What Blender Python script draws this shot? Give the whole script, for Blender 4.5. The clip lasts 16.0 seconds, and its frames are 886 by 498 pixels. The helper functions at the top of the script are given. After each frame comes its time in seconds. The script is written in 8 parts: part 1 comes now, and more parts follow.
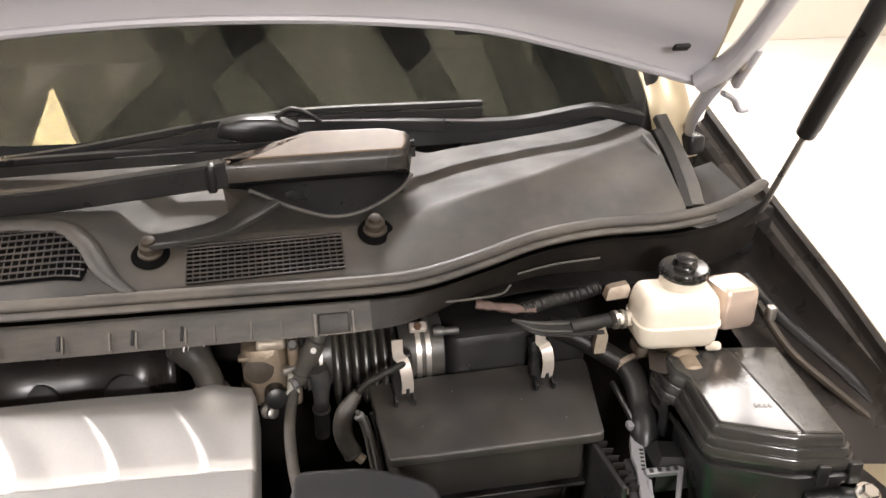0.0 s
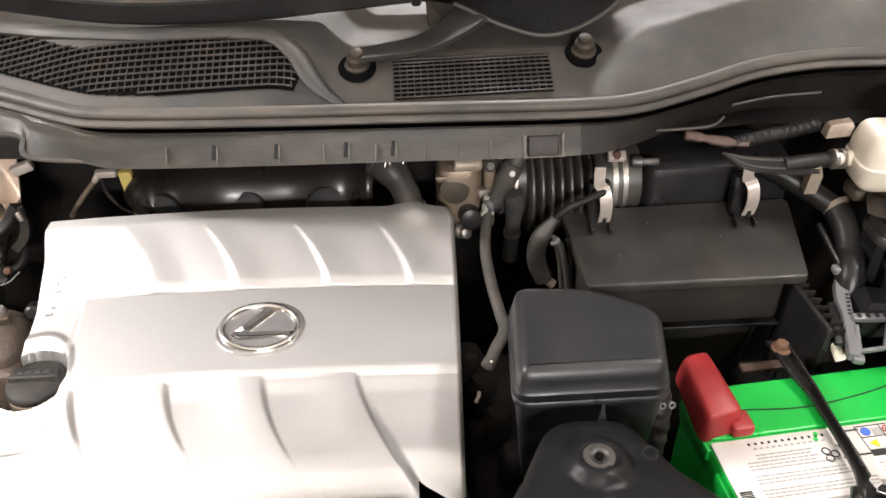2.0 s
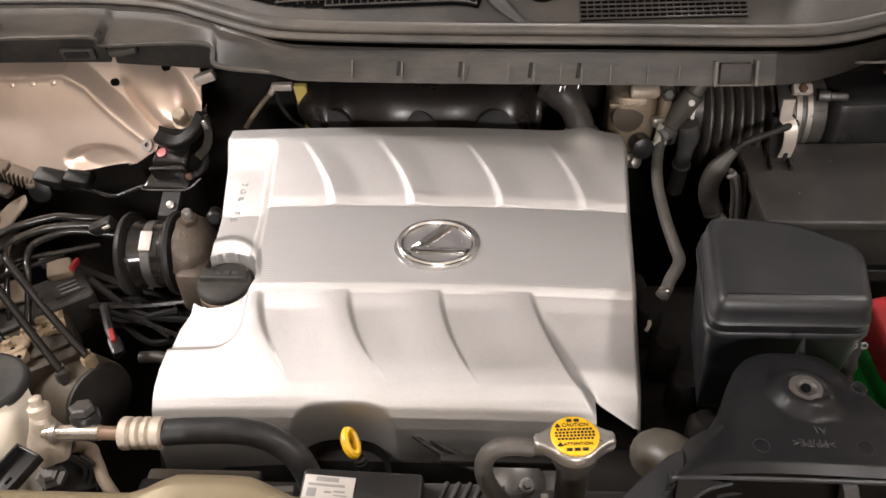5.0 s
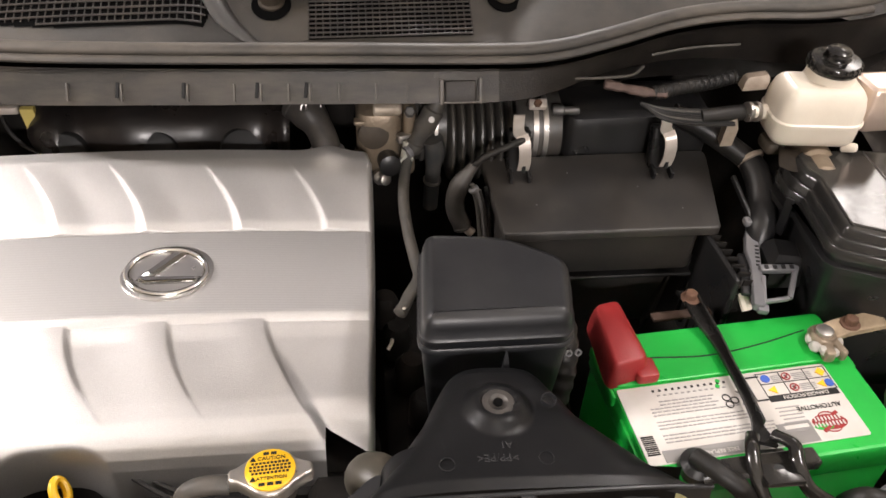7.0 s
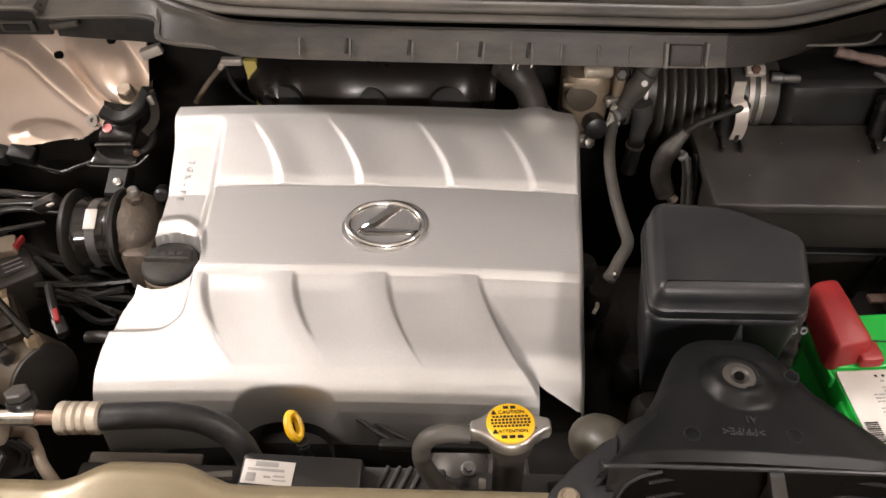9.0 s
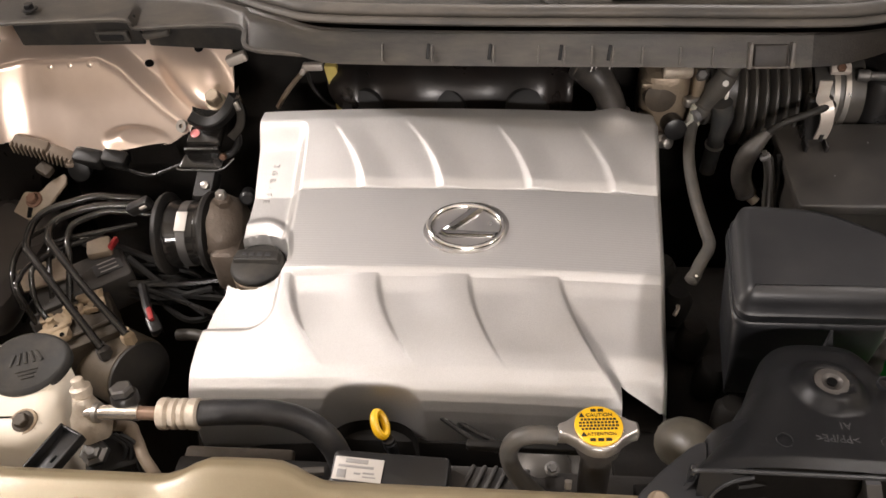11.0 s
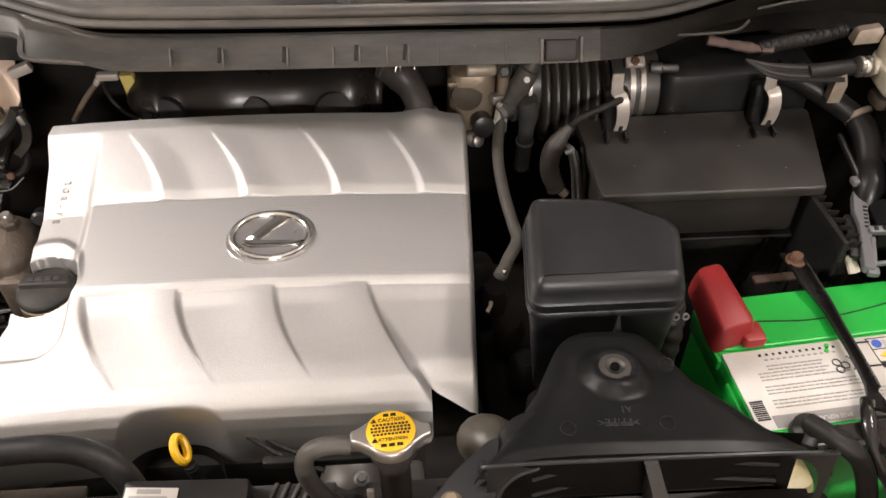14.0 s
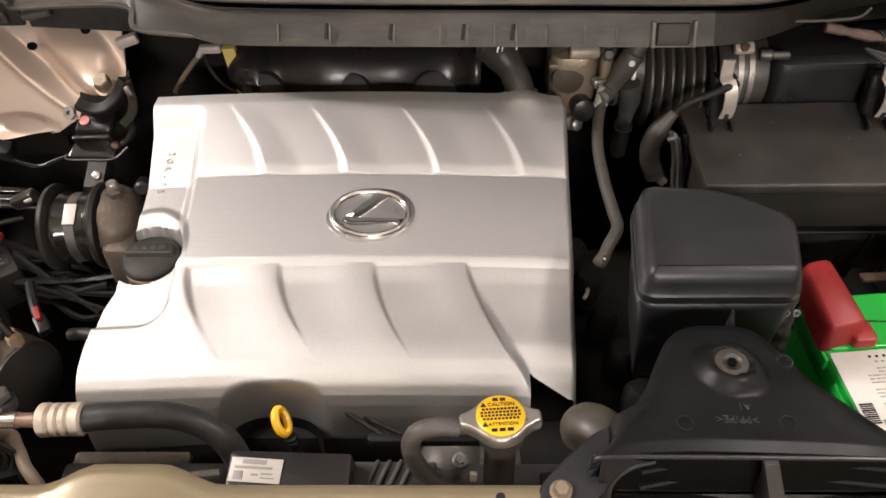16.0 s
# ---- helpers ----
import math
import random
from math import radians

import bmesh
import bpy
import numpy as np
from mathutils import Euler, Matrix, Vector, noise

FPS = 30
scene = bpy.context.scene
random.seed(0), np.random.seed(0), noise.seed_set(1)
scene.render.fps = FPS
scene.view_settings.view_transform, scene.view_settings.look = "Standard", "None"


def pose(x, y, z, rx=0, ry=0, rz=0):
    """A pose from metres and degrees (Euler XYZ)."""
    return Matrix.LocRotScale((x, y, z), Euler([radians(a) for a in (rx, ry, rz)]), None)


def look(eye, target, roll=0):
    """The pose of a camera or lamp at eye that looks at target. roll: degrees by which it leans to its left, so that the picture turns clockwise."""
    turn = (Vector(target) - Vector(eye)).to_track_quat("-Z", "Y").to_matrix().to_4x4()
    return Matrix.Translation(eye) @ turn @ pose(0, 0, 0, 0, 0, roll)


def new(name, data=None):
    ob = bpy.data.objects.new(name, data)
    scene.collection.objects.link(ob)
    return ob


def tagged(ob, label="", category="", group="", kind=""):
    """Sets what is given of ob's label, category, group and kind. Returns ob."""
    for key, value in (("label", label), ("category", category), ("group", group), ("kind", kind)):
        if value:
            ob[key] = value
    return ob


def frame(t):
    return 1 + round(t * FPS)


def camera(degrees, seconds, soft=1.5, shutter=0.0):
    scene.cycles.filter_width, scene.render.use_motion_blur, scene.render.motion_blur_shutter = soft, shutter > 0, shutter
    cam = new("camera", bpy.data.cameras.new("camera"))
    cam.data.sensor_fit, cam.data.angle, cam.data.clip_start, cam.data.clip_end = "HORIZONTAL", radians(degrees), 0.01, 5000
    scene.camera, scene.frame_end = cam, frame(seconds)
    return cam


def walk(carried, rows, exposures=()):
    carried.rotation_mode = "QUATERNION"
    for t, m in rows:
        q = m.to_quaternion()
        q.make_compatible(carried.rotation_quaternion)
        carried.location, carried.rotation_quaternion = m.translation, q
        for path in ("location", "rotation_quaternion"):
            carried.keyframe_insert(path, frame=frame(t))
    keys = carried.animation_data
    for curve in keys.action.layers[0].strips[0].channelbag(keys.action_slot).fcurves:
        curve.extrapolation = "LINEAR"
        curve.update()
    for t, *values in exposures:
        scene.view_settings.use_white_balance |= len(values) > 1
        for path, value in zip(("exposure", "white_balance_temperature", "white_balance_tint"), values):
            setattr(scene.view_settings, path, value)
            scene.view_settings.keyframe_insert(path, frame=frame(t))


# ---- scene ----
cam = camera(57.3, 16.0, soft=1.6)
METRES, EYE, TILT, LEAN, TURN = 0.82, 1.47, -26.0, 0.0, -11.0
ROWS = [
    (0.0, 0.0, 0.0, 0.0, -0.0, 0.0, -0.0),
    (0.5, 0.0163, 0.0152, -0.0104, -0.88, -4.17, 0.22),
    (1.0, -0.0109, -0.0082, -0.0239, 0.7, -6.11, -1.29),
    (1.5, -0.0611, 0.0065, -0.0286, 4.07, -8.67, -1.83),
    (2.0, -0.1451, 0.0071, -0.0282, 7.15, -11.34, -2.48),
    (2.5, -0.217, 0.0057, -0.0416, 9.95, -14.05, -2.95),
    (3.0, -0.2899, -0.0085, -0.0538, 13.21, -15.43, -4.02),
    (3.2, -0.3081, -0.0167, -0.0588, 14.73, -15.91, -4.47),
    (5.3, -0.2386, -0.0191, -0.0541, 12.73, -15.97, -4.12),
    (5.5, -0.217, -0.0055, -0.0554, 11.46, -15.9, -4.11),
    (6.0, -0.1508, 0.0143, -0.0453, 7.87, -15.64, -3.93),
    (6.5, -0.1076, 0.0237, -0.0365, 5.19, -14.98, -4.12),
    (7.0, -0.1018, 0.0221, -0.0328, 3.8, -14.66, -4.09),
    (7.5, -0.1296, 0.0101, -0.0354, 5.19, -15.34, -4.21),
    (8.0, -0.1766, 0.0025, -0.0383, 8.44, -16.3, -4.66),
    (8.5, -0.2058, -0.002, -0.0397, 10.38, -17.31, -5.12),
    (9.0, -0.2291, -0.0024, -0.0368, 12.14, -18.27, -4.97),
    (9.5, -0.2534, -0.0161, -0.0292, 14.77, -18.62, -4.5),
    (9.7, -0.2618, -0.0248, -0.0225, 15.55, -18.76, -4.26),
    (11.8, -0.2466, -0.0078, -0.0297, 15.55, -19.21, -3.27),
    (12.0, -0.2413, -0.0006, -0.0317, 15.02, -19.31, -3.28),
    (12.5, -0.2279, 0.0119, -0.0351, 13.32, -19.58, -3.59),
    (13.0, -0.2161, 0.0155, -0.0322, 11.39, -19.49, -3.52),
    (13.5, -0.1932, 0.0203, -0.0313, 9.31, -18.73, -3.26),
    (14.0, -0.1633, 0.0207, -0.0322, 7.23, -17.8, -2.9),
    (14.5, -0.1406, 0.0302, -0.0304, 5.76, -17.55, -2.8),
    (15.0, -0.169, 0.0258, -0.0371, 6.76, -18.43, -3.71),
    (15.5, -0.2003, 0.0243, -0.0323, 9.17, -19.26, -3.74),
    (16.0, -0.2263, 0.0184, -0.0336, 11.24, -19.53, -3.93),
]
walk(cam, [(t, pose(0, 0, EYE, TILT, LEAN, TURN) @ pose(METRES * x, METRES * y, METRES * z, 90 + pitch, roll, yaw)) for t, x, y, z, yaw, pitch, roll in ROWS],
     exposures=[(0.0, 0.64, 6300, 14), (1.5, 0.64, 6250, 14), (2.5, 0.38, 6300, 14), (3.2, 0.18, 6350, 15), (5.3, 0.10, 6400, 16), (7.0, 0.16, 6400, 16), (9.0, 0.02, 6550, 16), (13.0, 0.0, 6550, 16), (15.0, 0.06, 6500, 16), (16.0, 0.04, 6550, 16)])

# ---- world and lamps ----
world = bpy.data.worlds.new("world")
scene.world = world
world.use_nodes = True
world.node_tree.nodes["Background"].inputs["Color"].default_value = (1.0, 0.93, 0.84, 1)
world.node_tree.nodes["Background"].inputs["Strength"].default_value = 0.05


def lamp(name, eye, target, sx, sy, watts, colour):
    data = bpy.data.lights.new(name, "AREA")
    data.shape, data.size, data.size_y, data.energy, data.color = "RECTANGLE", sx, sy, watts, colour
    ob = new(name, data)
    ob.matrix_world = look(eye, target)
    return ob


WARM = (1.0, 0.95, 0.885)
# place, size and watts of every unseen lamp added here, and the point that it faces
LAMPS = (("lamp_left", (-2.5, 0.60, 2.82), (-1.9, 0.45, 0), 0.25, 1.3, 106), ("lamp_right", (1.7, 0.1, 3.62), (1.7, 0.1, 0), 0.25, 1.3, 62), ("lamp_front", (0.1, -4.28, 2.95), (0.1, 0.7, 0.9), 1.3, 0.25, 165),
         # these two are added for sheen on windscreen, cowl and fuse lid
         ("added_lamp_rear", (0.5, 4.3, 3.62), (0.5, 4.3, 0), 1.3, 0.25, 210), ("added_lamp_side", (3.0, 4.05, 3.62), (3.0, 4.05, 0), 1.2, 1.1, 34))
for name, place, aim, sx, sy, watts in LAMPS:
    lamp(name, place, aim, sx, sy, watts, WARM)


# ---- materials ----
def mat(name, col, rough=0.5, metal=0.0, var=0.18, scale=30, bump=0.08, bscale=500, dirt=None, dirt_amt=0.0, dirt_scale=9, coat=0.0, streak=None, rvar=0.12, spec=0.5):
    m = bpy.data.materials.new(name)
    m.use_nodes = True
    nt = m.node_tree
    n, l = nt.nodes, nt.links
    b = n["Principled BSDF"]
    tc = n.new("ShaderNodeTexCoord")
    src = tc.outputs["Object"]
    if streak:
        mp = n.new("ShaderNodeMapping")
        mp.inputs["Scale"].default_value = streak
        l.new(src, mp.inputs["Vector"])
        src = mp.outputs["Vector"]
    n1 = n.new("ShaderNodeTexNoise")
    n1.inputs["Scale"].default_value, n1.inputs["Detail"].default_value = scale, 6
    l.new(src, n1.inputs["Vector"])
    mix = n.new("ShaderNodeMix")
    mix.data_type = "RGBA"
    mix.inputs["A"].default_value = (*[c * (1 - var) for c in col], 1)
    mix.inputs["B"].default_value = (*[min(1, c * (1 + var)) for c in col], 1)
    l.new(n1.outputs["Fac"], mix.inputs["Factor"])
    out = mix.outputs["Result"]
    mr = n.new("ShaderNodeMapRange")
    mr.inputs["From Min"].default_value, mr.inputs["From Max"].default_value = 0.3, 0.7
    mr.inputs["To Min"].default_value, mr.inputs["To Max"].default_value = max(0.03, rough - rvar), min(1, rough + rvar)
    n3 = n.new("ShaderNodeTexNoise")
    n3.inputs["Scale"].default_value, n3.inputs["Detail"].default_value = scale * 0.6, 4
    l.new(src, n3.inputs["Vector"])
    l.new(n3.outputs["Fac"], mr.inputs["Value"])
    l.new(mr.outputs["Result"], b.inputs["Roughness"])
    if dirt:
        n2 = n.new("ShaderNodeTexNoise")
        n2.inputs["Scale"].default_value, n2.inputs["Detail"].default_value, n2.inputs["Roughness"].default_value = dirt_scale, 9, 0.65
        l.new(src, n2.inputs["Vector"])
        r2 = n.new("ShaderNodeMapRange")
        r2.inputs["From Min"].default_value, r2.inputs["From Max"].default_value = 0.42, 0.72
        r2.inputs["To Min"].default_value, r2.inputs["To Max"].default_value = 0.0, dirt_amt
        l.new(n2.outputs["Fac"], r2.inputs["Value"])
        m2 = n.new("ShaderNodeMix")
        m2.data_type = "RGBA"
        m2.inputs["B"].default_value = (*dirt, 1)
        l.new(r2.outputs["Result"], m2.inputs["Factor"])
        l.new(out, m2.inputs["A"])
        out = m2.outputs["Result"]
    l.new(out, b.inputs["Base Color"])
    b.inputs["Metallic"].default_value = metal
    b.inputs["Coat Weight"].default_value = coat
    b.inputs["Specular IOR Level"].default_value = spec
    if bump:
        n4 = n.new("ShaderNodeTexNoise")
        n4.inputs["Scale"].default_value, n4.inputs["Detail"].default_value = bscale, 3
        l.new(tc.outputs["Object"], n4.inputs["Vector"])
        bp = n.new("ShaderNodeBump")
        bp.inputs["Strength"].default_value, bp.inputs["Distance"].default_value = bump, 0.002
        l.new(n4.outputs["Fac"], bp.inputs["Height"])
        l.new(bp.outputs["Normal"], b.inputs["Normal"])
    return m


DUST = (0.20, 0.165, 0.125)
BLACK = mat("black_plastic", (0.010, 0.010, 0.0105), 0.36, dirt=DUST, dirt_amt=0.05, dirt_scale=14, spec=0.38)
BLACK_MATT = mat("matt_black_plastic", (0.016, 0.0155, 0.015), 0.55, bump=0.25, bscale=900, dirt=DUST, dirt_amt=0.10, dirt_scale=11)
AIRBOX = mat("airbox_plastic", (0.020, 0.0185, 0.017), 0.44, bump=0.15, bscale=1200, dirt=DUST, dirt_amt=0.12, dirt_scale=8)
FUSE = mat("fuse_box_plastic", (0.024, 0.0235, 0.0225), 0.14, rvar=0.03, bump=0.03, bscale=1200, dirt=(0.24, 0.215, 0.18), dirt_amt=0.10, dirt_scale=5)
DUCT = mat("duct_plastic", (0.0105, 0.0110, 0.0125), 0.42, dirt=(0.10, 0.096, 0.094), dirt_amt=0.09, dirt_scale=17, bump=0.05, rvar=0.08)
COWL = mat("cowl_plastic", (0.054, 0.052, 0.049), 0.50, bump=0.3, bscale=1100, dirt=(0.20, 0.165, 0.125), dirt_amt=0.36, dirt_scale=6)
GRILLE = mat("grille_plastic", (0.018, 0.015, 0.013), 0.55, bump=0.1, dirt=(0.14, 0.105, 0.075), dirt_amt=0.28, dirt_scale=20)
GLOSS = mat("glossy_black_plastic", (0.010, 0.0095, 0.009), 0.20, bump=0.03, bscale=120, spec=0.6, dirt=DUST, dirt_amt=0.05, dirt_scale=14)
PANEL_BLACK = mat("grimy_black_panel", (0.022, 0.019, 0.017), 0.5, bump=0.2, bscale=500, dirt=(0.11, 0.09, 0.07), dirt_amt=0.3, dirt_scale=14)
COWL_DARK = mat("cowl_front_plastic", (0.084, 0.079, 0.073), 0.42, bump=0.2, bscale=700, dirt=(0.24, 0.205, 0.165), dirt_amt=0.55, dirt_scale=16, streak=(0.5, 1, 2.2))
RUBBER = mat("black_rubber", (0.010, 0.0095, 0.009), 0.5, dirt=DUST, dirt_amt=0.07, dirt_scale=16, spec=0.35)
SEAL = mat("seal_rubber", (0.062, 0.058, 0.053), 0.50, dirt=(0.24, 0.20, 0.155), dirt_amt=0.5, dirt_scale=12, streak=(0.4, 1, 1), spec=0.35)
HOSE_GREY = mat("grey_rubber", (0.056, 0.053, 0.048), 0.5, dirt=DUST, dirt_amt=0.25, dirt_scale=25)
SILVER = mat("silver_cover_paint", (0.55, 0.542, 0.53), 0.46, metal=0.85, var=0.26, scale=1300, bump=0.24, bscale=1100, rvar=0.05, dirt=(0.36, 0.335, 0.30), dirt_amt=0.18, dirt_scale=6)
CHROME = mat("chrome", (0.78, 0.77, 0.75), 0.10, metal=1.0, var=0.03, bump=0.0, rvar=0.05)
STEEL = mat("zinc_steel", (0.50, 0.48, 0.45), 0.36, metal=0.9, var=0.2, scale=80, dirt=(0.25, 0.19, 0.13), dirt_amt=0.4, dirt_scale=40)
ALU = mat("cast_aluminium", (0.28, 0.225, 0.165), 0.5, metal=0.5, var=0.2, scale=60, bump=0.35, bscale=300, dirt=(0.15, 0.105, 0.06), dirt_amt=0.55, dirt_scale=25)
RUST = mat("rusty_steel", (0.13, 0.068, 0.042), 0.75, metal=0.2, var=0.4, scale=120, bump=0.5, bscale=500)
DARKRUST = mat("dark_rusty_steel", (0.05, 0.028, 0.018), 0.8, metal=0.1, var=0.4, scale=120, bump=0.5, bscale=500)
TOWER = mat("beige_metallic_paint", (0.76, 0.62, 0.52), 0.31, metal=0.62, var=0.04, scale=12, bump=0.0, rvar=0.03, dirt=(0.48, 0.34, 0.24), dirt_amt=0.35, dirt_scale=5, coat=0.15)
BODY = mat("gold_beige_paint", (0.43, 0.36, 0.24), 0.38, metal=0.2, var=0.05, scale=800, bump=0.03, rvar=0.02, dirt=(0.33, 0.27, 0.18), dirt_amt=0.4, dirt_scale=9, coat=0.2)
HOOD_PAINT = mat("hood_paint", (0.40, 0.395, 0.42), 0.35, metal=0.2, var=0.05, scale=800, bump=0.03, rvar=0.02, dirt=(0.4, 0.36, 0.33), dirt_amt=0.2, dirt_scale=5)
GREEN = mat("green_plastic", (0.005, 0.40, 0.045), 0.38, var=0.06, bump=0.04, dirt=(0.03, 0.25, 0.05), dirt_amt=0.25, dirt_scale=12)
RED = mat("red_plastic", (0.30, 0.022, 0.022), 0.48, var=0.2, bump=0.15, dirt=(0.12, 0.02, 0.02), dirt_amt=0.4, dirt_scale=30)
WHITE = mat("white_label", (0.56, 0.535, 0.50), 0.42, var=0.04, bump=0.0, dirt=(0.42, 0.35, 0.28), dirt_amt=0.45, dirt_scale=14)
GREYLAB = mat("grey_label", (0.22, 0.21, 0.20), 0.45, var=0.1, bump=0.0)
# print black; on slots and holes it stands for their shade
INK = mat("black_ink", (0.02, 0.02, 0.02), 0.6, var=0.1, bump=0.0, spec=0.2)
GREYINK = mat("grey_ink", (0.30, 0.29, 0.28), 0.5, var=0.1, bump=0.0)
BLUE = mat("blue_ink", (0.04, 0.10, 0.42), 0.5, var=0.1, bump=0.0)
YELLOW = mat("yellow_plastic", (0.80, 0.46, 0.01), 0.42, var=0.08, bump=0.05)
YELLOW_DULL = mat("dull_yellow_plastic", (0.62, 0.50, 0.14), 0.5, var=0.2, bump=0.1, dirt=DUST, dirt_amt=0.4)
CREAM = mat("cream_plastic", (0.74, 0.675, 0.57), 0.40, var=0.06, scale=25, bump=0.06, dirt=(0.58, 0.48, 0.35), dirt_amt=0.3, dirt_scale=12)
GREYPL = mat("light_grey_plastic", (0.14, 0.14, 0.147), 0.45, dirt=DUST, dirt_amt=0.25)
FENDER_IN = mat("dark_brown_inner_panel", (0.034, 0.030, 0.027), 0.32, metal=0.15, var=0.15, bump=0.05, dirt=(0.075, 0.06, 0.045), dirt_amt=0.4, dirt_scale=6)
# grime with the shade of the deep bay mixed into its colour
DARK = mat("shaded_grimy_dark", (0.010, 0.009, 0.008), 0.65, var=0.4, scale=18, bump=0.4, bscale=90, dirt=(0.035, 0.028, 0.022), dirt_amt=0.3, dirt_scale=12, spec=0.15)
CONCRETE = mat("pale_concrete", (0.66, 0.635, 0.60), 0.5, var=0.08, scale=4, bump=0.1, bscale=120, dirt=(0.52, 0.48, 0.43), dirt_amt=0.4, dirt_scale=1.4)
PLASTER = mat("cream_wall_paint", (0.74, 0.69, 0.61), 0.7, var=0.06, scale=3, bump=0.1, bscale=90, dirt=(0.55, 0.49, 0.41), dirt_amt=0.3, dirt_scale=1.2)
CEIL = mat("white_ceiling_paint", (0.74, 0.70, 0.64), 0.8, var=0.06, scale=3, bump=0.1, bscale=60)
BEAM = mat("dark_steel_beam", (0.022, 0.016, 0.014), 0.7, var=0.2, scale=6)
DARK_WALL = mat("dark_unseen_wall", (0.055, 0.053, 0.05), 0.6, var=0.15, scale=3, bump=0.1, bscale=60, dirt=(0.12, 0.11, 0.10), dirt_amt=0.4, dirt_scale=1.5)
CLIP = mat("pale_metal_clip", (0.58, 0.53, 0.48), 0.38, metal=0.3, bump=0.05, dirt=(0.35, 0.25, 0.18), dirt_amt=0.4, dirt_scale=60)
DULLBOLT = mat("dull_bolt_steel", (0.13, 0.125, 0.12), 0.45, metal=0.7, var=0.2, scale=80)
BADGE_BAR = mat("dark_chrome", (0.46, 0.455, 0.45), 0.12, metal=1.0, var=0.03, bump=0.0, rvar=0.03)
NECK = mat("dull_filler_neck", (0.075, 0.072, 0.068), 0.42, metal=0.6, var=0.15, dirt=DUST, dirt_amt=0.2)
TARNISH = mat("tarnished_pale_metal", (0.36, 0.30, 0.24), 0.42, metal=0.35, var=0.25, scale=60, dirt=(0.12, 0.085, 0.06), dirt_amt=0.5, dirt_scale=45)
# cover silver darkened to paint the shading of raised letters
EMBOSS = mat("emboss_shade_silver", (0.44, 0.43, 0.42), 0.5, metal=0.8, bump=0.0)
BELLOWS = mat("dusty_bellows_rubber", (0.044, 0.041, 0.037), 0.40, dirt=DUST, dirt_amt=0.3, dirt_scale=18)
GRIME = mat("brown_grimy_metal", (0.042, 0.033, 0.024), 0.6, metal=0.15, var=0.3, scale=30, bump=0.3, bscale=200, dirt=(0.12, 0.092, 0.06), dirt_amt=0.4, dirt_scale=20)
TANCRUST = mat("tan_corroded_metal", (0.36, 0.275, 0.18), 0.65, var=0.3, scale=60, bump=0.4, bscale=250, dirt=(0.14, 0.10, 0.07), dirt_amt=0.6, dirt_scale=40)
CAPBLACK = mat("faded_black_cap", (0.022, 0.022, 0.021), 0.62, dirt=DUST, dirt_amt=0.2, dirt_scale=20, spec=0.3)
# near black that stands for shade in openings, holes and the cabin
VOID = mat("shade_black", (0.004, 0.004, 0.004), 0.9, var=0.1, bump=0.0, spec=0.05)
MOULD = mat("moulded_mark", (0.034, 0.034, 0.036), 0.5, bump=0.0)
CASTBROWN = mat("stained_cast_iron", (0.105, 0.084, 0.066), 0.55, metal=0.35, var=0.35, scale=70, bump=0.45, bscale=260, dirt=(0.075, 0.050, 0.034), dirt_amt=0.7, dirt_scale=28)
PALECAST = mat("pale_oxidised_aluminium", (0.52, 0.46, 0.38), 0.5, metal=0.35, var=0.25, scale=60, bump=0.35, bscale=300, dirt=(0.25, 0.18, 0.12), dirt_amt=0.5, dirt_scale=45)
CHROME_DULL = mat("bare_aluminium", (0.72, 0.68, 0.62), 0.25, metal=0.9, var=0.1, scale=60, bump=0.1, bscale=300, dirt=(0.40, 0.31, 0.24), dirt_amt=0.4, dirt_scale=40)
BROWNPIPE = mat("brown_stained_pipe", (0.24, 0.16, 0.115), 0.4, metal=0.5, var=0.2, scale=60)
MOTORBROWN = mat("grimy_brown_motor", (0.072, 0.056, 0.038), 0.6, metal=0.1, var=0.25, scale=22, bump=0.2, bscale=200, dirt=(0.13, 0.10, 0.065), dirt_amt=0.4, dirt_scale=14)
DARKGREY = mat("dark_grey_plastic", (0.026, 0.024, 0.022), 0.55, bump=0.15, dirt=(0.09, 0.075, 0.055), dirt_amt=0.35, dirt_scale=16)
TANGRIME = mat("dusty_tan_metal", (0.20, 0.155, 0.11), 0.6, metal=0.1, var=0.25, scale=40, bump=0.3, bscale=220, dirt=(0.09, 0.07, 0.05), dirt_amt=0.5, dirt_scale=22)
HOSEBLACK = mat("scuffed_hose_rubber", (0.017, 0.0175, 0.019), 0.42, dirt=(0.11, 0.105, 0.10), dirt_amt=0.28, dirt_scale=34, spec=0.4)
BREATHER = mat("dusty_breather_rubber", (0.033, 0.030, 0.027), 0.48, dirt=(0.16, 0.14, 0.12), dirt_amt=0.35, dirt_scale=24)
BLUEGREY = mat("blue_grey_rubber", (0.036, 0.0375, 0.038), 0.5, dirt=DUST, dirt_amt=0.25, dirt_scale=25)
PALEGREEN = mat("pale_aged_plastic", (0.42, 0.42, 0.36), 0.5, dirt=DUST, dirt_amt=0.3, dirt_scale=40)
MANIFOLD = mat("dusty_manifold_plastic", (0.011, 0.0095, 0.009), 0.33, bump=0.05, bscale=160, spec=0.45, dirt=(0.075, 0.055, 0.045), dirt_amt=0.16, dirt_scale=16)
VOIDPL = mat("deep_black_plastic", (0.007, 0.0068, 0.0065), 0.45, spec=0.3, dirt=DUST, dirt_amt=0.03, dirt_scale=20)
# tan of the warm light reflected by the dusty wiper cover
DUSTGLOW = mat("tan_dust_glow", (0.17, 0.115, 0.068), 0.45, var=0.2, scale=14, bump=0.1, bscale=600, dirt=(0.06, 0.045, 0.033), dirt_amt=0.65, dirt_scale=9)
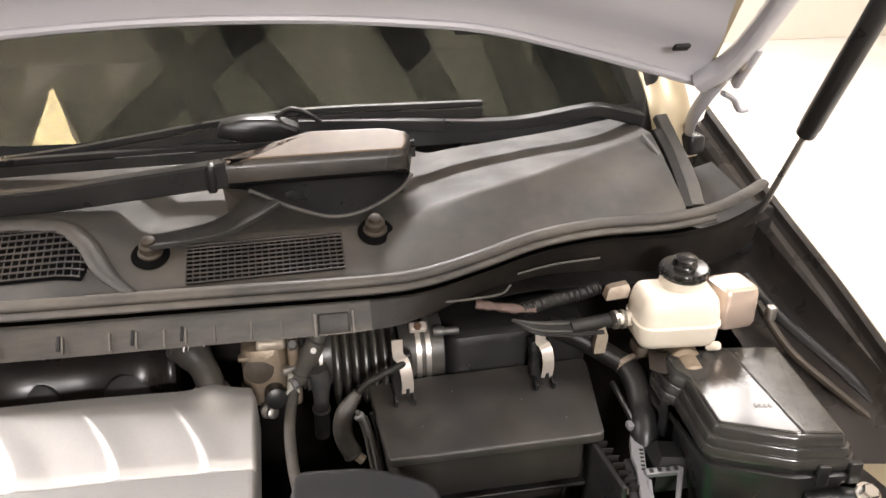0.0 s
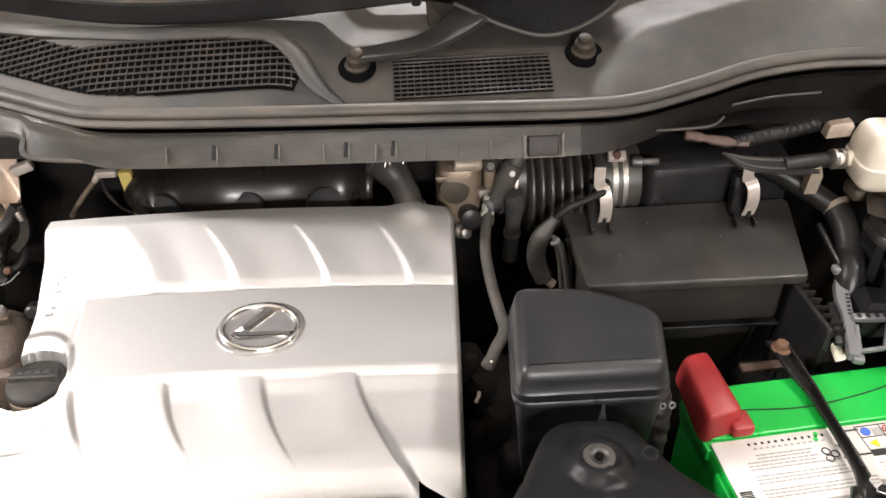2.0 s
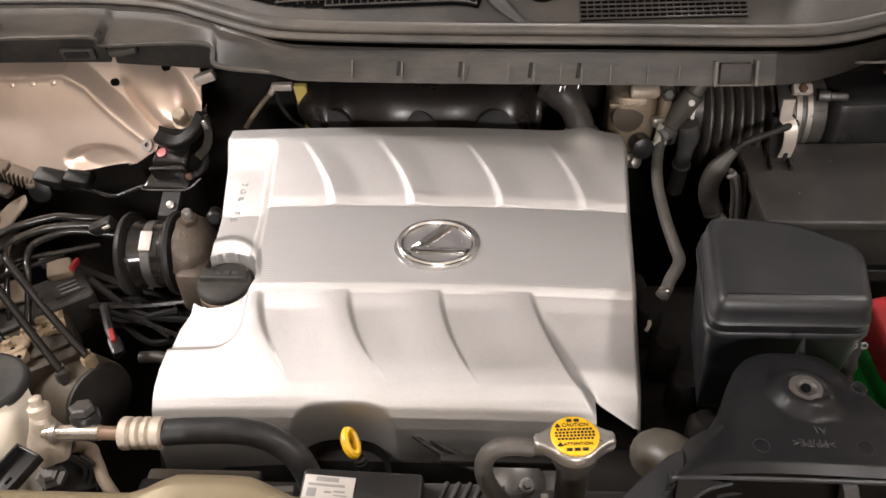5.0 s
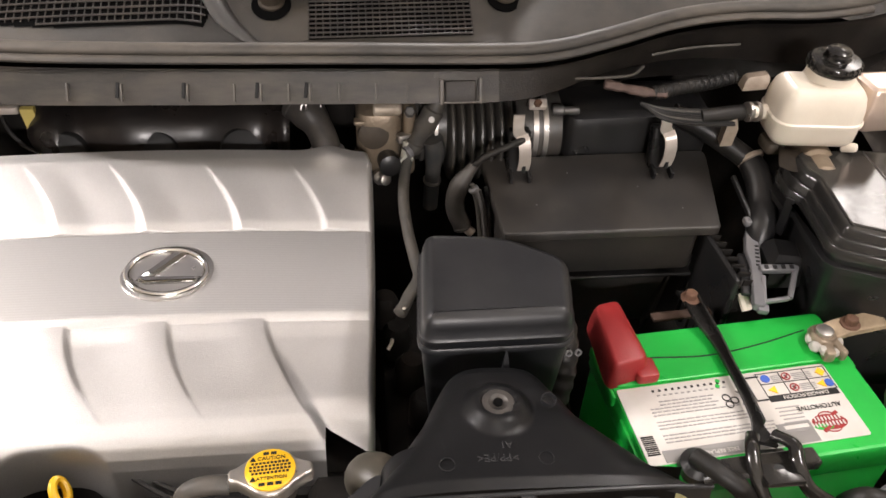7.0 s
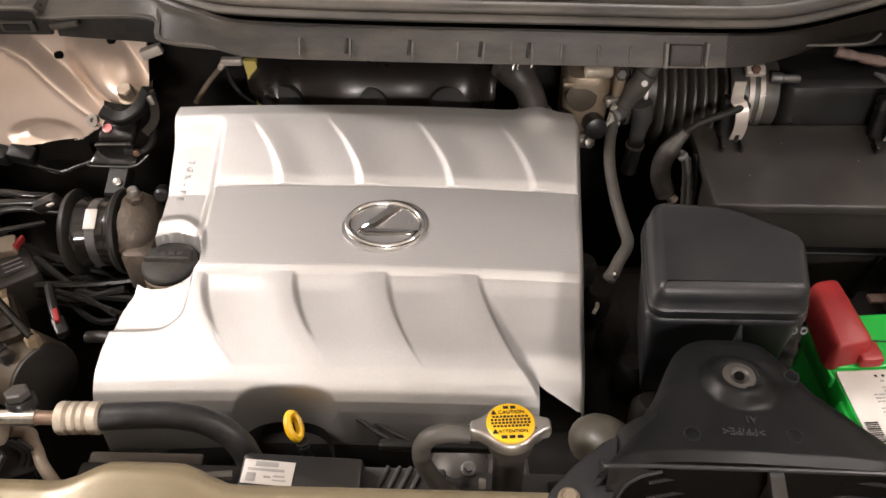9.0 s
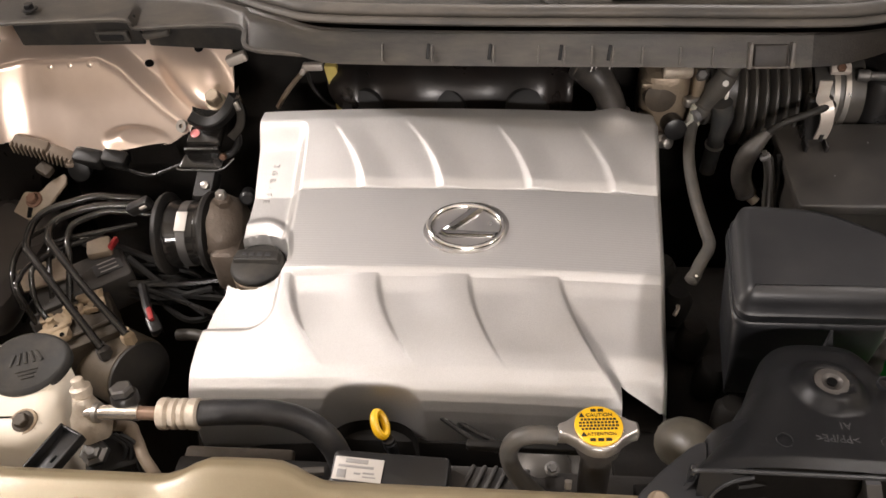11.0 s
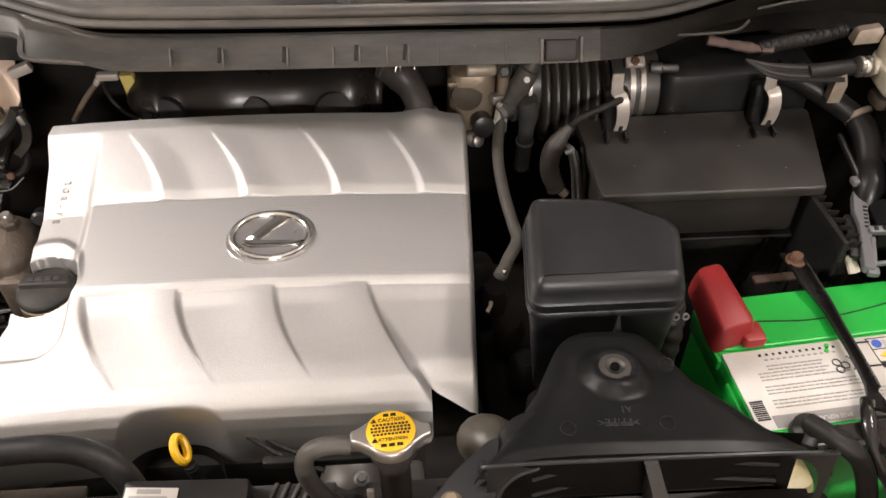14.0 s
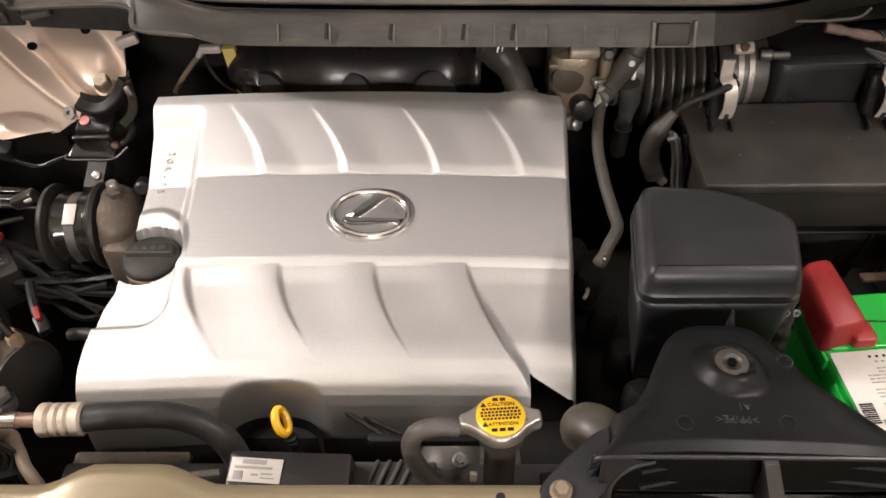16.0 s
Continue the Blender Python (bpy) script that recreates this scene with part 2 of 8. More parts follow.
BOLTPINK = mat("pink_paint_dot", (0.75, 0.25, 0.25), 0.5, bump=0.0)


def strip_material():
    m = mat("silver_grooved_paint", (0.62, 0.612, 0.60), 0.44, metal=0.85, var=0.08, scale=900, bump=0.0, rvar=0.05)
    nt = m.node_tree
    w = nt.nodes.new("ShaderNodeTexWave")
    w.bands_direction = "Y"
    w.inputs["Scale"].default_value = 105.0
    tc = nt.nodes.new("ShaderNodeTexCoord")
    bp = nt.nodes.new("ShaderNodeBump")
    bp.inputs["Strength"].default_value, bp.inputs["Distance"].default_value = 0.09, 0.0012
    nt.links.new(tc.outputs["Object"], w.inputs["Vector"])
    nt.links.new(w.outputs["Color"], bp.inputs["Height"])
    nt.links.new(bp.outputs["Normal"], nt.nodes["Principled BSDF"].inputs["Normal"])
    return m


STRIP = strip_material()


def glass_material(name, col, rough=0.0, ior=1.5):
    m = bpy.data.materials.new(name)
    m.use_nodes = True
    b = m.node_tree.nodes["Principled BSDF"]
    b.inputs["Base Color"].default_value = (*col, 1)
    b.inputs["Transmission Weight"].default_value = 1.0
    b.inputs["Roughness"].default_value = rough
    b.inputs["IOR"].default_value = ior
    return m


GLASS = glass_material("windscreen_glass", (0.74, 0.78, 0.70))


def glow(name, col, strength):
    m = bpy.data.materials.new(name)
    m.use_nodes = True
    b = m.node_tree.nodes["Principled BSDF"]
    b.inputs["Emission Color"].default_value = (*col, 1)
    b.inputs["Emission Strength"].default_value = strength
    return m


TUBE = glow("lamp_diffuser", (1.0, 0.92, 0.8), 6.0)
WARMGLOW = glow("warm_lamp_diffuser", (1.0, 0.74, 0.42), 9.0)


# ---- geometry helpers ----
def thing(name, at, label, category, group="", kind=""):
    ob = new(name)
    ob.empty_display_size = 0.02
    ob.matrix_basis = Matrix.Translation(at)
    return tagged(ob, label, category, group, kind)


def part(name, bm, material, parent=None, label="", smooth=True):
    me = bpy.data.meshes.new(name)
    bmesh.ops.recalc_face_normals(bm, faces=bm.faces)
    if smooth:
        for f in bm.faces:
            f.smooth = True
        for e in bm.edges:
            if len(e.link_faces) == 2 and e.calc_face_angle(0) > 0.7:
                e.smooth = False
    bm.to_mesh(me)
    bm.free()
    me.materials.append(material)
    ob = new(name, me)
    if parent:
        ob.parent = parent
        ob.matrix_parent_inverse = parent.matrix_basis.inverted() if parent.type == "EMPTY" else Matrix()
    if label:
        ob["label"] = label
    return ob


def setting(name, bm, material, label, category, smooth=True):
    return tagged(part(name, bm, material, None, label, smooth), label, category, "", "structure")


def add(bm, verts, faces):
    vs = [bm.verts.new(v) for v in verts]
    for f in faces:
        try:
            bm.faces.new([vs[i] for i in f])
        except ValueError:
            pass
    return vs


def loft(rings, cap=True, bm=None, closed=True):
    bm = bm or bmesh.new()
    n = len(rings[0])
    verts = [p for r in rings for p in r]
    faces = []
    for i in range(len(rings) - 1):
        for k in range(n if closed else n - 1):
            a, b = i * n + k, i * n + (k + 1) % n
            faces.append((a, b, b + n, a + n))
    if cap:
        faces.append(tuple(range(n))[::-1])
        faces.append(tuple(range((len(rings) - 1) * n, len(rings) * n)))
    add(bm, verts, faces)
    return bm


def spline(pts, n=8):
    pts = [Vector(p) for p in pts]
    if len(pts) < 3:
        return [pts[0].lerp(pts[-1], i / n) for i in range(n + 1)]
    q = [2 * pts[0] - pts[1]] + pts + [2 * pts[-1] - pts[-2]]
    out = []
    for i in range(1, len(q) - 2):
        for k in range(n):
            t = k / n
            a, b, c, d = q[i - 1], q[i], q[i + 1], q[i + 2]
            out.append(0.5 * ((2 * b) + (c - a) * t + (2 * a - 5 * b + 4 * c - d) * t * t + (3 * b - a - 3 * c + d) * t ** 3))
    return out + [pts[-1]]


def tube(pts, r, seg=12, n=8, bm=None, flat=1.0, up=None):
    """A swept tube; r is a number or a function of 0..1; flat squeezes it along the frame's second axis."""
    p = spline(pts, n)
    rings = []
    t0 = (p[1] - p[0]).normalized()
    ref = Vector(up) if up else (Vector((0, 0, 1)) if abs(t0.z) < 0.9 else Vector((1, 0, 0)))
    for i, c in enumerate(p):
        t = (p[min(i + 1, len(p) - 1)] - p[max(i - 1, 0)]).normalized()
        s = t.cross(ref)
        s = s.normalized() if s.length > 1e-4 else Vector((1, 0, 0))
        ref = s.cross(t).normalized()
        rad = r(i / (len(p) - 1)) if callable(r) else r
        rings.append([c + rad * (math.cos(a) * s + flat * math.sin(a) * ref) for a in [2 * math.pi * k / seg for k in range(seg)]])
    return loft(rings, True, bm)


def beam(pts, w, h, n=8, bm=None, up=(0, 0, 1), bevel=0.25):
    """A swept bar with a bevelled rectangular section; w and h are half sizes, numbers or functions of 0..1."""
    p = spline(pts, n)
    rings = []
    for i, c in enumerate(p):
        s = i / (len(p) - 1)
        t = (p[min(i + 1, len(p) - 1)] - p[max(i - 1, 0)]).normalized()
        side = t.cross(Vector(up)).normalized()
        top = side.cross(t).normalized()
        a, b = (w(s) if callable(w) else w), (h(s) if callable(h) else h)
        k = bevel * min(a, b)
        sec = [(a, b - k), (a - k, b), (k - a, b), (-a, b - k), (-a, k - b), (k - a, -b), (a - k, -b), (a, k - b)]
        rings.append([c + side * x + top * y for x, y in sec])
    return loft(rings, True, bm)


def frame_of(axis):
    return Vector(axis).normalized().to_track_quat("Z", "Y").to_matrix()


def lathe(at, axis, profile, seg=28, bm=None, sx=1.0, sy=1.0):
    """profile: (radius, height along the axis) from one end to the other."""
    m = frame_of(axis)
    at = Vector(at)
    rings = [[at + m @ Vector((sx * r * math.cos(a), sy * r * math.sin(a), h)) for a in [2 * math.pi * k / seg for k in range(seg)]] for r, h in profile]
    return loft(rings, True, bm)


def ring(at, axis, r0, r1, h, seg=24, bm=None):
    """A flat ring between two radii."""
    m = frame_of(axis)
    at = Vector(at)
    rows = [[at + m @ Vector((r * math.cos(a), r * math.sin(a), z)) for a in [2 * math.pi * k / seg for k in range(seg)]] for r, z in ((r1, 0), (r1, h), (r0, h), (r0, 0), (r1, 0))]
    return loft(rows, False, bm)


def rounded(pts, r=0.01, seg=5):
    """Corners of a flat outline rounded; r a number or one for each corner."""
    out = []
    n = len(pts)
    for i in range(n):
        a, b, c = Vector(pts[i - 1]).to_2d(), Vector(pts[i]).to_2d(), Vector(pts[(i + 1) % n]).to_2d()
        rr = r[i] if isinstance(r, (list, tuple)) else r
        u, v = (a - b), (c - b)
        k = min(rr, 0.48 * u.length, 0.48 * v.length)
        p0, p1 = b + u.normalized() * k, b + v.normalized() * k
        for s in range(seg + 1):
            t = s / seg
            out.append((1 - t) ** 2 * p0 + 2 * t * (1 - t) * b + t * t * p1)
    return out


def inset(poly, d):
    """A flat outline moved inwards by d (outwards: minus)."""
    n = len(poly)
    area = sum(poly[i].x * poly[(i + 1) % n].y - poly[(i + 1) % n].x * poly[i].y for i in range(n))
    sgn = 1 if area > 0 else -1
    out = []
    for i in range(n):
        e1 = poly[i] - poly[i - 1]
        e2 = poly[(i + 1) % n] - poly[i]
        e1 = e1.normalized() if e1.length > 1e-7 else e2.normalized()
        e2 = e2.normalized() if e2.length > 1e-7 else e1
        nn = Vector((-e1.y - e2.y, e1.x + e2.x)) * sgn
        nn = nn.normalized() if nn.length > 1e-6 else Vector((0, 0))
        k = max(0.4, nn.dot(Vector((-e1.y, e1.x)) * sgn))
        out.append(poly[i] + nn * (d / k))
    return out


def slab(poly, steps, bm=None, slope=None):
    """Lofts an outline through (inset, z) steps; slope(x, y) adds to z."""
    rings = []
    wide = min(max(p.x for p in poly) - min(p.x for p in poly), max(p.y for p in poly) - min(p.y for p in poly))
    rim = [(steps[-1][0] + 0.0012, steps[-1][1])] if wide > 0.05 else []
    for d, z in [*steps, *rim]:
        rings.append([Vector((p.x, p.y, z + (slope(p.x, p.y) if slope else 0))) for p in (inset(poly, d) if d else poly)])
    return loft(rings, True, bm)


def block(at, size, bevel=0.003, rot=(0, 0, 0), bm=None, r=None):
    """A box with rounded corners and edges, centred on at."""
    sx, sy, sz = size
    poly = rounded([(-sx / 2, -sy / 2), (sx / 2, -sy / 2), (sx / 2, sy / 2), (-sx / 2, sy / 2)], r if r else bevel * 1.5, 4)
    own = bmesh.new()
    b = bevel
    slab(poly, [(b, -sz / 2), (b * 0.3, -sz / 2 + b * 0.3), (0, -sz / 2 + b), (0, sz / 2 - b), (b * 0.3, sz / 2 - b * 0.3), (b, sz / 2)], own)
    m = pose(*at, *rot)
    bmesh.ops.transform(own, matrix=m, verts=own.verts)
    return join(bm, own)


def join(bm, own):
    if bm is None:
        return own
    me = bpy.data.meshes.new("tmp")
    own.to_mesh(me)
    own.free()
    bm.from_mesh(me)
    bpy.data.meshes.remove(me)
    return bm


def sheet(f, nu, nv, bm=None):
    """A surface from f(u, v), u and v from 0 to 1."""
    bm = bm or bmesh.new()
    verts = [f(i / nu, j / nv) for j in range(nv + 1) for i in range(nu + 1)]
    faces = [(j * (nu + 1) + i, j * (nu + 1) + i + 1, (j + 1) * (nu + 1) + i + 1, (j + 1) * (nu + 1) + i) for j in range(nv) for i in range(nu)]
    add(bm, verts, faces)
    return bm


def thick(bm, d):
    bmesh.ops.solidify(bm, geom=bm.faces[:], thickness=d)
    return bm


def smoothstep(a, b, x):
    t = min(1.0, max(0.0, (x - a) / (b - a)))
    return t * t * (3 - 2 * t)


def lerp_table(x, xs, ys):
    return float(np.interp(x, xs, ys))


def hex_bolt(parent, at, axis, r=0.007, h=0.007, washer=True, material=None, name="bolt"):
    bm = bmesh.new()
    if washer:
        lathe(at, axis, [(r * 1.0, 0), (r * 1.5, 0), (r * 1.5, h * 0.2), (r * 1.2, h * 0.3)], 20, bm)
    a = Vector(at) + Vector(axis).normalized() * h * 0.2
    lathe(a, axis, [(r, 0), (r, h * 0.85), (r * 0.85, h)], 6, bm)
    return part(name, bm, material or STEEL, parent, smooth=False)


def lettering(parent, text, m, size, material, depth=0.0004, name="lettering"):
    cu = bpy.data.curves.new(name, "FONT")
    cu.body, cu.size, cu.extrude, cu.align_x, cu.align_y = text, size, depth, "CENTER", "CENTER"
    tmp = new("tmp", cu)
    me = bpy.data.meshes.new_from_object(tmp)
    bpy.data.objects.remove(tmp)
    me.transform(m)
    me.materials.append(material)
    ob = new(name, me)
    ob.parent = parent
    ob.matrix_parent_inverse = parent.matrix_basis.inverted() if parent.type == "EMPTY" else Matrix()
    return ob


# ---- the room ----
def box_room():
    x0, x1, y0, y1, h = -5.5, 5.5, -4.5, 6.5, 3.8
    setting("floor", block((0.5, 1, -0.1), (12, 12, 0.2), 0.01), CONCRETE, "pale smooth concrete workshop floor", "floor")
    setting("wall_north", block((0.0, y1 + 0.1, h / 2), (11.4, 0.2, h), 0.01), PLASTER, "cream painted workshop wall", "wall")
    # out of view; darkened so the cover's front face reflects less light
    setting("wall_south", block((0.0, y0 - 0.1, h / 2), (11.4, 0.2, h), 0.01), DARK_WALL, "unseen workshop front wall, kept dark to dull reflections in the cover", "wall")
    setting("wall_east", block((x1 + 0.1, 1, h / 2), (0.2, 11.4, h), 0.01), PLASTER, "cream painted workshop wall", "wall")
    setting("wall_west", block((x0 - 0.1, 1, h / 2), (0.2, 11.4, h), 0.01), PLASTER, "cream painted workshop wall", "wall")
    setting("ceiling", block((0, 1, h + 0.1), (11.6, 11.6, 0.2), 0.01), CEIL, "white painted workshop ceiling", "ceiling")


box_room()


def roof_beam(a, b):
    """A dark timber under the ceiling, from a to b in plan, lengthened at both ends."""
    a, b = Vector((*a, 3.68)), Vector((*b, 3.68))
    d = (b - a).normalized()
    return tagged(part("roof_beam", beam([a - d * 0.9, a, b, b + d * 0.7], 0.075, 0.10, 3), BEAM), "dark timber roof beam under the ceiling", "beam", "roof beams", "structure")


for ends in (((-0.56, 2.10), (-0.41, 1.81)), ((-0.15, 2.09), (-0.80, 1.61)), ((-0.17, 2.05), (0.14, 1.68)), ((0.74, 1.94), (0.92, 1.63)), ((1.30, 1.85), (1.37, 1.66))):
    roof_beam(*ends)


def ceiling_lamp(x, y, sx, sy, z=3.8):
    t = thing("ceiling_lamp", (x, y, z), "unseen white fluorescent ceiling lamp, added for its light", "lamp", "ceiling lamps")
    part("housing", block((x, y, z - 0.06), (sx + 0.06, sy + 0.08, 0.14 if z > 3.7 else 0.08), 0.01), WHITE, t)
    part("diffuser", block((x, y, z - 0.145 if z > 3.7 else z - 0.115), (sx, sy, 0.03), 0.01), TUBE, t)
    if z < 3.7:
        for dy in (-0.45, 0.45):
            part("suspension_rod", tube([(x, y + dy, z - 0.03), (x, y + dy, 3.8)], 0.006, 8, 2), STEEL, t)


for name, (x, y, z), aim, sx, sy, watts in LAMPS:
    if name != "lamp_front":
        ceiling_lamp(x, y, sx - 0.01, sy - 0.01, 2.99 if z < 3 else 3.8)


# fixture out of view, added to carry the low front light
def unseen_wall_lamp():
    t = thing("unseen_wall_lamp", (0.1, -4.5, 2.95), "unseen white fluorescent lamp added on the front wall, switched on", "lamp")
    part("housing", block((0.1, -4.43, 2.97), (1.4, 0.14, 0.34), 0.01), WHITE, t)
    part("diffuser", block((0.1, -4.335, 2.95), (1.28, 0.03, 0.24), 0.01), TUBE, t)


unseen_wall_lamp()


def corner_lamp():
    t = thing("ceiling_lamp", (-1.12, 1.5, 3.8), "warm ceiling lamp set diagonally under the roof", "lamp", "ceiling lamps")
    poly = rounded([(-1.11, 1.90), (-1.29, 1.50), (-1.13, 1.15), (-0.97, 1.50)], 0.02, 3)
    part("housing", slab(poly, [(-0.02, 3.80), (-0.02, 3.72)]), WHITE, t)
    part("diffuser", slab(poly, [(0, 3.722), (0, 3.70)]), WARMGLOW, t)


corner_lamp()

# ---- the car's fixed body ----
car = thing("car", (-0.08, 1.0, 0.3), "gold-beige car body with its bonnet open", "car")


def fender_right():
    edge_y = [0.15, 0.45, 0.69, 0.83, 1.0, 1.08, 1.25]
    edge_z = [0.80, 0.85, 0.915, 0.962, 1.01, 1.036, 1.09]
    prof = [(0.0, -0.001), (0.002, -0.004), (0.004, -0.014), (0.010, -0.04), (0.022, -0.09), (0.04, -0.17), (0.06, -0.29), (0.08, -0.45), (0.07, -0.62)]

    def f(u, v):
        y = 0.15 + 1.1 * v
        z = lerp_table(y, edge_y, edge_z)
        k = u * (len(prof) - 1)
        i = min(int(k), len(prof) - 2)
        dx = prof[i][0] + (prof[i + 1][0] - prof[i][0]) * (k - i)
        dz = prof[i][1] + (prof[i + 1][1] - prof[i][1]) * (k - i)
        return (0.70 - 0.05 * max(0, 0.5 - y) + dx, y, z + dz)

    part("fender", thick(sheet(f, 24, 30), 0.002), BODY, car, "beige painted outer fender panel")
    inner = [(0.0, 0.0), (-0.006, -0.004), (-0.008, -0.016), (-0.012, -0.022), (-0.022, -0.022), (-0.030, -0.030), (-0.045, -0.085), (-0.058, -0.092), (-0.075, -0.10), (-0.08, -0.16), (-0.08, -0.40)]

    def g(u, v):
        y = 0.15 + 1.08 * v
        z = lerp_table(y, edge_y, edge_z)
        k = u * (len(inner) - 1)
        i = min(int(k), len(inner) - 2)
        dx = inner[i][0] + (inner[i + 1][0] - inner[i][0]) * (k - i)
        dz = inner[i][1] + (inner[i + 1][1] - inner[i][1]) * (k - i)
        return (0.699 - 0.05 * max(0, 0.5 - y) + dx, y, z + dz - 0.002)

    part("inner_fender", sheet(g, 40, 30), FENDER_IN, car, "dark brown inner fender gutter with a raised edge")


fender_right()


def fender_left():
    def f(u, v):
        y = 0.15 + 1.1 * v
        z = lerp_table(y, [0.15, 0.45, 0.69, 1.0, 1.25], [0.80, 0.85, 0.915, 1.01, 1.09])
        return (-0.96 - 0.16 * smoothstep(0, 1, u) + 0.05 * max(0, 0.5 - y), y, z - 0.62 * u ** 1.6)

    part("fender", thick(sheet(f, 16, 24), 0.002), BODY, car)
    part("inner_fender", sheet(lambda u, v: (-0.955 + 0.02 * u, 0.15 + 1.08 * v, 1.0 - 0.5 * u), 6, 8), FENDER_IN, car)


fender_left()


def front_end():
    def f(u, v):
        x = -0.93 + 1.6 * u
        return (x, 0.22 - 0.20 * math.sin(v * 1.5) - 0.10 * (1 - ((x + 0.13) / 0.8) ** 2) * math.sin(v * 1.6), 0.80 - 0.5 * v)

    part("bumper", thick(sheet(f, 24, 16), 0.003), BODY, car)


front_end()


def front_support():
    def back(x):
        return 0.338 + 0.013 * smoothstep(-0.50, -0.46, x) * (1 - smoothstep(-0.41, -0.365, x))

    def top(x):
        return 0.892 + 0.008 * smoothstep(-0.51, -0.46, x) * (1 - smoothstep(-0.42, -0.36, x))

    prof = [(0.012, -0.075), (0.004, -0.03), (0.002, -0.006), (-0.003, -0.001), (-0.010, 0.001), (-0.018, -0.001), (-0.06, -0.006), (-0.075, -0.010), (-0.085, -0.03), (-0.10, -0.034), (-0.16, -0.04)]

    def f(u, v):
        x = -0.93 + 0.815 * u
        k = v * (len(prof) - 1)
        i = min(int(k), len(prof) - 2)
        dy = prof[i][0] + (prof[i + 1][0] - prof[i][0]) * (k - i)
        dz = prof[i][1] + (prof[i + 1][1] - prof[i][1]) * (k - i)
        return (x, back(x) + dy, top(x) + dz)

    part("radiator_support", thick(sheet(f, 70, 30), 0.0025), BODY, car, "gold-beige painted radiator support with a pressed hump")
    for x, y in ((-0.157, 0.327), (-0.30, 0.312)):
        part("hole", lathe((x, y, 0.8885), (0, 0, 1), [(0.0035, 0), (0.0035, 0.0045)], 16), INK, car)
    part("radiator_support", block((0.30, 0.27, 0.84), (0.80, 0.10, 0.05), 0.01), BODY, car)


front_support()

setting("firewall", block((-0.13, 0.985, 0.72), (1.62, 0.03, 0.58), 0.005), DARK, "grimy firewall at the back of the engine bay, darkened for shade", "firewall")
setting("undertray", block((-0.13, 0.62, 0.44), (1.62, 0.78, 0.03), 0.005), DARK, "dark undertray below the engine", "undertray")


# ---- cowl, windscreen and wipers ----
SEAL_PTS = [(-0.95, 0.925, 1.035), (-0.82, 0.920, 1.042), (-0.68, 0.908, 1.046), (-0.60, 0.890, 1.047), (-0.55, 0.866, 1.046), (-0.49, 0.834, 1.045), (-0.44, 0.818, 1.044), (-0.30, 0.807, 1.044), (-0.10, 0.800, 1.044), (0.06, 0.794, 1.044), (0.13, 0.798, 1.045), (0.20, 0.820, 1.049), (0.28, 0.851, 1.054), (0.36, 0.864, 1.057), (0.45, 0.862, 1.058), (0.52, 0.874, 1.060), (0.58, 0.905, 1.061), (0.632, 0.940, 1.062)]
SEAL_LINE = spline(SEAL_PTS, 10)


def seal_at(x):
    xs = [p.x for p in SEAL_LINE]
    return float(np.interp(x, xs, [p.y for p in SEAL_LINE])), float(np.interp(x, xs, [p.z for p in SEAL_LINE]))


def cowl_z(x, y):
    ys, zs = seal_at(x)
    z = zs - 0.004 + 0.45 * min(y - ys, 0.095) + 0.12 * max(0.0, y - ys - 0.095)
    valley = smoothstep(-0.262, -0.200, x - 0.45 * (y - 0.85)) * (1 - smoothstep(0.055, 0.165, x - 0.5 * (y - 0.85)))
    z -= valley * (0.010 + 0.15 * min(0.04, max(0.0, y - 0.865)))
    w = smoothstep(0.085, 0.135, x - 0.25 * (y - 0.85))
    if w > 0:
        xs = [0.08, 0.12, 0.16, 0.22, 0.30, 0.39, 0.485, 0.55]
        yr = max(ys + 0.02, lerp_table(x, xs, [0.86, 0.87, 0.892, 0.905, 0.930, 0.970, 1.000, 1.01]))
        zr = lerp_table(x, xs, [1.068, 1.075, 1.087, 1.096, 1.103, 1.111, 1.124, 1.128])
        if y < yr:
            h = zs - 0.004 + (zr - zs + 0.004) * max(0.0, (y - ys) / (yr - ys)) ** 0.8
        else:
            h = zr - 0.06 * (y - yr)
        z += w * (h - z)
    return z


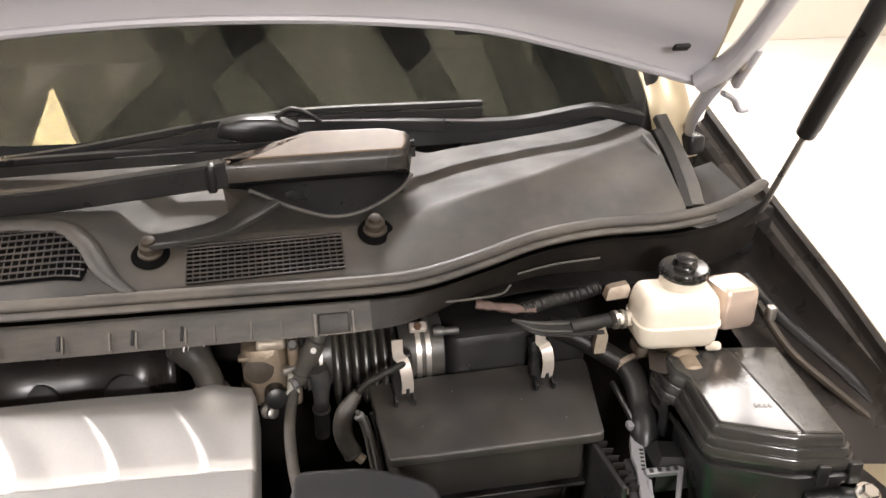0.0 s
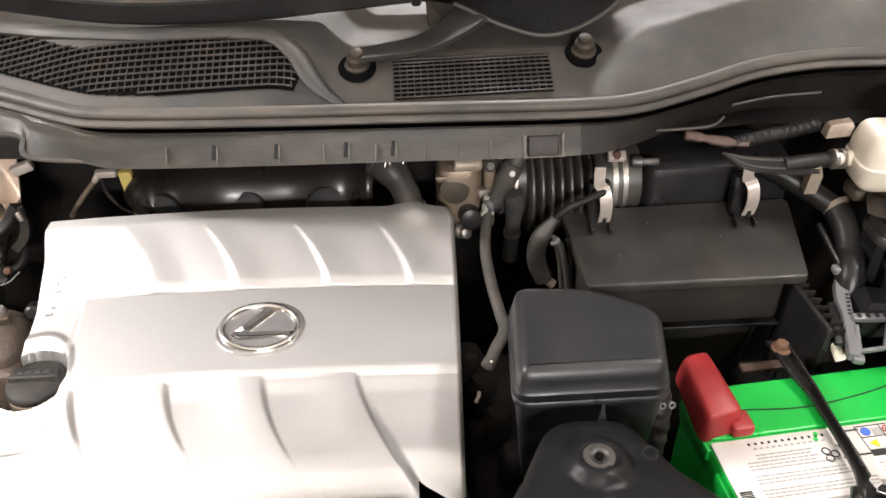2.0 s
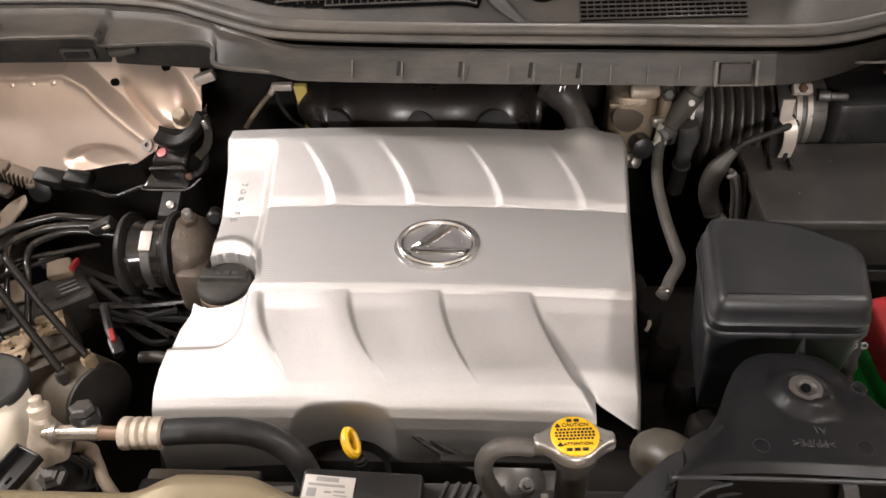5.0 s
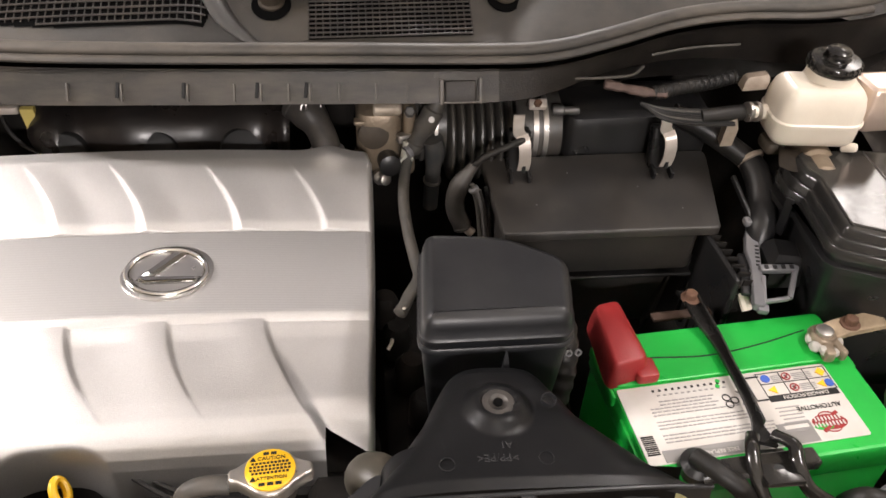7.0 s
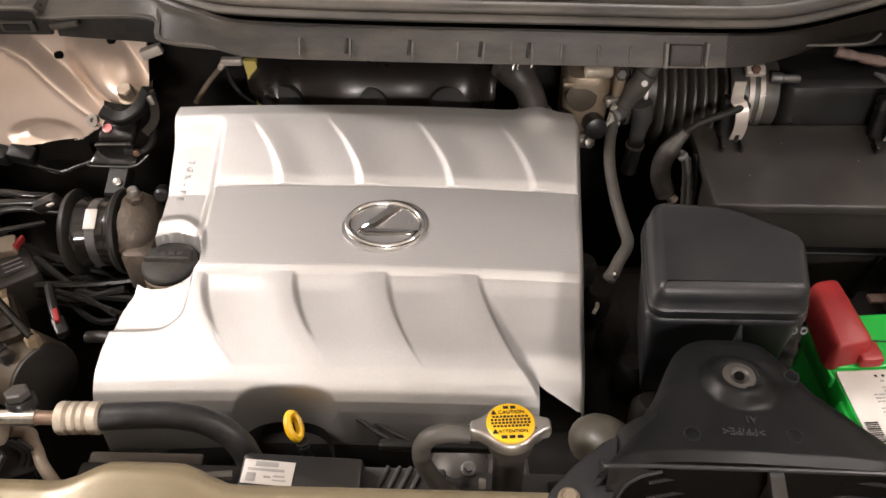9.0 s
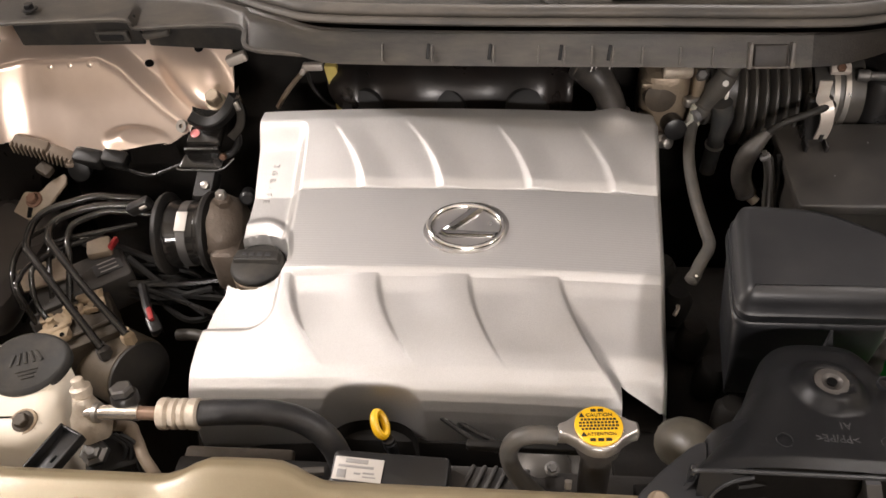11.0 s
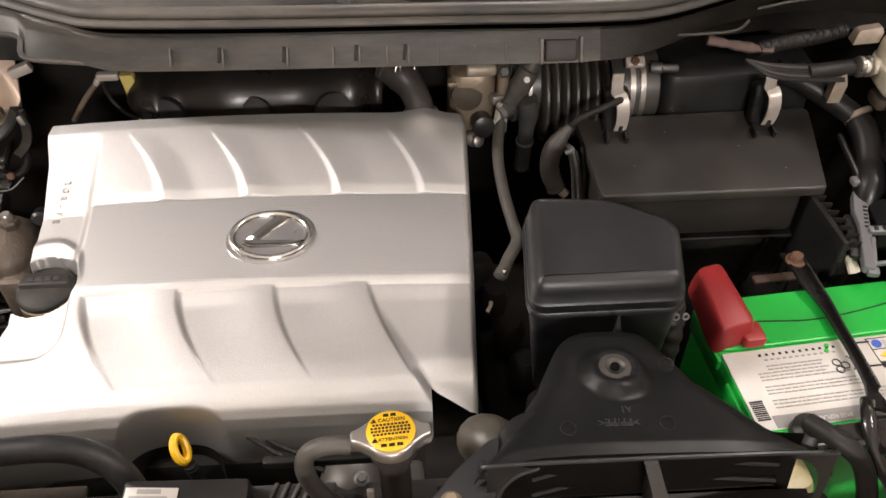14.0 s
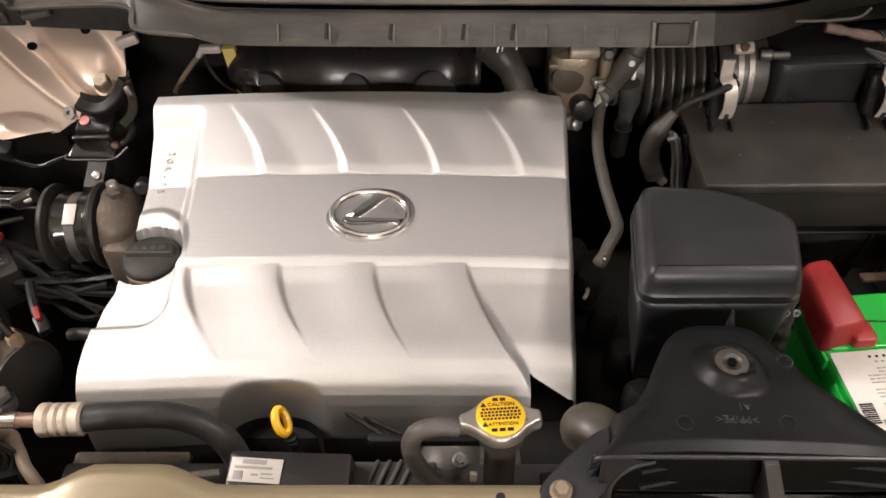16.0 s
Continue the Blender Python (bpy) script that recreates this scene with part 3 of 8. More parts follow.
def cowl_panel():
    cowl = tagged(new("cowl_panel"), "dusty dark grey plastic cowl panel below the windscreen", "cowl", "", "structure")

    def f(u, v):
        x = -0.95 + 1.436 * u
        ys, zs = seal_at(x)
        y = ys + (1.10 - ys) * v
        return (x, y, cowl_z(x, y))

    part("panel", sheet(f, 220, 60), COWL, cowl)
    part("end_trim", beam([(0.510, 0.892, 1.056), (0.517, 0.93, 1.074), (0.517, 0.97, 1.098), (0.510, 1.0, 1.124), (0.506, 1.02, 1.140)], 0.0095, 0.006), COWL, cowl, "worn grey end trim of the cowl")
    part("end_gap", beam([(0.494, 0.888, 1.058), (0.501, 0.93, 1.079), (0.500, 0.97, 1.104), (0.493, 1.0, 1.127)], 0.007, 0.004), RUBBER, cowl, "black rubber gap strip")
    part("edge_clip", beam([(0.466, 0.985, 1.1275), (0.476, 0.972, 1.115), (0.486, 0.955, 1.100)], 0.003, 0.002), GREYPL, cowl, "pale worn edge of the cowl")

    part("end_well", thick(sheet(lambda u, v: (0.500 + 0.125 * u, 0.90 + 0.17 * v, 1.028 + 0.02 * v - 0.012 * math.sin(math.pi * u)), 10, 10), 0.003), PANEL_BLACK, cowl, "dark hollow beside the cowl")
    # the wide air grille and the small one, as bars
    def grille(x0, x1, y0, y1, nx, ny, taper):
        back = bmesh.new()

        def g(u, v):
            x = x0 + (x1 - x0) * u
            y = y0 + (y1 - y0) * v
            return (x, y, cowl_z(x, y) + 0.0015)

        def keep(x, y):
            return taper(x, y)

        # black sheet just above the panel paints the shade behind the bars
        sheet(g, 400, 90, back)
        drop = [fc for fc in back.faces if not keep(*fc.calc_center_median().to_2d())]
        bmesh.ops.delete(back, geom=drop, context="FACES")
        part("grille_shade", back, VOID, cowl, "black sheet painting the shade behind the grille")
        bars = bmesh.new()
        for k in range(ny + 1):
            y = y0 + (y1 - y0) * k / ny
            run = [x0 + (x1 - x0) * i / 160 for i in range(161)]
            run = [x for x in run if keep(x, y)]
            run = run[::4] + run[-1:]
            if len(run) > 3:
                tube([(x, y, cowl_z(x, y) + 0.0042) for x in run], 0.0012, 6, 1, bars)
        for k in range(nx + 1):
            x = x0 + (x1 - x0) * k / nx
            run = [y0 + (y1 - y0) * i / 40 for i in range(41)]
            run = [y for y in run if keep(x, y)]
            if len(run) > 2:
                tube([(x, y, cowl_z(x, y) + 0.0040) for y in run], 0.0008, 4, 1, bars)
        ob = part("grille_bars", bars, GRILLE, cowl, "fine brown-grey plastic grille bars")
        ob["kind"] = "stuff"

    def wide(x, y):
        if x > -0.30:
            if y < 0.838:
                return False
            return (x + 0.30) ** 2 / 0.068 ** 2 + max(0.0, y - 0.862) ** 2 / 0.05 ** 2 + max(0.0, 0.862 - y) ** 2 / 0.06 ** 2 < 1
        lo = max(0.838, seal_at(x)[0] + 0.026)
        return lo < y < max(0.912 + 0.02 * min(0.0, x + 0.3), seal_at(x)[0] + 0.082)

    grille(-0.80, -0.232, 0.832, 1.002, 72, 20, wide)
    grille(-0.128, 0.047, 0.825, 0.876, 23, 9, lambda x, y: True)

    # raised swoosh beside the wide grille
    part("swoosh_rim", tube([(-0.66, 0.995, cowl_z(-0.66, 0.995) + 0.001), (-0.52, 0.948, cowl_z(-0.52, 0.948) + 0.001), (-0.40, 0.926, cowl_z(-0.40, 0.926) + 0.001), (-0.34, 0.923, cowl_z(-0.34, 0.923) + 0.001), (-0.27, 0.912, cowl_z(-0.27, 0.912) + 0.002), (-0.238, 0.885, cowl_z(-0.24, 0.885)), (-0.215, 0.85, cowl_z(-0.22, 0.85) + 0.001), (-0.185, 0.822, cowl_z(-0.19, 0.822))], lambda s: 0.0125 - 0.006 * smoothstep(0.8, 1.0, s), 12, 8, None, 0.6), COWL, cowl)
    for x, y in ((-0.168, 0.872), (0.088, 0.874)):
        z = cowl_z(x, y)
        # raised black ring paints the shade round the bolt
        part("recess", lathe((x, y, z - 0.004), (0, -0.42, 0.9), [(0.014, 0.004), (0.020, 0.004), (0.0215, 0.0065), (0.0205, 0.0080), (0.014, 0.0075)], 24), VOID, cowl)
        b = part("wiper_bolt", lathe((x, y + 0.002, z), (0, -0.3, 1), [(0.0145, -0.004), (0.0145, 0.005), (0.0115, 0.007), (0.0115, 0.015), (0.008, 0.017), (0.0075, 0.022), (0.005, 0.0235)], 18), GRIME, cowl, "dull steel pivot bolt", smooth=True)
    return cowl


cowl = cowl_panel()
part("seal", tube([p for p in SEAL_PTS], 0.0085, 12, 10, None, 0.75), SEAL, cowl, "long rounded rubber bonnet seal")
part("seal_lip", tube([(x, y - 0.0115, z - 0.0065) for x, y, z in SEAL_PTS[:-2]], 0.0055, 10, 10, None, 0.8), SEAL, cowl)


def cowl_front():
    """The upright plastic panel under the seal."""
    def lip(x):
        return lerp_table(x, [-0.95, -0.67, -0.545, -0.53, -0.44, -0.30, -0.05, 0.05, 0.12, 0.20, 0.30, 0.45, 0.65], [1.030, 1.028, 1.024, 1.003, 0.996, 0.998, 0.999, 1.000, 1.004, 1.003, 0.998, 0.985, 0.97])

    def f(u, v):
        x = -0.95 + 1.58 * u
        ys, zs = seal_at(x)
        w = smoothstep(0.08, 0.22, x)
        y = ys - 0.014 - 0.020 * v * (1 - 1.6 * w) - 0.006 * (1 - smoothstep(0.0, 0.15, v))
        z = (zs - 0.012) + (lip(x) - zs + 0.012) * v
        k = smoothstep(-0.43, -0.50, x)
        if k > 0:
            ye = lerp_table(x, [-0.95, -0.67, -0.662, -0.54, -0.528, -0.46], [0.822, 0.826, 0.828, 0.828, 0.808, 0.797])
            ze = lerp_table(x, [-0.95, -0.82, -0.672, -0.665, -0.60, -0.537, -0.531, -0.46], [1.026, 1.030, 1.030, 1.018, 1.020, 1.018, 1.002, 0.999])
            y += k * (ys - 0.012 + (ye - ys + 0.012) * v - y)
            z += k * (zs - 0.010 + (ze - zs + 0.010) * v + 0.004 * math.exp(-((v - 0.25) / 0.06) ** 2) - z)
        return (x, y, z)

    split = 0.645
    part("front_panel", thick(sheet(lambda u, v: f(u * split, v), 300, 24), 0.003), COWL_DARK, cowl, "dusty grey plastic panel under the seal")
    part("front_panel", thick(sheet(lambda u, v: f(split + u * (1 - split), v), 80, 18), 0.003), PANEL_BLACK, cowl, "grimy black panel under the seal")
    # upright ribs on the panel, and black blocks for the shade in its slits
    for k, x in enumerate((-0.372, -0.318, -0.252, -0.205, -0.178, -0.150, -0.128, -0.098, -0.060, -0.028)):
        ys, zs = seal_at(x)
        part("rib", block((x, ys - 0.0295, 1.010), (0.0022, 0.0050, 0.018), 0.0008, (-28, 0, -4)), COWL_DARK, cowl)
        if k in (1, 2, 4, 6):
            part("slit", block((x - 0.004, ys - 0.0290, 1.0125), (0.0036, 0.0024, 0.016), 0.0006, (-28, 6, -4)), INK, cowl)
    # square tab
    part("tab", block((0.028, 0.766, 1.011), (0.034, 0.008, 0.022), 0.002, (-25, 0, 0)), PANEL_BLACK, cowl)
    part("tab_edge", block((0.028, 0.763, 1.000), (0.044, 0.008, 0.003), 0.001, (-25, 0, 0)), COWL_DARK, cowl)
    part("tab_edge", block((0.008, 0.766, 1.011), (0.004, 0.012, 0.026), 0.001, (-25, 0, 0)), COWL_DARK, cowl)
    part("tab", block((0.049, 0.767, 1.011), (0.004, 0.014, 0.026), 0.001, (-25, 0, 0)), COWL_DARK, cowl)
    # raised frames on the darker right-hand panel
    part("bead", tube([(0.140, 0.788, 1.011), (0.19, 0.796, 1.007), (0.225, 0.803, 1.006), (0.238, 0.808, 1.014)], 0.0016, 8, 6), HOSE_GREY, cowl)
    part("bead", tube([(0.25, 0.822, 1.020), (0.30, 0.832, 1.023), (0.36, 0.84, 1.022)], 0.0016, 8, 6), HOSE_GREY, cowl)
    # lower shelf under the panel, above the brake reservoir
    part("shelf", thick(sheet(lambda u, v: (0.06 + 0.44 * u, 0.80 + 0.08 * v + 0.06 * smoothstep(0, 0.6, u), 0.985 + 0.01 * v - 0.02 * u), 20, 6), 0.003), BLACK_MATT, cowl)


cowl_front()


def cowl_left_corner():
    """Stepped plastic corner piece over the strut tower."""
    t = cowl
    part("corner_edge", beam([(-0.93, 0.821, 1.025), (-0.82, 0.821, 1.029), (-0.74, 0.823, 1.030), (-0.674, 0.825, 1.029), (-0.664, 0.827, 1.018), (-0.60, 0.827, 1.020), (-0.540, 0.827, 1.017), (-0.530, 0.808, 1.002), (-0.463, 0.797, 0.999)], 0.003, 0.0018, 6), SEAL, t)
    part("corner_recess", block((-0.745, 0.842, 1.008), (0.155, 0.006, 0.040), 0.002, (8, 0, 0)), CAPBLACK, t)
    part("corner_recess", block((-0.600, 0.844, 0.999), (0.125, 0.006, 0.036), 0.002, (8, 4, 0)), CAPBLACK, t)
    part("corner_side", block((-0.850, 0.812, 1.014), (0.035, 0.03, 0.006), 0.002, (0, 35, 0)), COWL_DARK, t)
    part("clip_frame", block((-0.700, 0.834, 1.004), (0.040, 0.006, 0.015), 0.002, (10, 0, 0)), HOSE_GREY, t)
    part("clip_slot", block((-0.700, 0.8305, 1.004), (0.029, 0.004, 0.008), 0.001, (10, 0, 0)), INK, t)
    part("wedge", block((-0.645, 0.832, 1.008), (0.034, 0.010, 0.009), 0.003, (10, -10, 0)), HOSE_GREY, t)
    hex_bolt(t, (-0.795, 0.845, 1.034), (0, 0, 1), 0.006, 0.006, material=BLACK)


cowl_left_corner()


def windscreen():
    ws = thing("windscreen", (-0.08, 1.12, 1.15), "green-tinted laminated windscreen reflecting roof trusses", "windscreen")

    def f(u, v):
        x = -0.80 + 1.34 * u
        y = 1.085 + 0.78 * v - 0.06 * ((x + 0.1) / 0.7) ** 2 * -1.0
        return (x, y, 1.128 + 0.46 * v)

    g = part("glass", thick(sheet(f, 24, 12), 0.005), GLASS, ws)
    g.visible_shadow = False
    part("pillar", tube([(0.562, 1.06, 1.06), (0.552, 1.12, 1.165), (0.535, 1.30, 1.285), (0.47, 1.95, 1.62)], 0.035, 12, 8, None, 0.5), BODY, ws, "beige painted windscreen pillar")
    part("pillar", tube([(-0.82, 1.12, 1.13), (-0.79, 1.30, 1.26), (-0.73, 1.95, 1.62)], 0.035, 12, 8, None, 0.5), BODY, ws)
    cab = tagged(new("cabin"), "dark car interior behind the windscreen", "cabin", "", "structure")
    # shade colour keeps cabin light from washing out the glass reflections
    part("dashboard", sheet(lambda u, v: (-0.80 + 1.36 * u, 1.12 + 0.62 * v, 1.085 + 0.05 * math.sin(math.pi * v)), 16, 12), VOID, cab, "dashboard top, blackened so reflections in the glass dominate")
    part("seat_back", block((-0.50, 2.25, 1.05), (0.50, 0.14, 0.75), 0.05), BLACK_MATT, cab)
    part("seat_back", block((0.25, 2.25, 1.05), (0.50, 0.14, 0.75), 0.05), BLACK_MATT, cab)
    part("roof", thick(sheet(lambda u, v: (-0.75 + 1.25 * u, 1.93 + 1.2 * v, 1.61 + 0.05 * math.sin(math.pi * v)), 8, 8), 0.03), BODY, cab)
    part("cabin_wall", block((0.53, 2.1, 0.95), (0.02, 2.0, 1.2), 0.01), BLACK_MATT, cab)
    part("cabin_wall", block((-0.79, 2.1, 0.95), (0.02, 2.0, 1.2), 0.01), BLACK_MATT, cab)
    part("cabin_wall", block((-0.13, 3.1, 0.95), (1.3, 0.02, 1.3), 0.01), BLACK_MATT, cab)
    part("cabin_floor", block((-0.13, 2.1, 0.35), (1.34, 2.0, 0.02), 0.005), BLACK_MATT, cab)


windscreen()


def wiper(arm_h, arm_pts, blade_pts, label):
    w = thing("windscreen_wiper", arm_pts[0], label, "wiper", "wipers")
    part("arm", beam(arm_pts, lambda t: 0.012 - 0.003 * t, lambda t: arm_h * (1 - 0.35 * t)), BLACK, w)
    part("blade", beam(blade_pts, 0.0035, 0.0065), RUBBER, w, "black rubber wiper blade")
    part("blade_spine", beam([(x, y + 0.006, z + 0.011) for x, y, z in blade_pts], 0.0055, 0.0035), BLACK, w)
    return w


wiper(0.0095, [(0.495, 1.06, 1.126), (0.46, 1.06, 1.136), (0.43, 1.06, 1.143), (0.40, 1.06, 1.141), (0.30, 1.06, 1.130), (0.17, 1.06, 1.137), (0.07, 1.06, 1.143), (0.01, 1.06, 1.146)],
      [(0.267, 1.085, 1.142), (0.15, 1.08, 1.145), (0.02, 1.07, 1.148), (-0.10, 1.055, 1.142), (-0.184, 1.05, 1.132), (-0.319, 1.05, 1.115), (-0.55, 1.05, 1.10)], "black metal windscreen wiper resting on the glass")
wiper(0.0165, [(-0.08, 0.95, 1.124), (-0.10, 0.95, 1.123), (-0.20, 0.95, 1.114), (-0.30, 0.95, 1.106), (-0.45, 0.95, 1.108), (-0.62, 0.97, 1.13), (-0.75, 1.0, 1.16)],
      [(0.16, 1.02, 1.112), (0.12, 1.02, 1.111), (0.08, 1.02, 1.113), (0.0, 1.025, 1.12), (-0.2, 1.03, 1.118), (-0.5, 1.04, 1.11), (-0.75, 1.05, 1.11)], "black metal wiper arm lying over the cowl")


def wiper_details():
    w = thing("wiper_cover", (0.03, 0.96, 1.11), "black moulded plastic cover over the wiper pivot, warm light painted on its dusty top", "wiper cover")
    poly = rounded([(-0.092, 0.944), (0.138, 0.946), (0.147, 0.965), (0.148, 0.992), (0.118, 1.004), (0.02, 1.006), (-0.030, 0.985), (-0.060, 0.958)], 0.008, 4)
    part("shell", slab(poly, [(0.006, 1.080), (0.001, 1.105), (0, 1.112), (0, 1.132), (0.002, 1.136), (0.006, 1.138)], None, lambda x, y: 0.30 * (y - 0.947)), mat("dusty_plastic", (0.026, 0.023, 0.020), 0.34, dirt=(0.12, 0.095, 0.07), dirt_amt=0.35, dirt_scale=9), w)
    # thin slab that paints the warm reflection on the top
    part("dust_glow", slab(poly, [(0.0062, 1.1384), (0.0070, 1.1390), (0.0085, 1.1392)], None, lambda x, y: 0.30 * (y - 0.947)), DUSTGLOW, w, "dust and warm reflected light painted on the top face")
    lip = [(-0.055, 0.925, 1.110), (-0.030, 0.912, 1.102), (-0.005, 0.902, 1.093), (0.039, 0.893, 1.082), (0.079, 0.895, 1.086), (0.123, 0.912, 1.102), (0.142, 0.935, 1.112)]
    part("lip", tube(lip, 0.0024, 8, 8), COWL, w)
    top = spline([(-0.085, 0.943, 1.108), (-0.05, 0.944, 1.110), (0.0, 0.945, 1.112), (0.04, 0.945, 1.112), (0.08, 0.945, 1.112), (0.12, 0.946, 1.112), (0.142, 0.95, 1.112)], 8)
    low = spline(lip, 8)
    part("skirt", thick(sheet(lambda u, v: top[round(u * (len(top) - 1))].lerp(low[round(u * (len(low) - 1))], v), 48, 4), 0.003), BLACK, w)
    part("collar", block((-0.098, 0.944, 1.122), (0.012, 0.02, 0.036), 0.004, (0, 0, 0)), BLACK, w)
    # black tube laid on for the shade in the groove
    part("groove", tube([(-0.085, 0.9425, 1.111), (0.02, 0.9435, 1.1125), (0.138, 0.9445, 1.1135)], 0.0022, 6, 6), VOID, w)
    part("link", beam([(-0.168, 0.875, 1.074), (-0.13, 0.880, 1.076), (-0.09, 0.888, 1.080), (-0.06, 0.900, 1.090), (-0.035, 0.92, 1.10)], lambda s: 0.015 + 0.010 * s, 0.003), BLACK_MATT, w, "black steel link from the pivot bolt")
    p = thing("wiper_joint", (-0.05, 1.05, 1.14), "glossy black joint of the wiper arm and blade", "wiper joint")
    poly = rounded([(-0.096, 1.142), (-0.040, 1.130), (0.010, 1.136), (0.012, 1.150), (-0.020, 1.164), (-0.060, 1.166), (-0.090, 1.160)], 0.008, 4)
    bm = bmesh.new()
    slab(poly, [(0.005, -0.016), (0.001, -0.013), (0, -0.008), (0, 0.008), (0.001, 0.013), (0.005, 0.016)], bm)
    bmesh.ops.transform(bm, matrix=Matrix(((1, 0, 0, 0), (0, 0, -1, 1.045), (0, 1, 0, 0), (0, 0, 0, 1))), verts=bm.verts)
    part("body", bm, BLACK, p)
    part("hook", tube([(-0.020, 1.045, 1.160), (0.0, 1.045, 1.172), (0.020, 1.045, 1.166), (0.038, 1.05, 1.152)], 0.006, 8, 8, None, 0.5), BLACK, p)


wiper_details()


# ---- bonnet, hinge and gas strut ----
def bonnet():
    h = thing("bonnet", (-0.08, 1.02, 1.22), "open beige car bonnet seen from its bare underside", "bonnet")
    up = Vector((0, -0.62, 0.78)).normalized()
    nrm = Vector((0, -0.78, -0.62)).normalized()

    def rear(x):
        k = abs(x + 0.10)
        return Vector((x, 1.035 - 0.03 * (k / 0.66) ** 2, 1.288 - 0.020 * (k / 0.35) ** 2 if k < 0.35 else 1.268 - 0.083 * ((k - 0.35) / 0.31) ** 1.1))

    def f(u, v):
        x = -0.78 + 1.34 * u
        r = rear(x)
        bulge = 0.018 * smoothstep(0.0, 0.03, v) + 0.02 * smoothstep(0.06, 0.12, v) * (1 - smoothstep(0.9, 1, v))
        return r + up * (1.02 * v) - nrm * bulge + Vector((0, 0, 0))

    part("inner_panel", sheet(f, 60, 50), HOOD_PAINT, h, "grey-beige painted inner panel")

    def g(u, v):
        x = -0.79 + 1.36 * u
        return rear(x) + up * (-0.006 + 1.04 * v) - nrm * (0.06 * math.sin(math.pi * min(1, v + 0.08)) + 0.004)

    part("outer_panel", sheet(g, 40, 24), BODY, h, "gold-beige painted outer skin")
    part("rear_edge", tube([rear(-0.78 + 1.34 * k / 24) + up * 0.002 for k in range(25)], 0.006, 8, 2), HOOD_PAINT, h)
    part("rubber_stop", block((0.235, 1.03, 1.268), (0.04, 0.012, 0.012), 0.003), BLACK, h)
    part("drain_hole", block(tuple(rear(0.50) + up * 0.06 - nrm * -0.004), (0.022, 0.006, 0.012), 0.002, (51, 0, 0)), INK, h)
    part("side_flange", tube([(0.555, 1.01, 1.19), (0.585, 0.985, 1.225), (0.60, 0.93, 1.30), (0.61, 0.70, 1.59), (0.60, 0.45, 1.90)], 0.036, 14, 8, None, 0.45), HOOD_PAINT, h)
    return h


hood = bonnet()


def hinge(side=1, x0=0.0):
    t = hood
    part("hinge_arm", tube([(0.600, 0.985, 1.232), (0.588, 1.00, 1.205), (0.572, 1.015, 1.17), (0.566, 1.035, 1.135), (0.573, 1.06, 1.10)], 0.014, 10, 8, None, 0.35, (1, 0, 0)), HOOD_PAINT, t)
    part("hinge_plate", block((0.598, 0.985, 1.225), (0.012, 0.045, 0.075), 0.004, (35, 0, 0)), HOOD_PAINT, t)
    part("hinge_foot", block((0.577, 1.065, 1.085), (0.03, 0.05, 0.03), 0.006, (0, 0, 15)), BLACK, t)
    hex_bolt(t, (0.590, 0.972, 1.222), (-0.6, -0.7, 0.1), 0.009, 0.009)
    hex_bolt(t, (0.574, 0.995, 1.196), (-0.6, -0.7, 0.1), 0.008, 0.008)
    part("hinge_hook", tube([(0.585, 1.0, 1.175), (0.603, 1.0, 1.165), (0.613, 1.0, 1.15), (0.625, 1.0, 1.15)], 0.007, 8, 6, None, 0.6), HOOD_PAINT, t)


hinge()


def gas_strut():
    t = thing("gas_strut", (0.62, 0.94, 0.985), "black gas strut with a bright steel rod holding the bonnet", "gas strut")
    a, b = Vector((0.622, 0.942, 0.985)), Vector((0.62, 0.774, 1.326))
    d = (b - a).normalized()
    m = a + d * 0.195
    part("rod", tube([a, m], 0.0045, 12, 2), STEEL, t, "bright steel rod")
    part("cylinder", lathe(m, d, [(0.006, -0.002), (0.012, 0), (0.0125, 0.004), (0.0125, 0.012), (0.0135, 0.014), (0.0135, 0.30), (0.010, 0.31)], 20), BLACK, t)
    part("ball_socket", lathe(a - d * 0.008, d, [(0.006, -0.006), (0.008, 0), (0.008, 0.018), (0.005, 0.022)], 16), BLACK, t)


gas_strut()
part("bracket", block((0.615, 0.95, 0.972), (0.05, 0.05, 0.02), 0.005, (0, 0, 20)), BLACK, car)


# ---- engine cover ----
RIB_BACK = ((-0.4415, -0.3945), (-0.3547, -0.3060), (-0.2549, -0.2075), (-0.1605, -0.1159))
RIB_FRONT = ((-0.4623, -0.4107, 1.7), (-0.3706, -0.3200, 1.7), (-0.2762, -0.2318, 1.7), (-0.1836, -0.1380, 1.35))
SEAM, LIP = 0.7125, 0.605
WELL = (-0.505, 0.6225)


def arch(x, y):
    return (abs((x + 0.3605) / 0.0585) ** 2.8 + abs(max(0.0, y - 0.428) / 0.058) ** 2.8) ** (1 / 2.8)


def cover_base(x, y):
    p = lerp_table(y, [0.462, 0.464, 0.4655, 0.4675, 0.4705, 0.475, 0.481, 0.49, 0.503, 0.52, 0.56, 0.606, 0.712, 0.76, 0.80, 0.815], [0.725, 0.752, 0.768, 0.782, 0.795, 0.8055, 0.8128, 0.8187, 0.8245, 0.829, 0.838, 0.848, 0.869, 0.888, 0.904, 0.908])
    c = (x + 0.28) / 0.21
    return p + 0.006 * (1 - min(1.5, c * c))


def front_crest(k, s):
    xt, xb, p = RIB_FRONT[k]
    return xt + (xb - xt) * max(0.0, min(1.3, s)) ** p


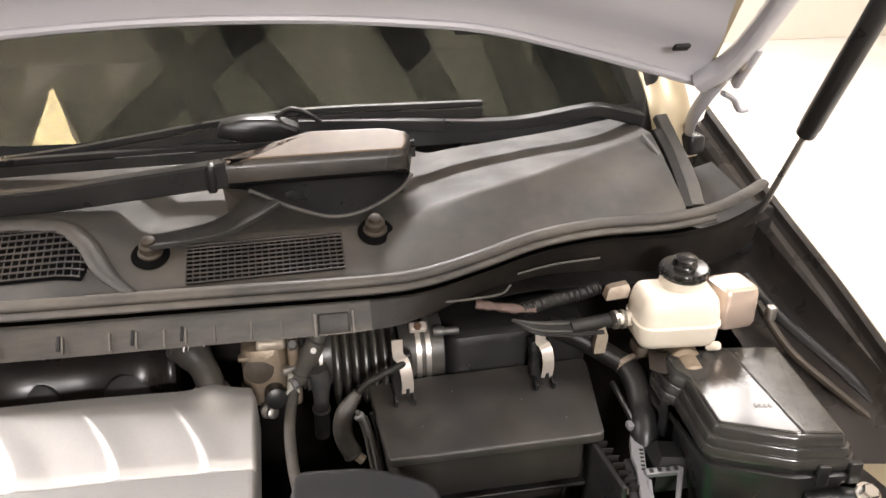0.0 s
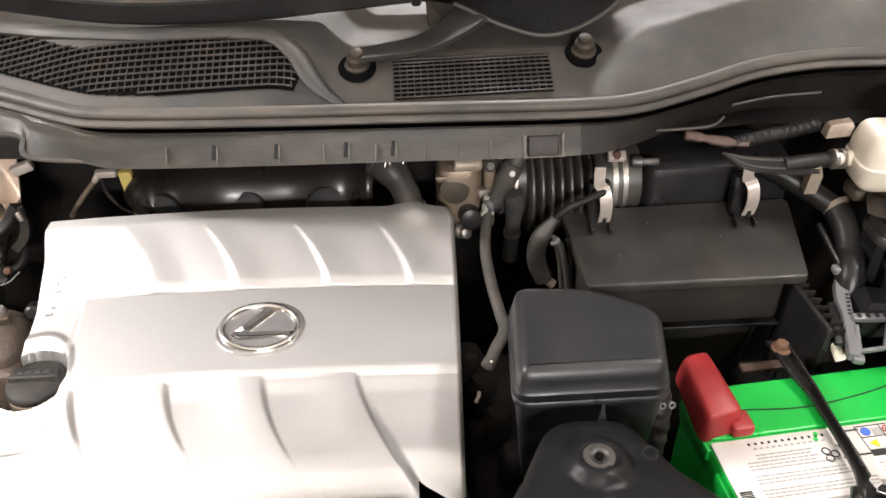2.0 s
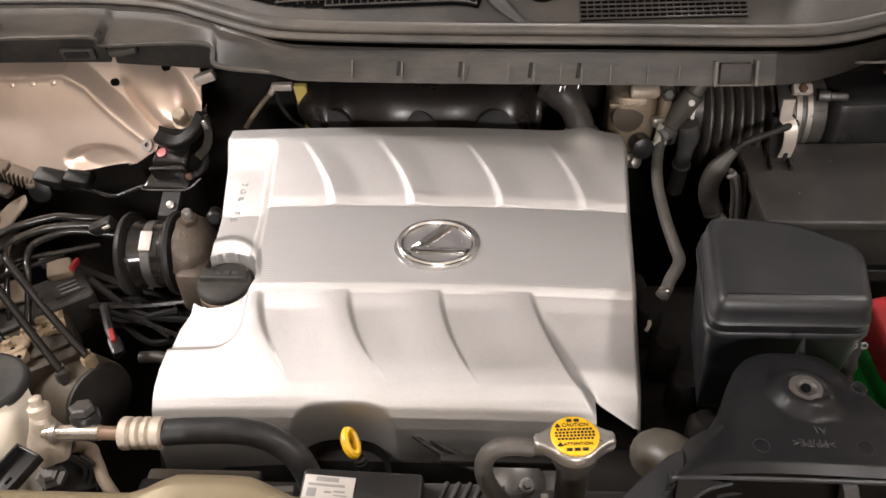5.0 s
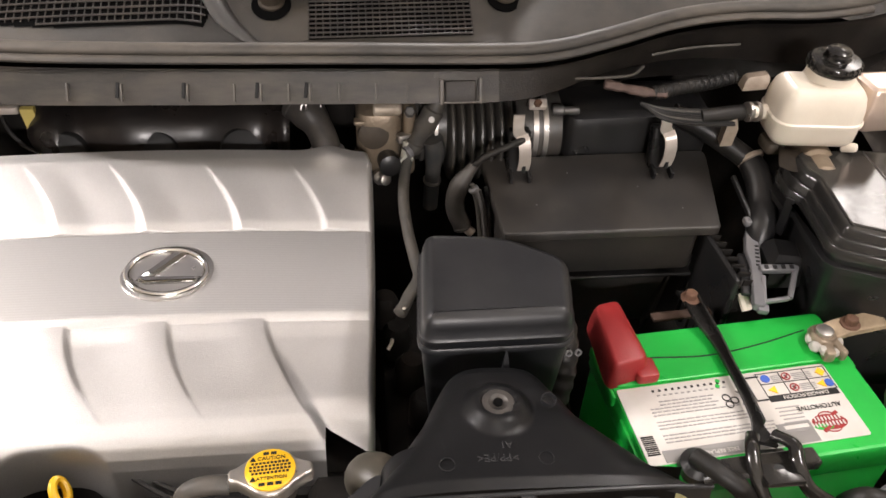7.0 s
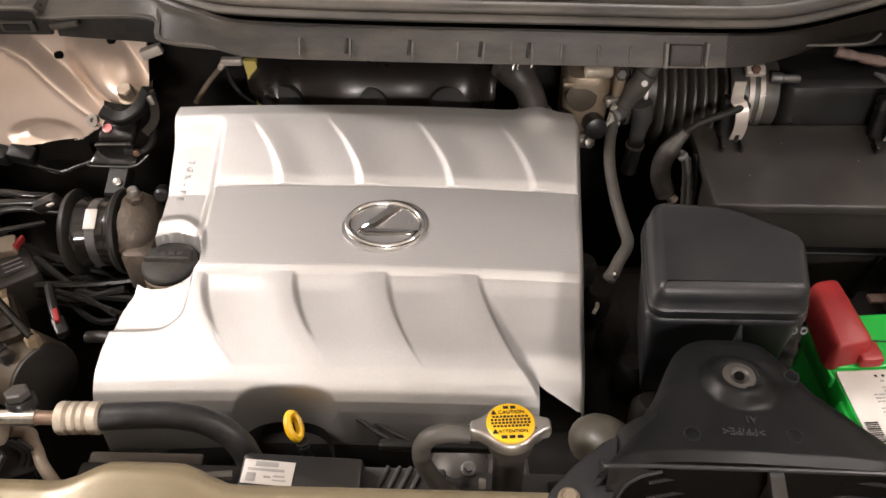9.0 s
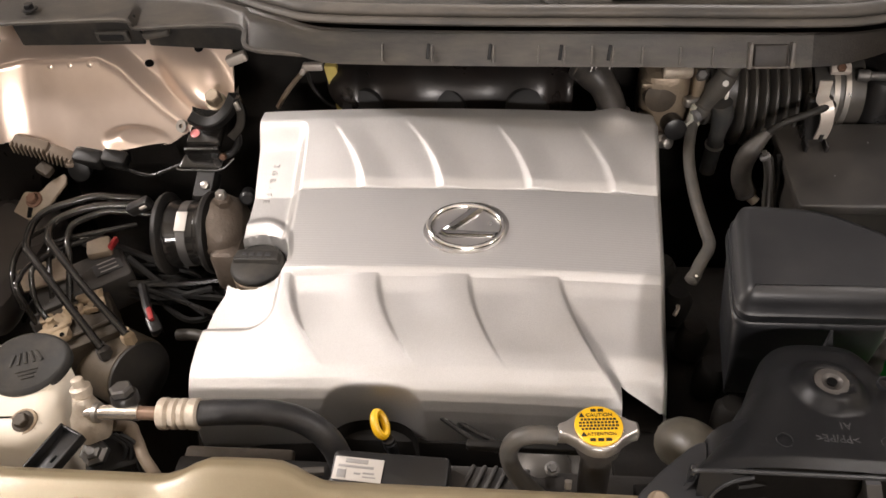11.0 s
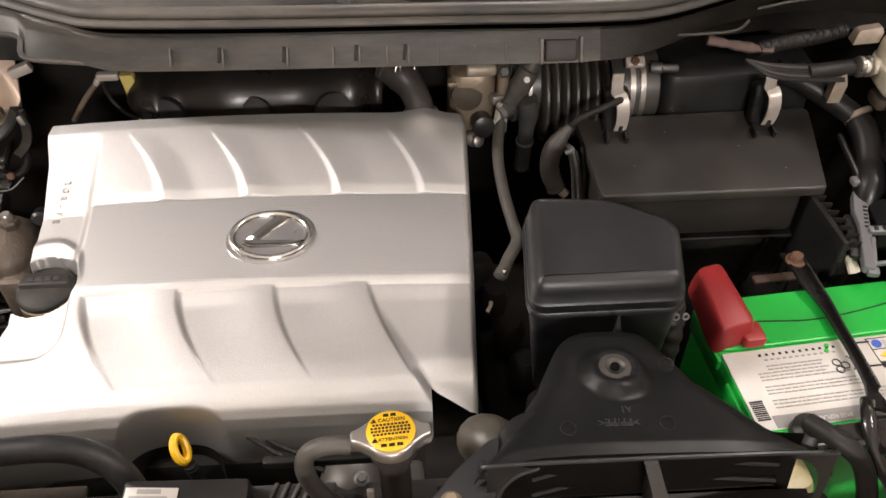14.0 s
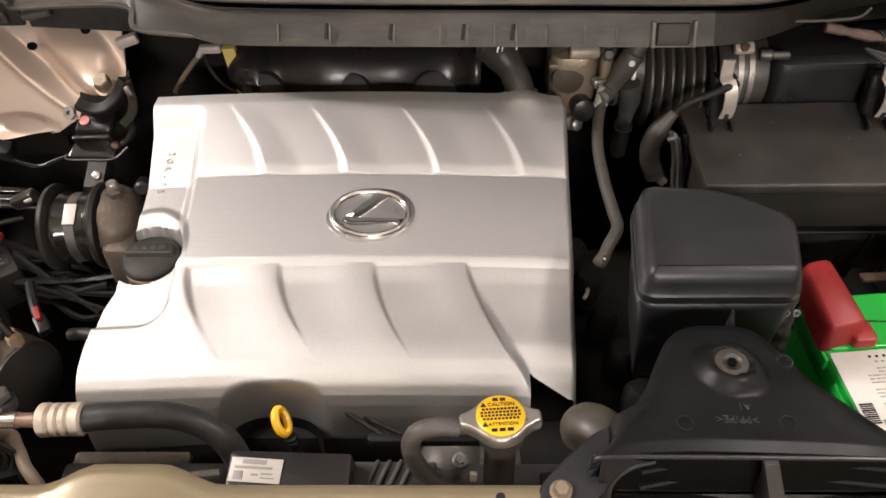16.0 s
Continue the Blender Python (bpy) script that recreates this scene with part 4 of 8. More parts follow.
def cover_z(x, y):
    z = cover_base(x, y)
    if y > SEAM:
        s = max(0.0, min(1.1, (y - SEAM) / 0.0845))
        fade = max(0.0, 1 - s)
        for xt, xb in RIB_BACK:
            xr = xb + (xt - xb) * s ** 1.6
            w = 0.0035 + 0.0085 * fade
            h = 0.0037 * fade ** 0.8
            if x < xr:
                z += h * (0.2 * smoothstep(xr - 0.06, xr - w, x) + 0.8 * smoothstep(xr - w, xr + 0.3 * w, x) / 0.86)
            else:
                z += h * (1 - smoothstep(xr - 0.004, xr + 0.040, x))
        on = smoothstep(-0.479, -0.467, x)
        z -= on * 0.0022 * (1 - smoothstep(0.0, 0.013, y - SEAM))
        z -= on * 0.004 * math.exp(-((y - SEAM - 0.0009) / 0.0009) ** 2)
    elif LIP <= y < LIP + 0.0055:
        z -= 0.0024 * (1 - (y - LIP) / 0.0055) ** 1.3
    elif y < LIP:
        z -= 0.0024
        s = (LIP - y) / 0.105
        wall = smoothstep(0.0, 0.022, LIP - y)
        depth = 0.0052 * (0.35 * min(1.0, (LIP - y) / 0.003) + 0.65 * wall) * max(0.0, 1 - s) ** 0.7
        crest = 0.0
        for k in range(4):
            xr = front_crest(k, s)
            w = 0.0032 + 0.0050 * max(0.0, 1 - s)
            if x < xr:
                crest = max(crest, smoothstep(xr - 0.085, xr - 0.002, x) ** 1.5)
            else:
                crest = max(crest, 1 - smoothstep(0.0, w, x - xr))
        z -= depth * (1 - crest)
        last = front_crest(3, s)
        z -= (0.0035 * smoothstep(0.1, 0.6, s) + 0.013 * smoothstep(0.75, 1.25, s)) * smoothstep(last, last + 0.010 + 0.010 * min(1.2, s), x)
    # sunken panel along the left edge with a sloping head and a bright side wall
    corner = 0.018
    dx, dy = x + 0.468, y - 0.799
    if dx > -corner and dy > -corner:
        out = math.hypot(dx + corner, dy + corner) - corner
    else:
        out = max(dx, dy)
    if out < 0:
        z -= 0.0115 * smoothstep(0.0, 0.014, -dx) * smoothstep(0.0, 0.030, 0.799 - y) * smoothstep(0.612, 0.664, y)
    # raised collar behind the filler well, and the well
    d = math.hypot(x - WELL[0], (y - WELL[1]) * (1.2 if y < WELL[1] else 1.0))
    if y > WELL[1] - 0.02 and x < -0.462:
        e = math.hypot((x - WELL[0]) * 1.45 if x > WELL[0] else (x - WELL[0]), y - WELL[1])
        z += (0.0030 * smoothstep(0.064, 0.054, e) - 0.0030 * smoothstep(0.054, 0.040, e)) * smoothstep(WELL[1] - 0.01, WELL[1] + 0.01, y)
    # dished floor in front of the well
    fx, fy = -0.469 - x, y - 0.540
    if fx > 0 and fy > 0 and y < 0.62:
        r = 0.030
        f = min(fx, fy) if fx > r or fy > r else r - math.hypot(r - fx, r - fy)
        z -= 0.0065 * smoothstep(0.0, 0.007, f) * (1 - smoothstep(0.034, 0.050, 0.085 - d + 0.0) * 0.45)
    z -= 0.055 * (1 - smoothstep(0.0340, 0.0385, d))
    # swelling under the breather elbow
    z += 0.007 * math.exp(-(((x + 0.114) / 0.020) ** 2 + ((y - 0.812) / 0.020) ** 2))
    # arch over the dipstick
    k = arch(x, y)
    z -= 0.075 * (1 - smoothstep(0.70, 1.04, k))
    return z


ROLL = Matrix(((1, 0, 0, 0), (0.028, 1, 0, 0.028 * 0.072), (-0.035, 0, 1, -0.035 * 0.072), (0, 0, 0, 1)))


def roll(bm):
    bmesh.ops.transform(bm, matrix=ROLL, verts=bm.verts)


def engine_cover():
    t = thing("engine_cover", (-0.3, 0.62, 0.80), "silver plastic engine cover with curved ribs and a badge", "engine cover")
    ys = sorted(set([round(0.4630 + (0.812 - 0.4630) * j / 195, 5) for j in range(196)] + [round(SEAM - 0.002 + 0.0003 * k, 5) for k in range(16)] + [round(LIP - 0.007 + 0.0007 * k, 5) for k in range(12)] + [round(0.4630 + 0.0005 * k, 5) for k in range(30)]))
    nx = 380

    def left(y):
        return lerp_table(y, [0.40, 0.45, 0.475, 0.493, 0.52, 0.54, 0.568, 0.587, 0.60, 0.65, 0.678, 0.71, 0.744, 0.80, 0.812], [-0.532, -0.538, -0.5415, -0.543, -0.543, -0.541, -0.537, -0.530, -0.528, -0.525, -0.524, -0.524, -0.526, -0.529, -0.526])

    def right(y):
        return lerp_table(y, [0.40, 0.473, 0.60, 0.71, 0.80, 0.812], [-0.086, -0.083, -0.077, -0.073, -0.071, -0.075])

    bm = bmesh.new()
    rows = []
    for j in range(-3, len(ys) + 2):
        y = ys[min(max(j, 0), len(ys) - 1)]
        a, b = left(y), right(y)
        row = []
        for i in range(-3, nx + 4):
            x = a + (b - a) * min(max(i, 0), nx) / nx
            z = cover_z(x, y)
            ox = {-3: (0.010, -0.055), -2: (-0.001, -0.010), -1: (-0.001, -0.003), nx + 1: (0.0025, -0.0015), nx + 2: (0.005, -0.006), nx + 3: (0.006, -0.05)}.get(i, (0, 0))
            oy = {-3: (0.006, -0.020), -2: (0.003, -0.008), -1: (0.001, -0.003), len(ys): (0.003, -0.003), len(ys) + 1: (0.004, -0.05)}.get(j, (0, 0))
            row.append(bm.verts.new((x + ox[0], y + oy[0], z + min(ox[1], oy[1]))))
        rows.append(row)
    for j in range(len(rows) - 1):
        for i in range(len(rows[0]) - 1):
            fc = bm.faces.new((rows[j][i], rows[j][i + 1], rows[j + 1][i + 1], rows[j + 1][i]))
            c = fc.calc_center_median()
            if LIP + 0.0058 < c.y < SEAM - 0.0008 and -0.472 < c.x < -0.0765:
                fc.material_index = 1
    bmesh.ops.delete(bm, geom=[fc for fc in bm.faces if arch(*fc.calc_center_median().to_2d()) < 0.78 and fc.calc_center_median().y < 0.476], context="FACES")
    # the low front corner is cut away along a slanting line
    patch = [fc for fc in bm.faces if fc.calc_center_median().x > -0.126 and fc.calc_center_median().y < 0.50]
    for co, no in (((-0.1215, 0.4960, 0), (0.45, 1, 0)), ((-0.1215, 0.47, 0), (1, 0, 0)), ((-0.09, 0.4795, 0), (0, 1, 0))):
        bmesh.ops.bisect_plane(bm, geom=patch + list({e for fc in patch for e in fc.edges}) + list({v for fc in patch for v in fc.verts}), plane_co=co, plane_no=no)
        patch = [fc for fc in bm.faces if fc.calc_center_median().x > -0.126 and fc.calc_center_median().y < 0.50]
    bmesh.ops.delete(bm, geom=[fc for fc in patch if fc.calc_center_median().x > -0.1215 and fc.calc_center_median().y < max(0.4795, 0.4960 - 0.45 * (fc.calc_center_median().x + 0.1215))], context="FACES")
    roll(bm)
    ob = part("shell", bm, SILVER, t)
    ob.data.materials.append(STRIP)
    def tunnel(u, v):
        a = math.pi * u
        c, s = math.cos(a), math.sin(a)
        x = -0.3605 - (0.0480 - 0.004 * v) * math.copysign(abs(c) ** 0.75, c)
        y = 0.428 + (0.0475 - 0.006 * v) * abs(s) ** 0.75
        return ROLL @ Vector((x, y, cover_base(x, max(0.477, y)) - 0.040 - 0.060 * v))

    # near-black wall holds the shade under the arch
    part("recess", sheet(tunnel, 48, 10), DARK, t, "arched recess for the dipstick, its shade painted dark")
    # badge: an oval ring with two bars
    c = ROLL @ Vector((-0.279, 0.660, cover_base(-0.279, 0.660)))
    nrm = Vector((0, -0.19, 1)).normalized()
    ring = part("badge_ring", bmesh.new(), CHROME, t, "chrome oval badge ring")
    bm = bmesh.new()
    m = Matrix.Translation(c) @ pose(0, 0, 0, 11, 2, 1.5)
    prof = [(-0.0042, 0.0), (-0.0040, 0.003), (-0.0018, 0.0056), (0.0010, 0.0060), (0.0030, 0.004), (0.0034, 0.0)]
    rings = []
    for k in range(56):
        a = 2 * math.pi * k / 56
        rings.append([m @ Vector(((0.0395 + d) * math.cos(a), (0.0285 + d) * math.sin(a), h)) for d, h in prof])
    rings.append(rings[0])
    loft(rings, False, bm)
    bm.to_mesh(ring.data)
    bm.free()
    for pl in ring.data.polygons:
        pl.use_smooth = True
    part("badge_base", lathe(m @ Vector((0, 0, 0.0)), m.to_3x3() @ Vector((0, 0, 1)), [(0.0460, 0), (0.0460, 0.0010), (0.044, 0.0018), (0.030, 0.0014)], 48, None, 1.0, 0.74), mat("dark_badge_ground", (0.44, 0.43, 0.42), 0.28, metal=0.9, var=0.05, bump=0.0), t)
    bar = bmesh.new()
    poly = [Vector((-0.026, -0.0050)), Vector((0.034, -0.0070)), Vector((0.030, -0.0140)), Vector((-0.020, -0.0145)), Vector((-0.029, -0.0095))]
    slab(poly, [(0, 0.001), (0, 0.0032), (0.0024, 0.0062)], bar)
    bmesh.ops.transform(bar, matrix=m, verts=bar.verts)
    part("badge_bar", bar, BADGE_BAR, t, "dark chrome bar")
    bar = bmesh.new()
    poly = [Vector((-0.027, -0.0060)), Vector((-0.012, -0.0060)), Vector((0.0200, 0.0235)), Vector((0.0050, 0.0258))]
    slab(poly, [(0, 0.001), (0, 0.0034), (0.0030, 0.0066)], bar)
    bmesh.ops.transform(bar, matrix=m, verts=bar.verts)
    part("badge_bar", bar, BADGE_BAR, t, "dark chrome bar")
    # raised letters, their relief shading put into a darker silver
    for k, letter in enumerate("2GR-FE"):
        lx, ly = -0.5045 - 0.0011 * k, 0.7510 - 0.0088 * k
        sy = (cover_z(lx, ly + 0.004) - cover_z(lx, ly - 0.004)) / 0.008
        sx = (cover_z(lx + 0.004, ly) - cover_z(lx - 0.004, ly)) / 0.008
        az = Vector((-sx, -sy, 1)).normalized()
        ax = (Vector((0, -1, 0)) - az * az.dot(Vector((0, -1, 0)))).normalized()
        ay = az.cross(ax)
        lm = Matrix(((ax.x, ay.x, az.x, lx), (ax.y, ay.y, az.y, ly), (ax.z, ay.z, az.z, cover_z(lx, ly) + 0.0004), (0, 0, 0, 1)))
        lettering(t, letter, ROLL @ lm, 0.0100, EMBOSS, 0.0007)
    # moulded boss where the breather passes
    part("boss", lathe((-0.117, 0.820, 0.907), (-0.04, 0.25, 1), [(0.033, -0.030), (0.026, -0.012), (0.0215, -0.004), (0.0195, 0.002), (0.0165, 0.003)], 28), SILVER, t)


engine_cover()


def oil_cap():
    t = thing("oil_filler_cap", (-0.507, 0.622, 0.82), "black plastic oil filler cap with a wide grip bar", "oil cap")
    at, ax = Vector((-0.507, 0.6205, 0.8465)), Vector((-0.02, -0.03, 1)).normalized()
    m = Matrix.Translation(at) @ pose(0, 0, 0, 2, -2, -2)
    part("disc", lathe(at, ax, [(0.025, -0.030), (0.0292, -0.018), (0.0300, -0.003), (0.0288, 0.0005), (0.0265, 0.002), (0.010, 0.003)], 44), CAPBLACK, t)
    poly = rounded([(-0.0268, -0.003), (0.0268, -0.003), (0.0235, 0.0140), (-0.0235, 0.0140)], 0.004, 4)
    grip = bmesh.new()
    slab(poly, [(-0.001, 0.0), (0, 0.004), (0.0008, 0.0075), (0.0028, 0.009)], grip)
    bmesh.ops.transform(grip, matrix=m, verts=grip.verts)
    part("grip", grip, CAPBLACK, t, "raised grip bar with small moulded marks")
    for k in range(4):
        part("mark", block(tuple(m @ Vector((-0.0135 + 0.009 * k, 0.005, 0.0092))), (0.0062, 0.0052, 0.0008), 0.0003, (2, -2, -2)), MOULD, t)
    part("filler_neck", lathe((-0.507, 0.614, 0.74), (0, 0, 1), [(0.026, 0), (0.026, 0.10)], 24), ALU, t)


oil_cap()


def intake_manifold():
    t = thing("intake_manifold", (-0.3, 0.90, 0.82), "glossy black plastic intake manifold behind the engine cover", "intake manifold")
    part("plenum", tube([(-0.420, 0.893, 0.886), (-0.412, 0.893, 0.888), (-0.36, 0.894, 0.890), (-0.27, 0.895, 0.890), (-0.20, 0.898, 0.890), (-0.165, 0.90, 0.888)], lambda s: 0.049 + 0.0065 * math.cos((s - 0.10) * 2 * math.pi * 2.9) - 0.012 * (1 - smoothstep(0.0, 0.05, s)), 24, 14), MANIFOLD, t)
    for x in (-0.415, -0.313, -0.212):
        part("runner", tube([(x, 0.885, 0.892), (x, 0.866, 0.886), (x + 0.003, 0.848, 0.868), (x + 0.004, 0.838, 0.83)], 0.024, 18, 8, None, 0.9), MANIFOLD, t)
        part("collar", lathe((x - 0.004, 0.844, 0.893), (0, -0.88, 0.28), [(0.027, -0.016), (0.0275, -0.003), (0.025, 0.002), (0.016, 0.005), (0.006, 0.006)], 32), INK, t, "matt black port cover")
    for x in (-0.364, -0.262):
        part("web", block((x, 0.872, 0.872), (0.05, 0.03, 0.03), 0.012), MANIFOLD, t)
    part("end_plate", block((-0.424, 0.895, 0.885), (0.010, 0.06, 0.06), 0.004), BLACK, t)


intake_manifold()


def breather():
    t = thing("breather_elbow", (-0.13, 0.85, 0.90), "grey rubber breather elbow with a spring clamp", "hose elbow")
    part("elbow", tube([(-0.116, 0.816, 0.898), (-0.119, 0.828, 0.912), (-0.127, 0.842, 0.926), (-0.138, 0.855, 0.936), (-0.150, 0.868, 0.942)], lambda s: 0.0165 + 0.0045 * smoothstep(0.45, 0.75, s), 20, 8), BREATHER, t)
    part("lip", lathe((-0.148, 0.866, 0.941), (-0.55, 0.6, 0.35), [(0.0205, -0.004), (0.0225, -0.002), (0.0225, 0.004), (0.020, 0.006)], 24), BREATHER, t)
    part("clamp", beam([(-0.144, 0.838, 0.950), (-0.1425, 0.838, 0.957), (-0.1385, 0.839, 0.957), (-0.138, 0.839, 0.950)], 0.0016, 0.0010, 4), CHROME, t, "bright spring clamp ends")
    part("clamp", beam([(-0.122, 0.846, 0.948), (-0.121, 0.846, 0.955), (-0.117, 0.847, 0.955)], 0.0016, 0.0010, 4), CHROME, t)


breather()


def yellow_bracket():
    t = thing("yellow_dipstick_bracket", (-0.46, 0.88, 0.86), "dull yellow plastic tag on a thin metal tube", "tag")
    part("tag", loft([[(-0.4585, 0.874, 0.846), (-0.4500, 0.874, 0.846), (-0.4500, 0.880, 0.846), (-0.4585, 0.880, 0.846)], [(-0.4600, 0.874, 0.885), (-0.4470, 0.874, 0.885), (-0.4470, 0.881, 0.885), (-0.4600, 0.881, 0.885)], [(-0.4640, 0.874, 0.908), (-0.4490, 0.874, 0.908), (-0.4490, 0.883, 0.908), (-0.4640, 0.883, 0.908)], [(-0.4670, 0.875, 0.936), (-0.4520, 0.875, 0.936), (-0.4520, 0.883, 0.936), (-0.4670, 0.883, 0.936)]]), YELLOW_DULL, t)
    part("rod", tube([(-0.4535, 0.876, 0.850), (-0.455, 0.870, 0.83), (-0.458, 0.86, 0.79)], 0.004, 8, 6), YELLOW_DULL, t)
    part("arm", tube([(-0.490, 0.880, 0.930), (-0.502, 0.879, 0.920), (-0.520, 0.878, 0.900), (-0.538, 0.876, 0.876)], 0.0032, 8, 6), TANGRIME, t, "tan stained thin rod")
    part("wire", tube([(-0.492, 0.882, 0.928), (-0.488, 0.880, 0.905), (-0.476, 0.878, 0.885), (-0.462, 0.876, 0.876)], 0.0026, 6, 6), RUBBER, t)
    part("clip", block((-0.482, 0.880, 0.9335), (0.026, 0.010, 0.009), 0.002), CLIP, t, "pale cable clip")
    part("clip_head", block((-0.4955, 0.878, 0.928), (0.007, 0.008, 0.010), 0.002, (0, 30, 0)), CLIP, t)


yellow_bracket()


def intake_pipe():
    t = thing("throttle_body", (-0.05, 0.87, 0.85), "dirty cast aluminium throttle body", "throttle body")
    part("housing", block((-0.055, 0.872, 0.900), (0.055, 0.075, 0.085), 0.012, (0, 0, 0)), ALU, t)
    part("flange", block((-0.020, 0.875, 0.905), (0.014, 0.085, 0.095), 0.006), ALU, t)
    part("flange_bolt", lathe((-0.020, 0.835, 0.945), (0, -0.6, 0.5), [(0.007, -0.01), (0.007, 0.006), (0.005, 0.008)], 6), DULLBOLT, t, smooth=False)
    part("boss", lathe((-0.062, 0.838, 0.915), (0, -1, 0.2), [(0.020, -0.01), (0.018, 0.004), (0.010, 0.006)], 20), GRIME, t)
    part("rib", block((-0.060, 0.842, 0.930), (0.05, 0.012, 0.006), 0.002), ALU, t)
    part("rib", block((-0.060, 0.842, 0.890), (0.05, 0.012, 0.006), 0.002), GRIME, t)
    part("sensor", lathe((-0.062, 0.842, 0.946), (1, 0, 0), [(0.006, 0), (0.008, 0.002), (0.008, 0.030), (0.006, 0.033), (0.003, 0.034)], 16), PALECAST, t, "pale metal sensor")
    part("plug", lathe((-0.045, 0.822, 0.885), (0.1, -1, 0.2), [(0.012, -0.02), (0.013, 0), (0.013, 0.012), (0.008, 0.014)], 16), BLACK, t)
    h = thing("intake_hose", (0.07, 0.87, 0.86), "black corrugated rubber intake hose", "intake hose")
    part("cuff", lathe((-0.014, 0.876, 0.905), (1, 0, 0), [(0.036, 0), (0.044, 0.003), (0.044, 0.006), (0.040, 0.007), (0.040, 0.012), (0.045, 0.013), (0.045, 0.020), (0.040, 0.022), (0.040, 0.04)], 28), BELLOWS, h)
    for k in range(7):
        x = 0.031 + 0.0115 * k
        part("corrugation", lathe((x, 0.871, 0.894), (1, 0, 0), [(0.044, -0.0056), (0.0545, -0.0036), (0.0585, -0.0012), (0.0585, 0.0012), (0.0545, 0.0036), (0.044, 0.0056)], 32), BELLOWS, h)
    part("outlet", lathe((0.108, 0.868, 0.903), (1, 0, 0), [(0.042, 0), (0.044, 0.004), (0.044, 0.055)], 28), BELLOWS, h)
    for x in (0.131, 0.143):
        part("clamp_band", lathe((x, 0.868, 0.903), (1, 0, 0), [(0.0445, -0.003), (0.0465, -0.003), (0.0465, 0.003), (0.0445, 0.003)], 32), STEEL, h, "steel clamp band")
    part("clamp_screw", block((0.132, 0.842, 0.948), (0.022, 0.012, 0.010), 0.002, (35, 0, 0)), CLIP, h, "pale clamp screw housing")
    part("clamp_bolt", lathe((0.131, 0.838, 0.951), (0, -0.6, 0.8), [(0.005, 0), (0.005, 0.004), (0.003, 0.005)], 6), RUST, h, "rusty clamp bolt", smooth=False)
    part("clamp_screw", lathe((0.150, 0.838, 0.942), (1, -0.1, 0), [(0.006, 0), (0.007, 0.003), (0.007, 0.012), (0.005, 0.014), (0.005, 0.03), (0.004, 0.032)], 14), DULLBOLT, h)
    for x in (-0.004, 0.012):
        part("clamp_band", lathe((x, 0.876, 0.905), (1, 0, 0), [(0.0445, -0.002), (0.0462, -0.002), (0.0462, 0.002), (0.0445, 0.002)], 32), STEEL, h)


intake_pipe()


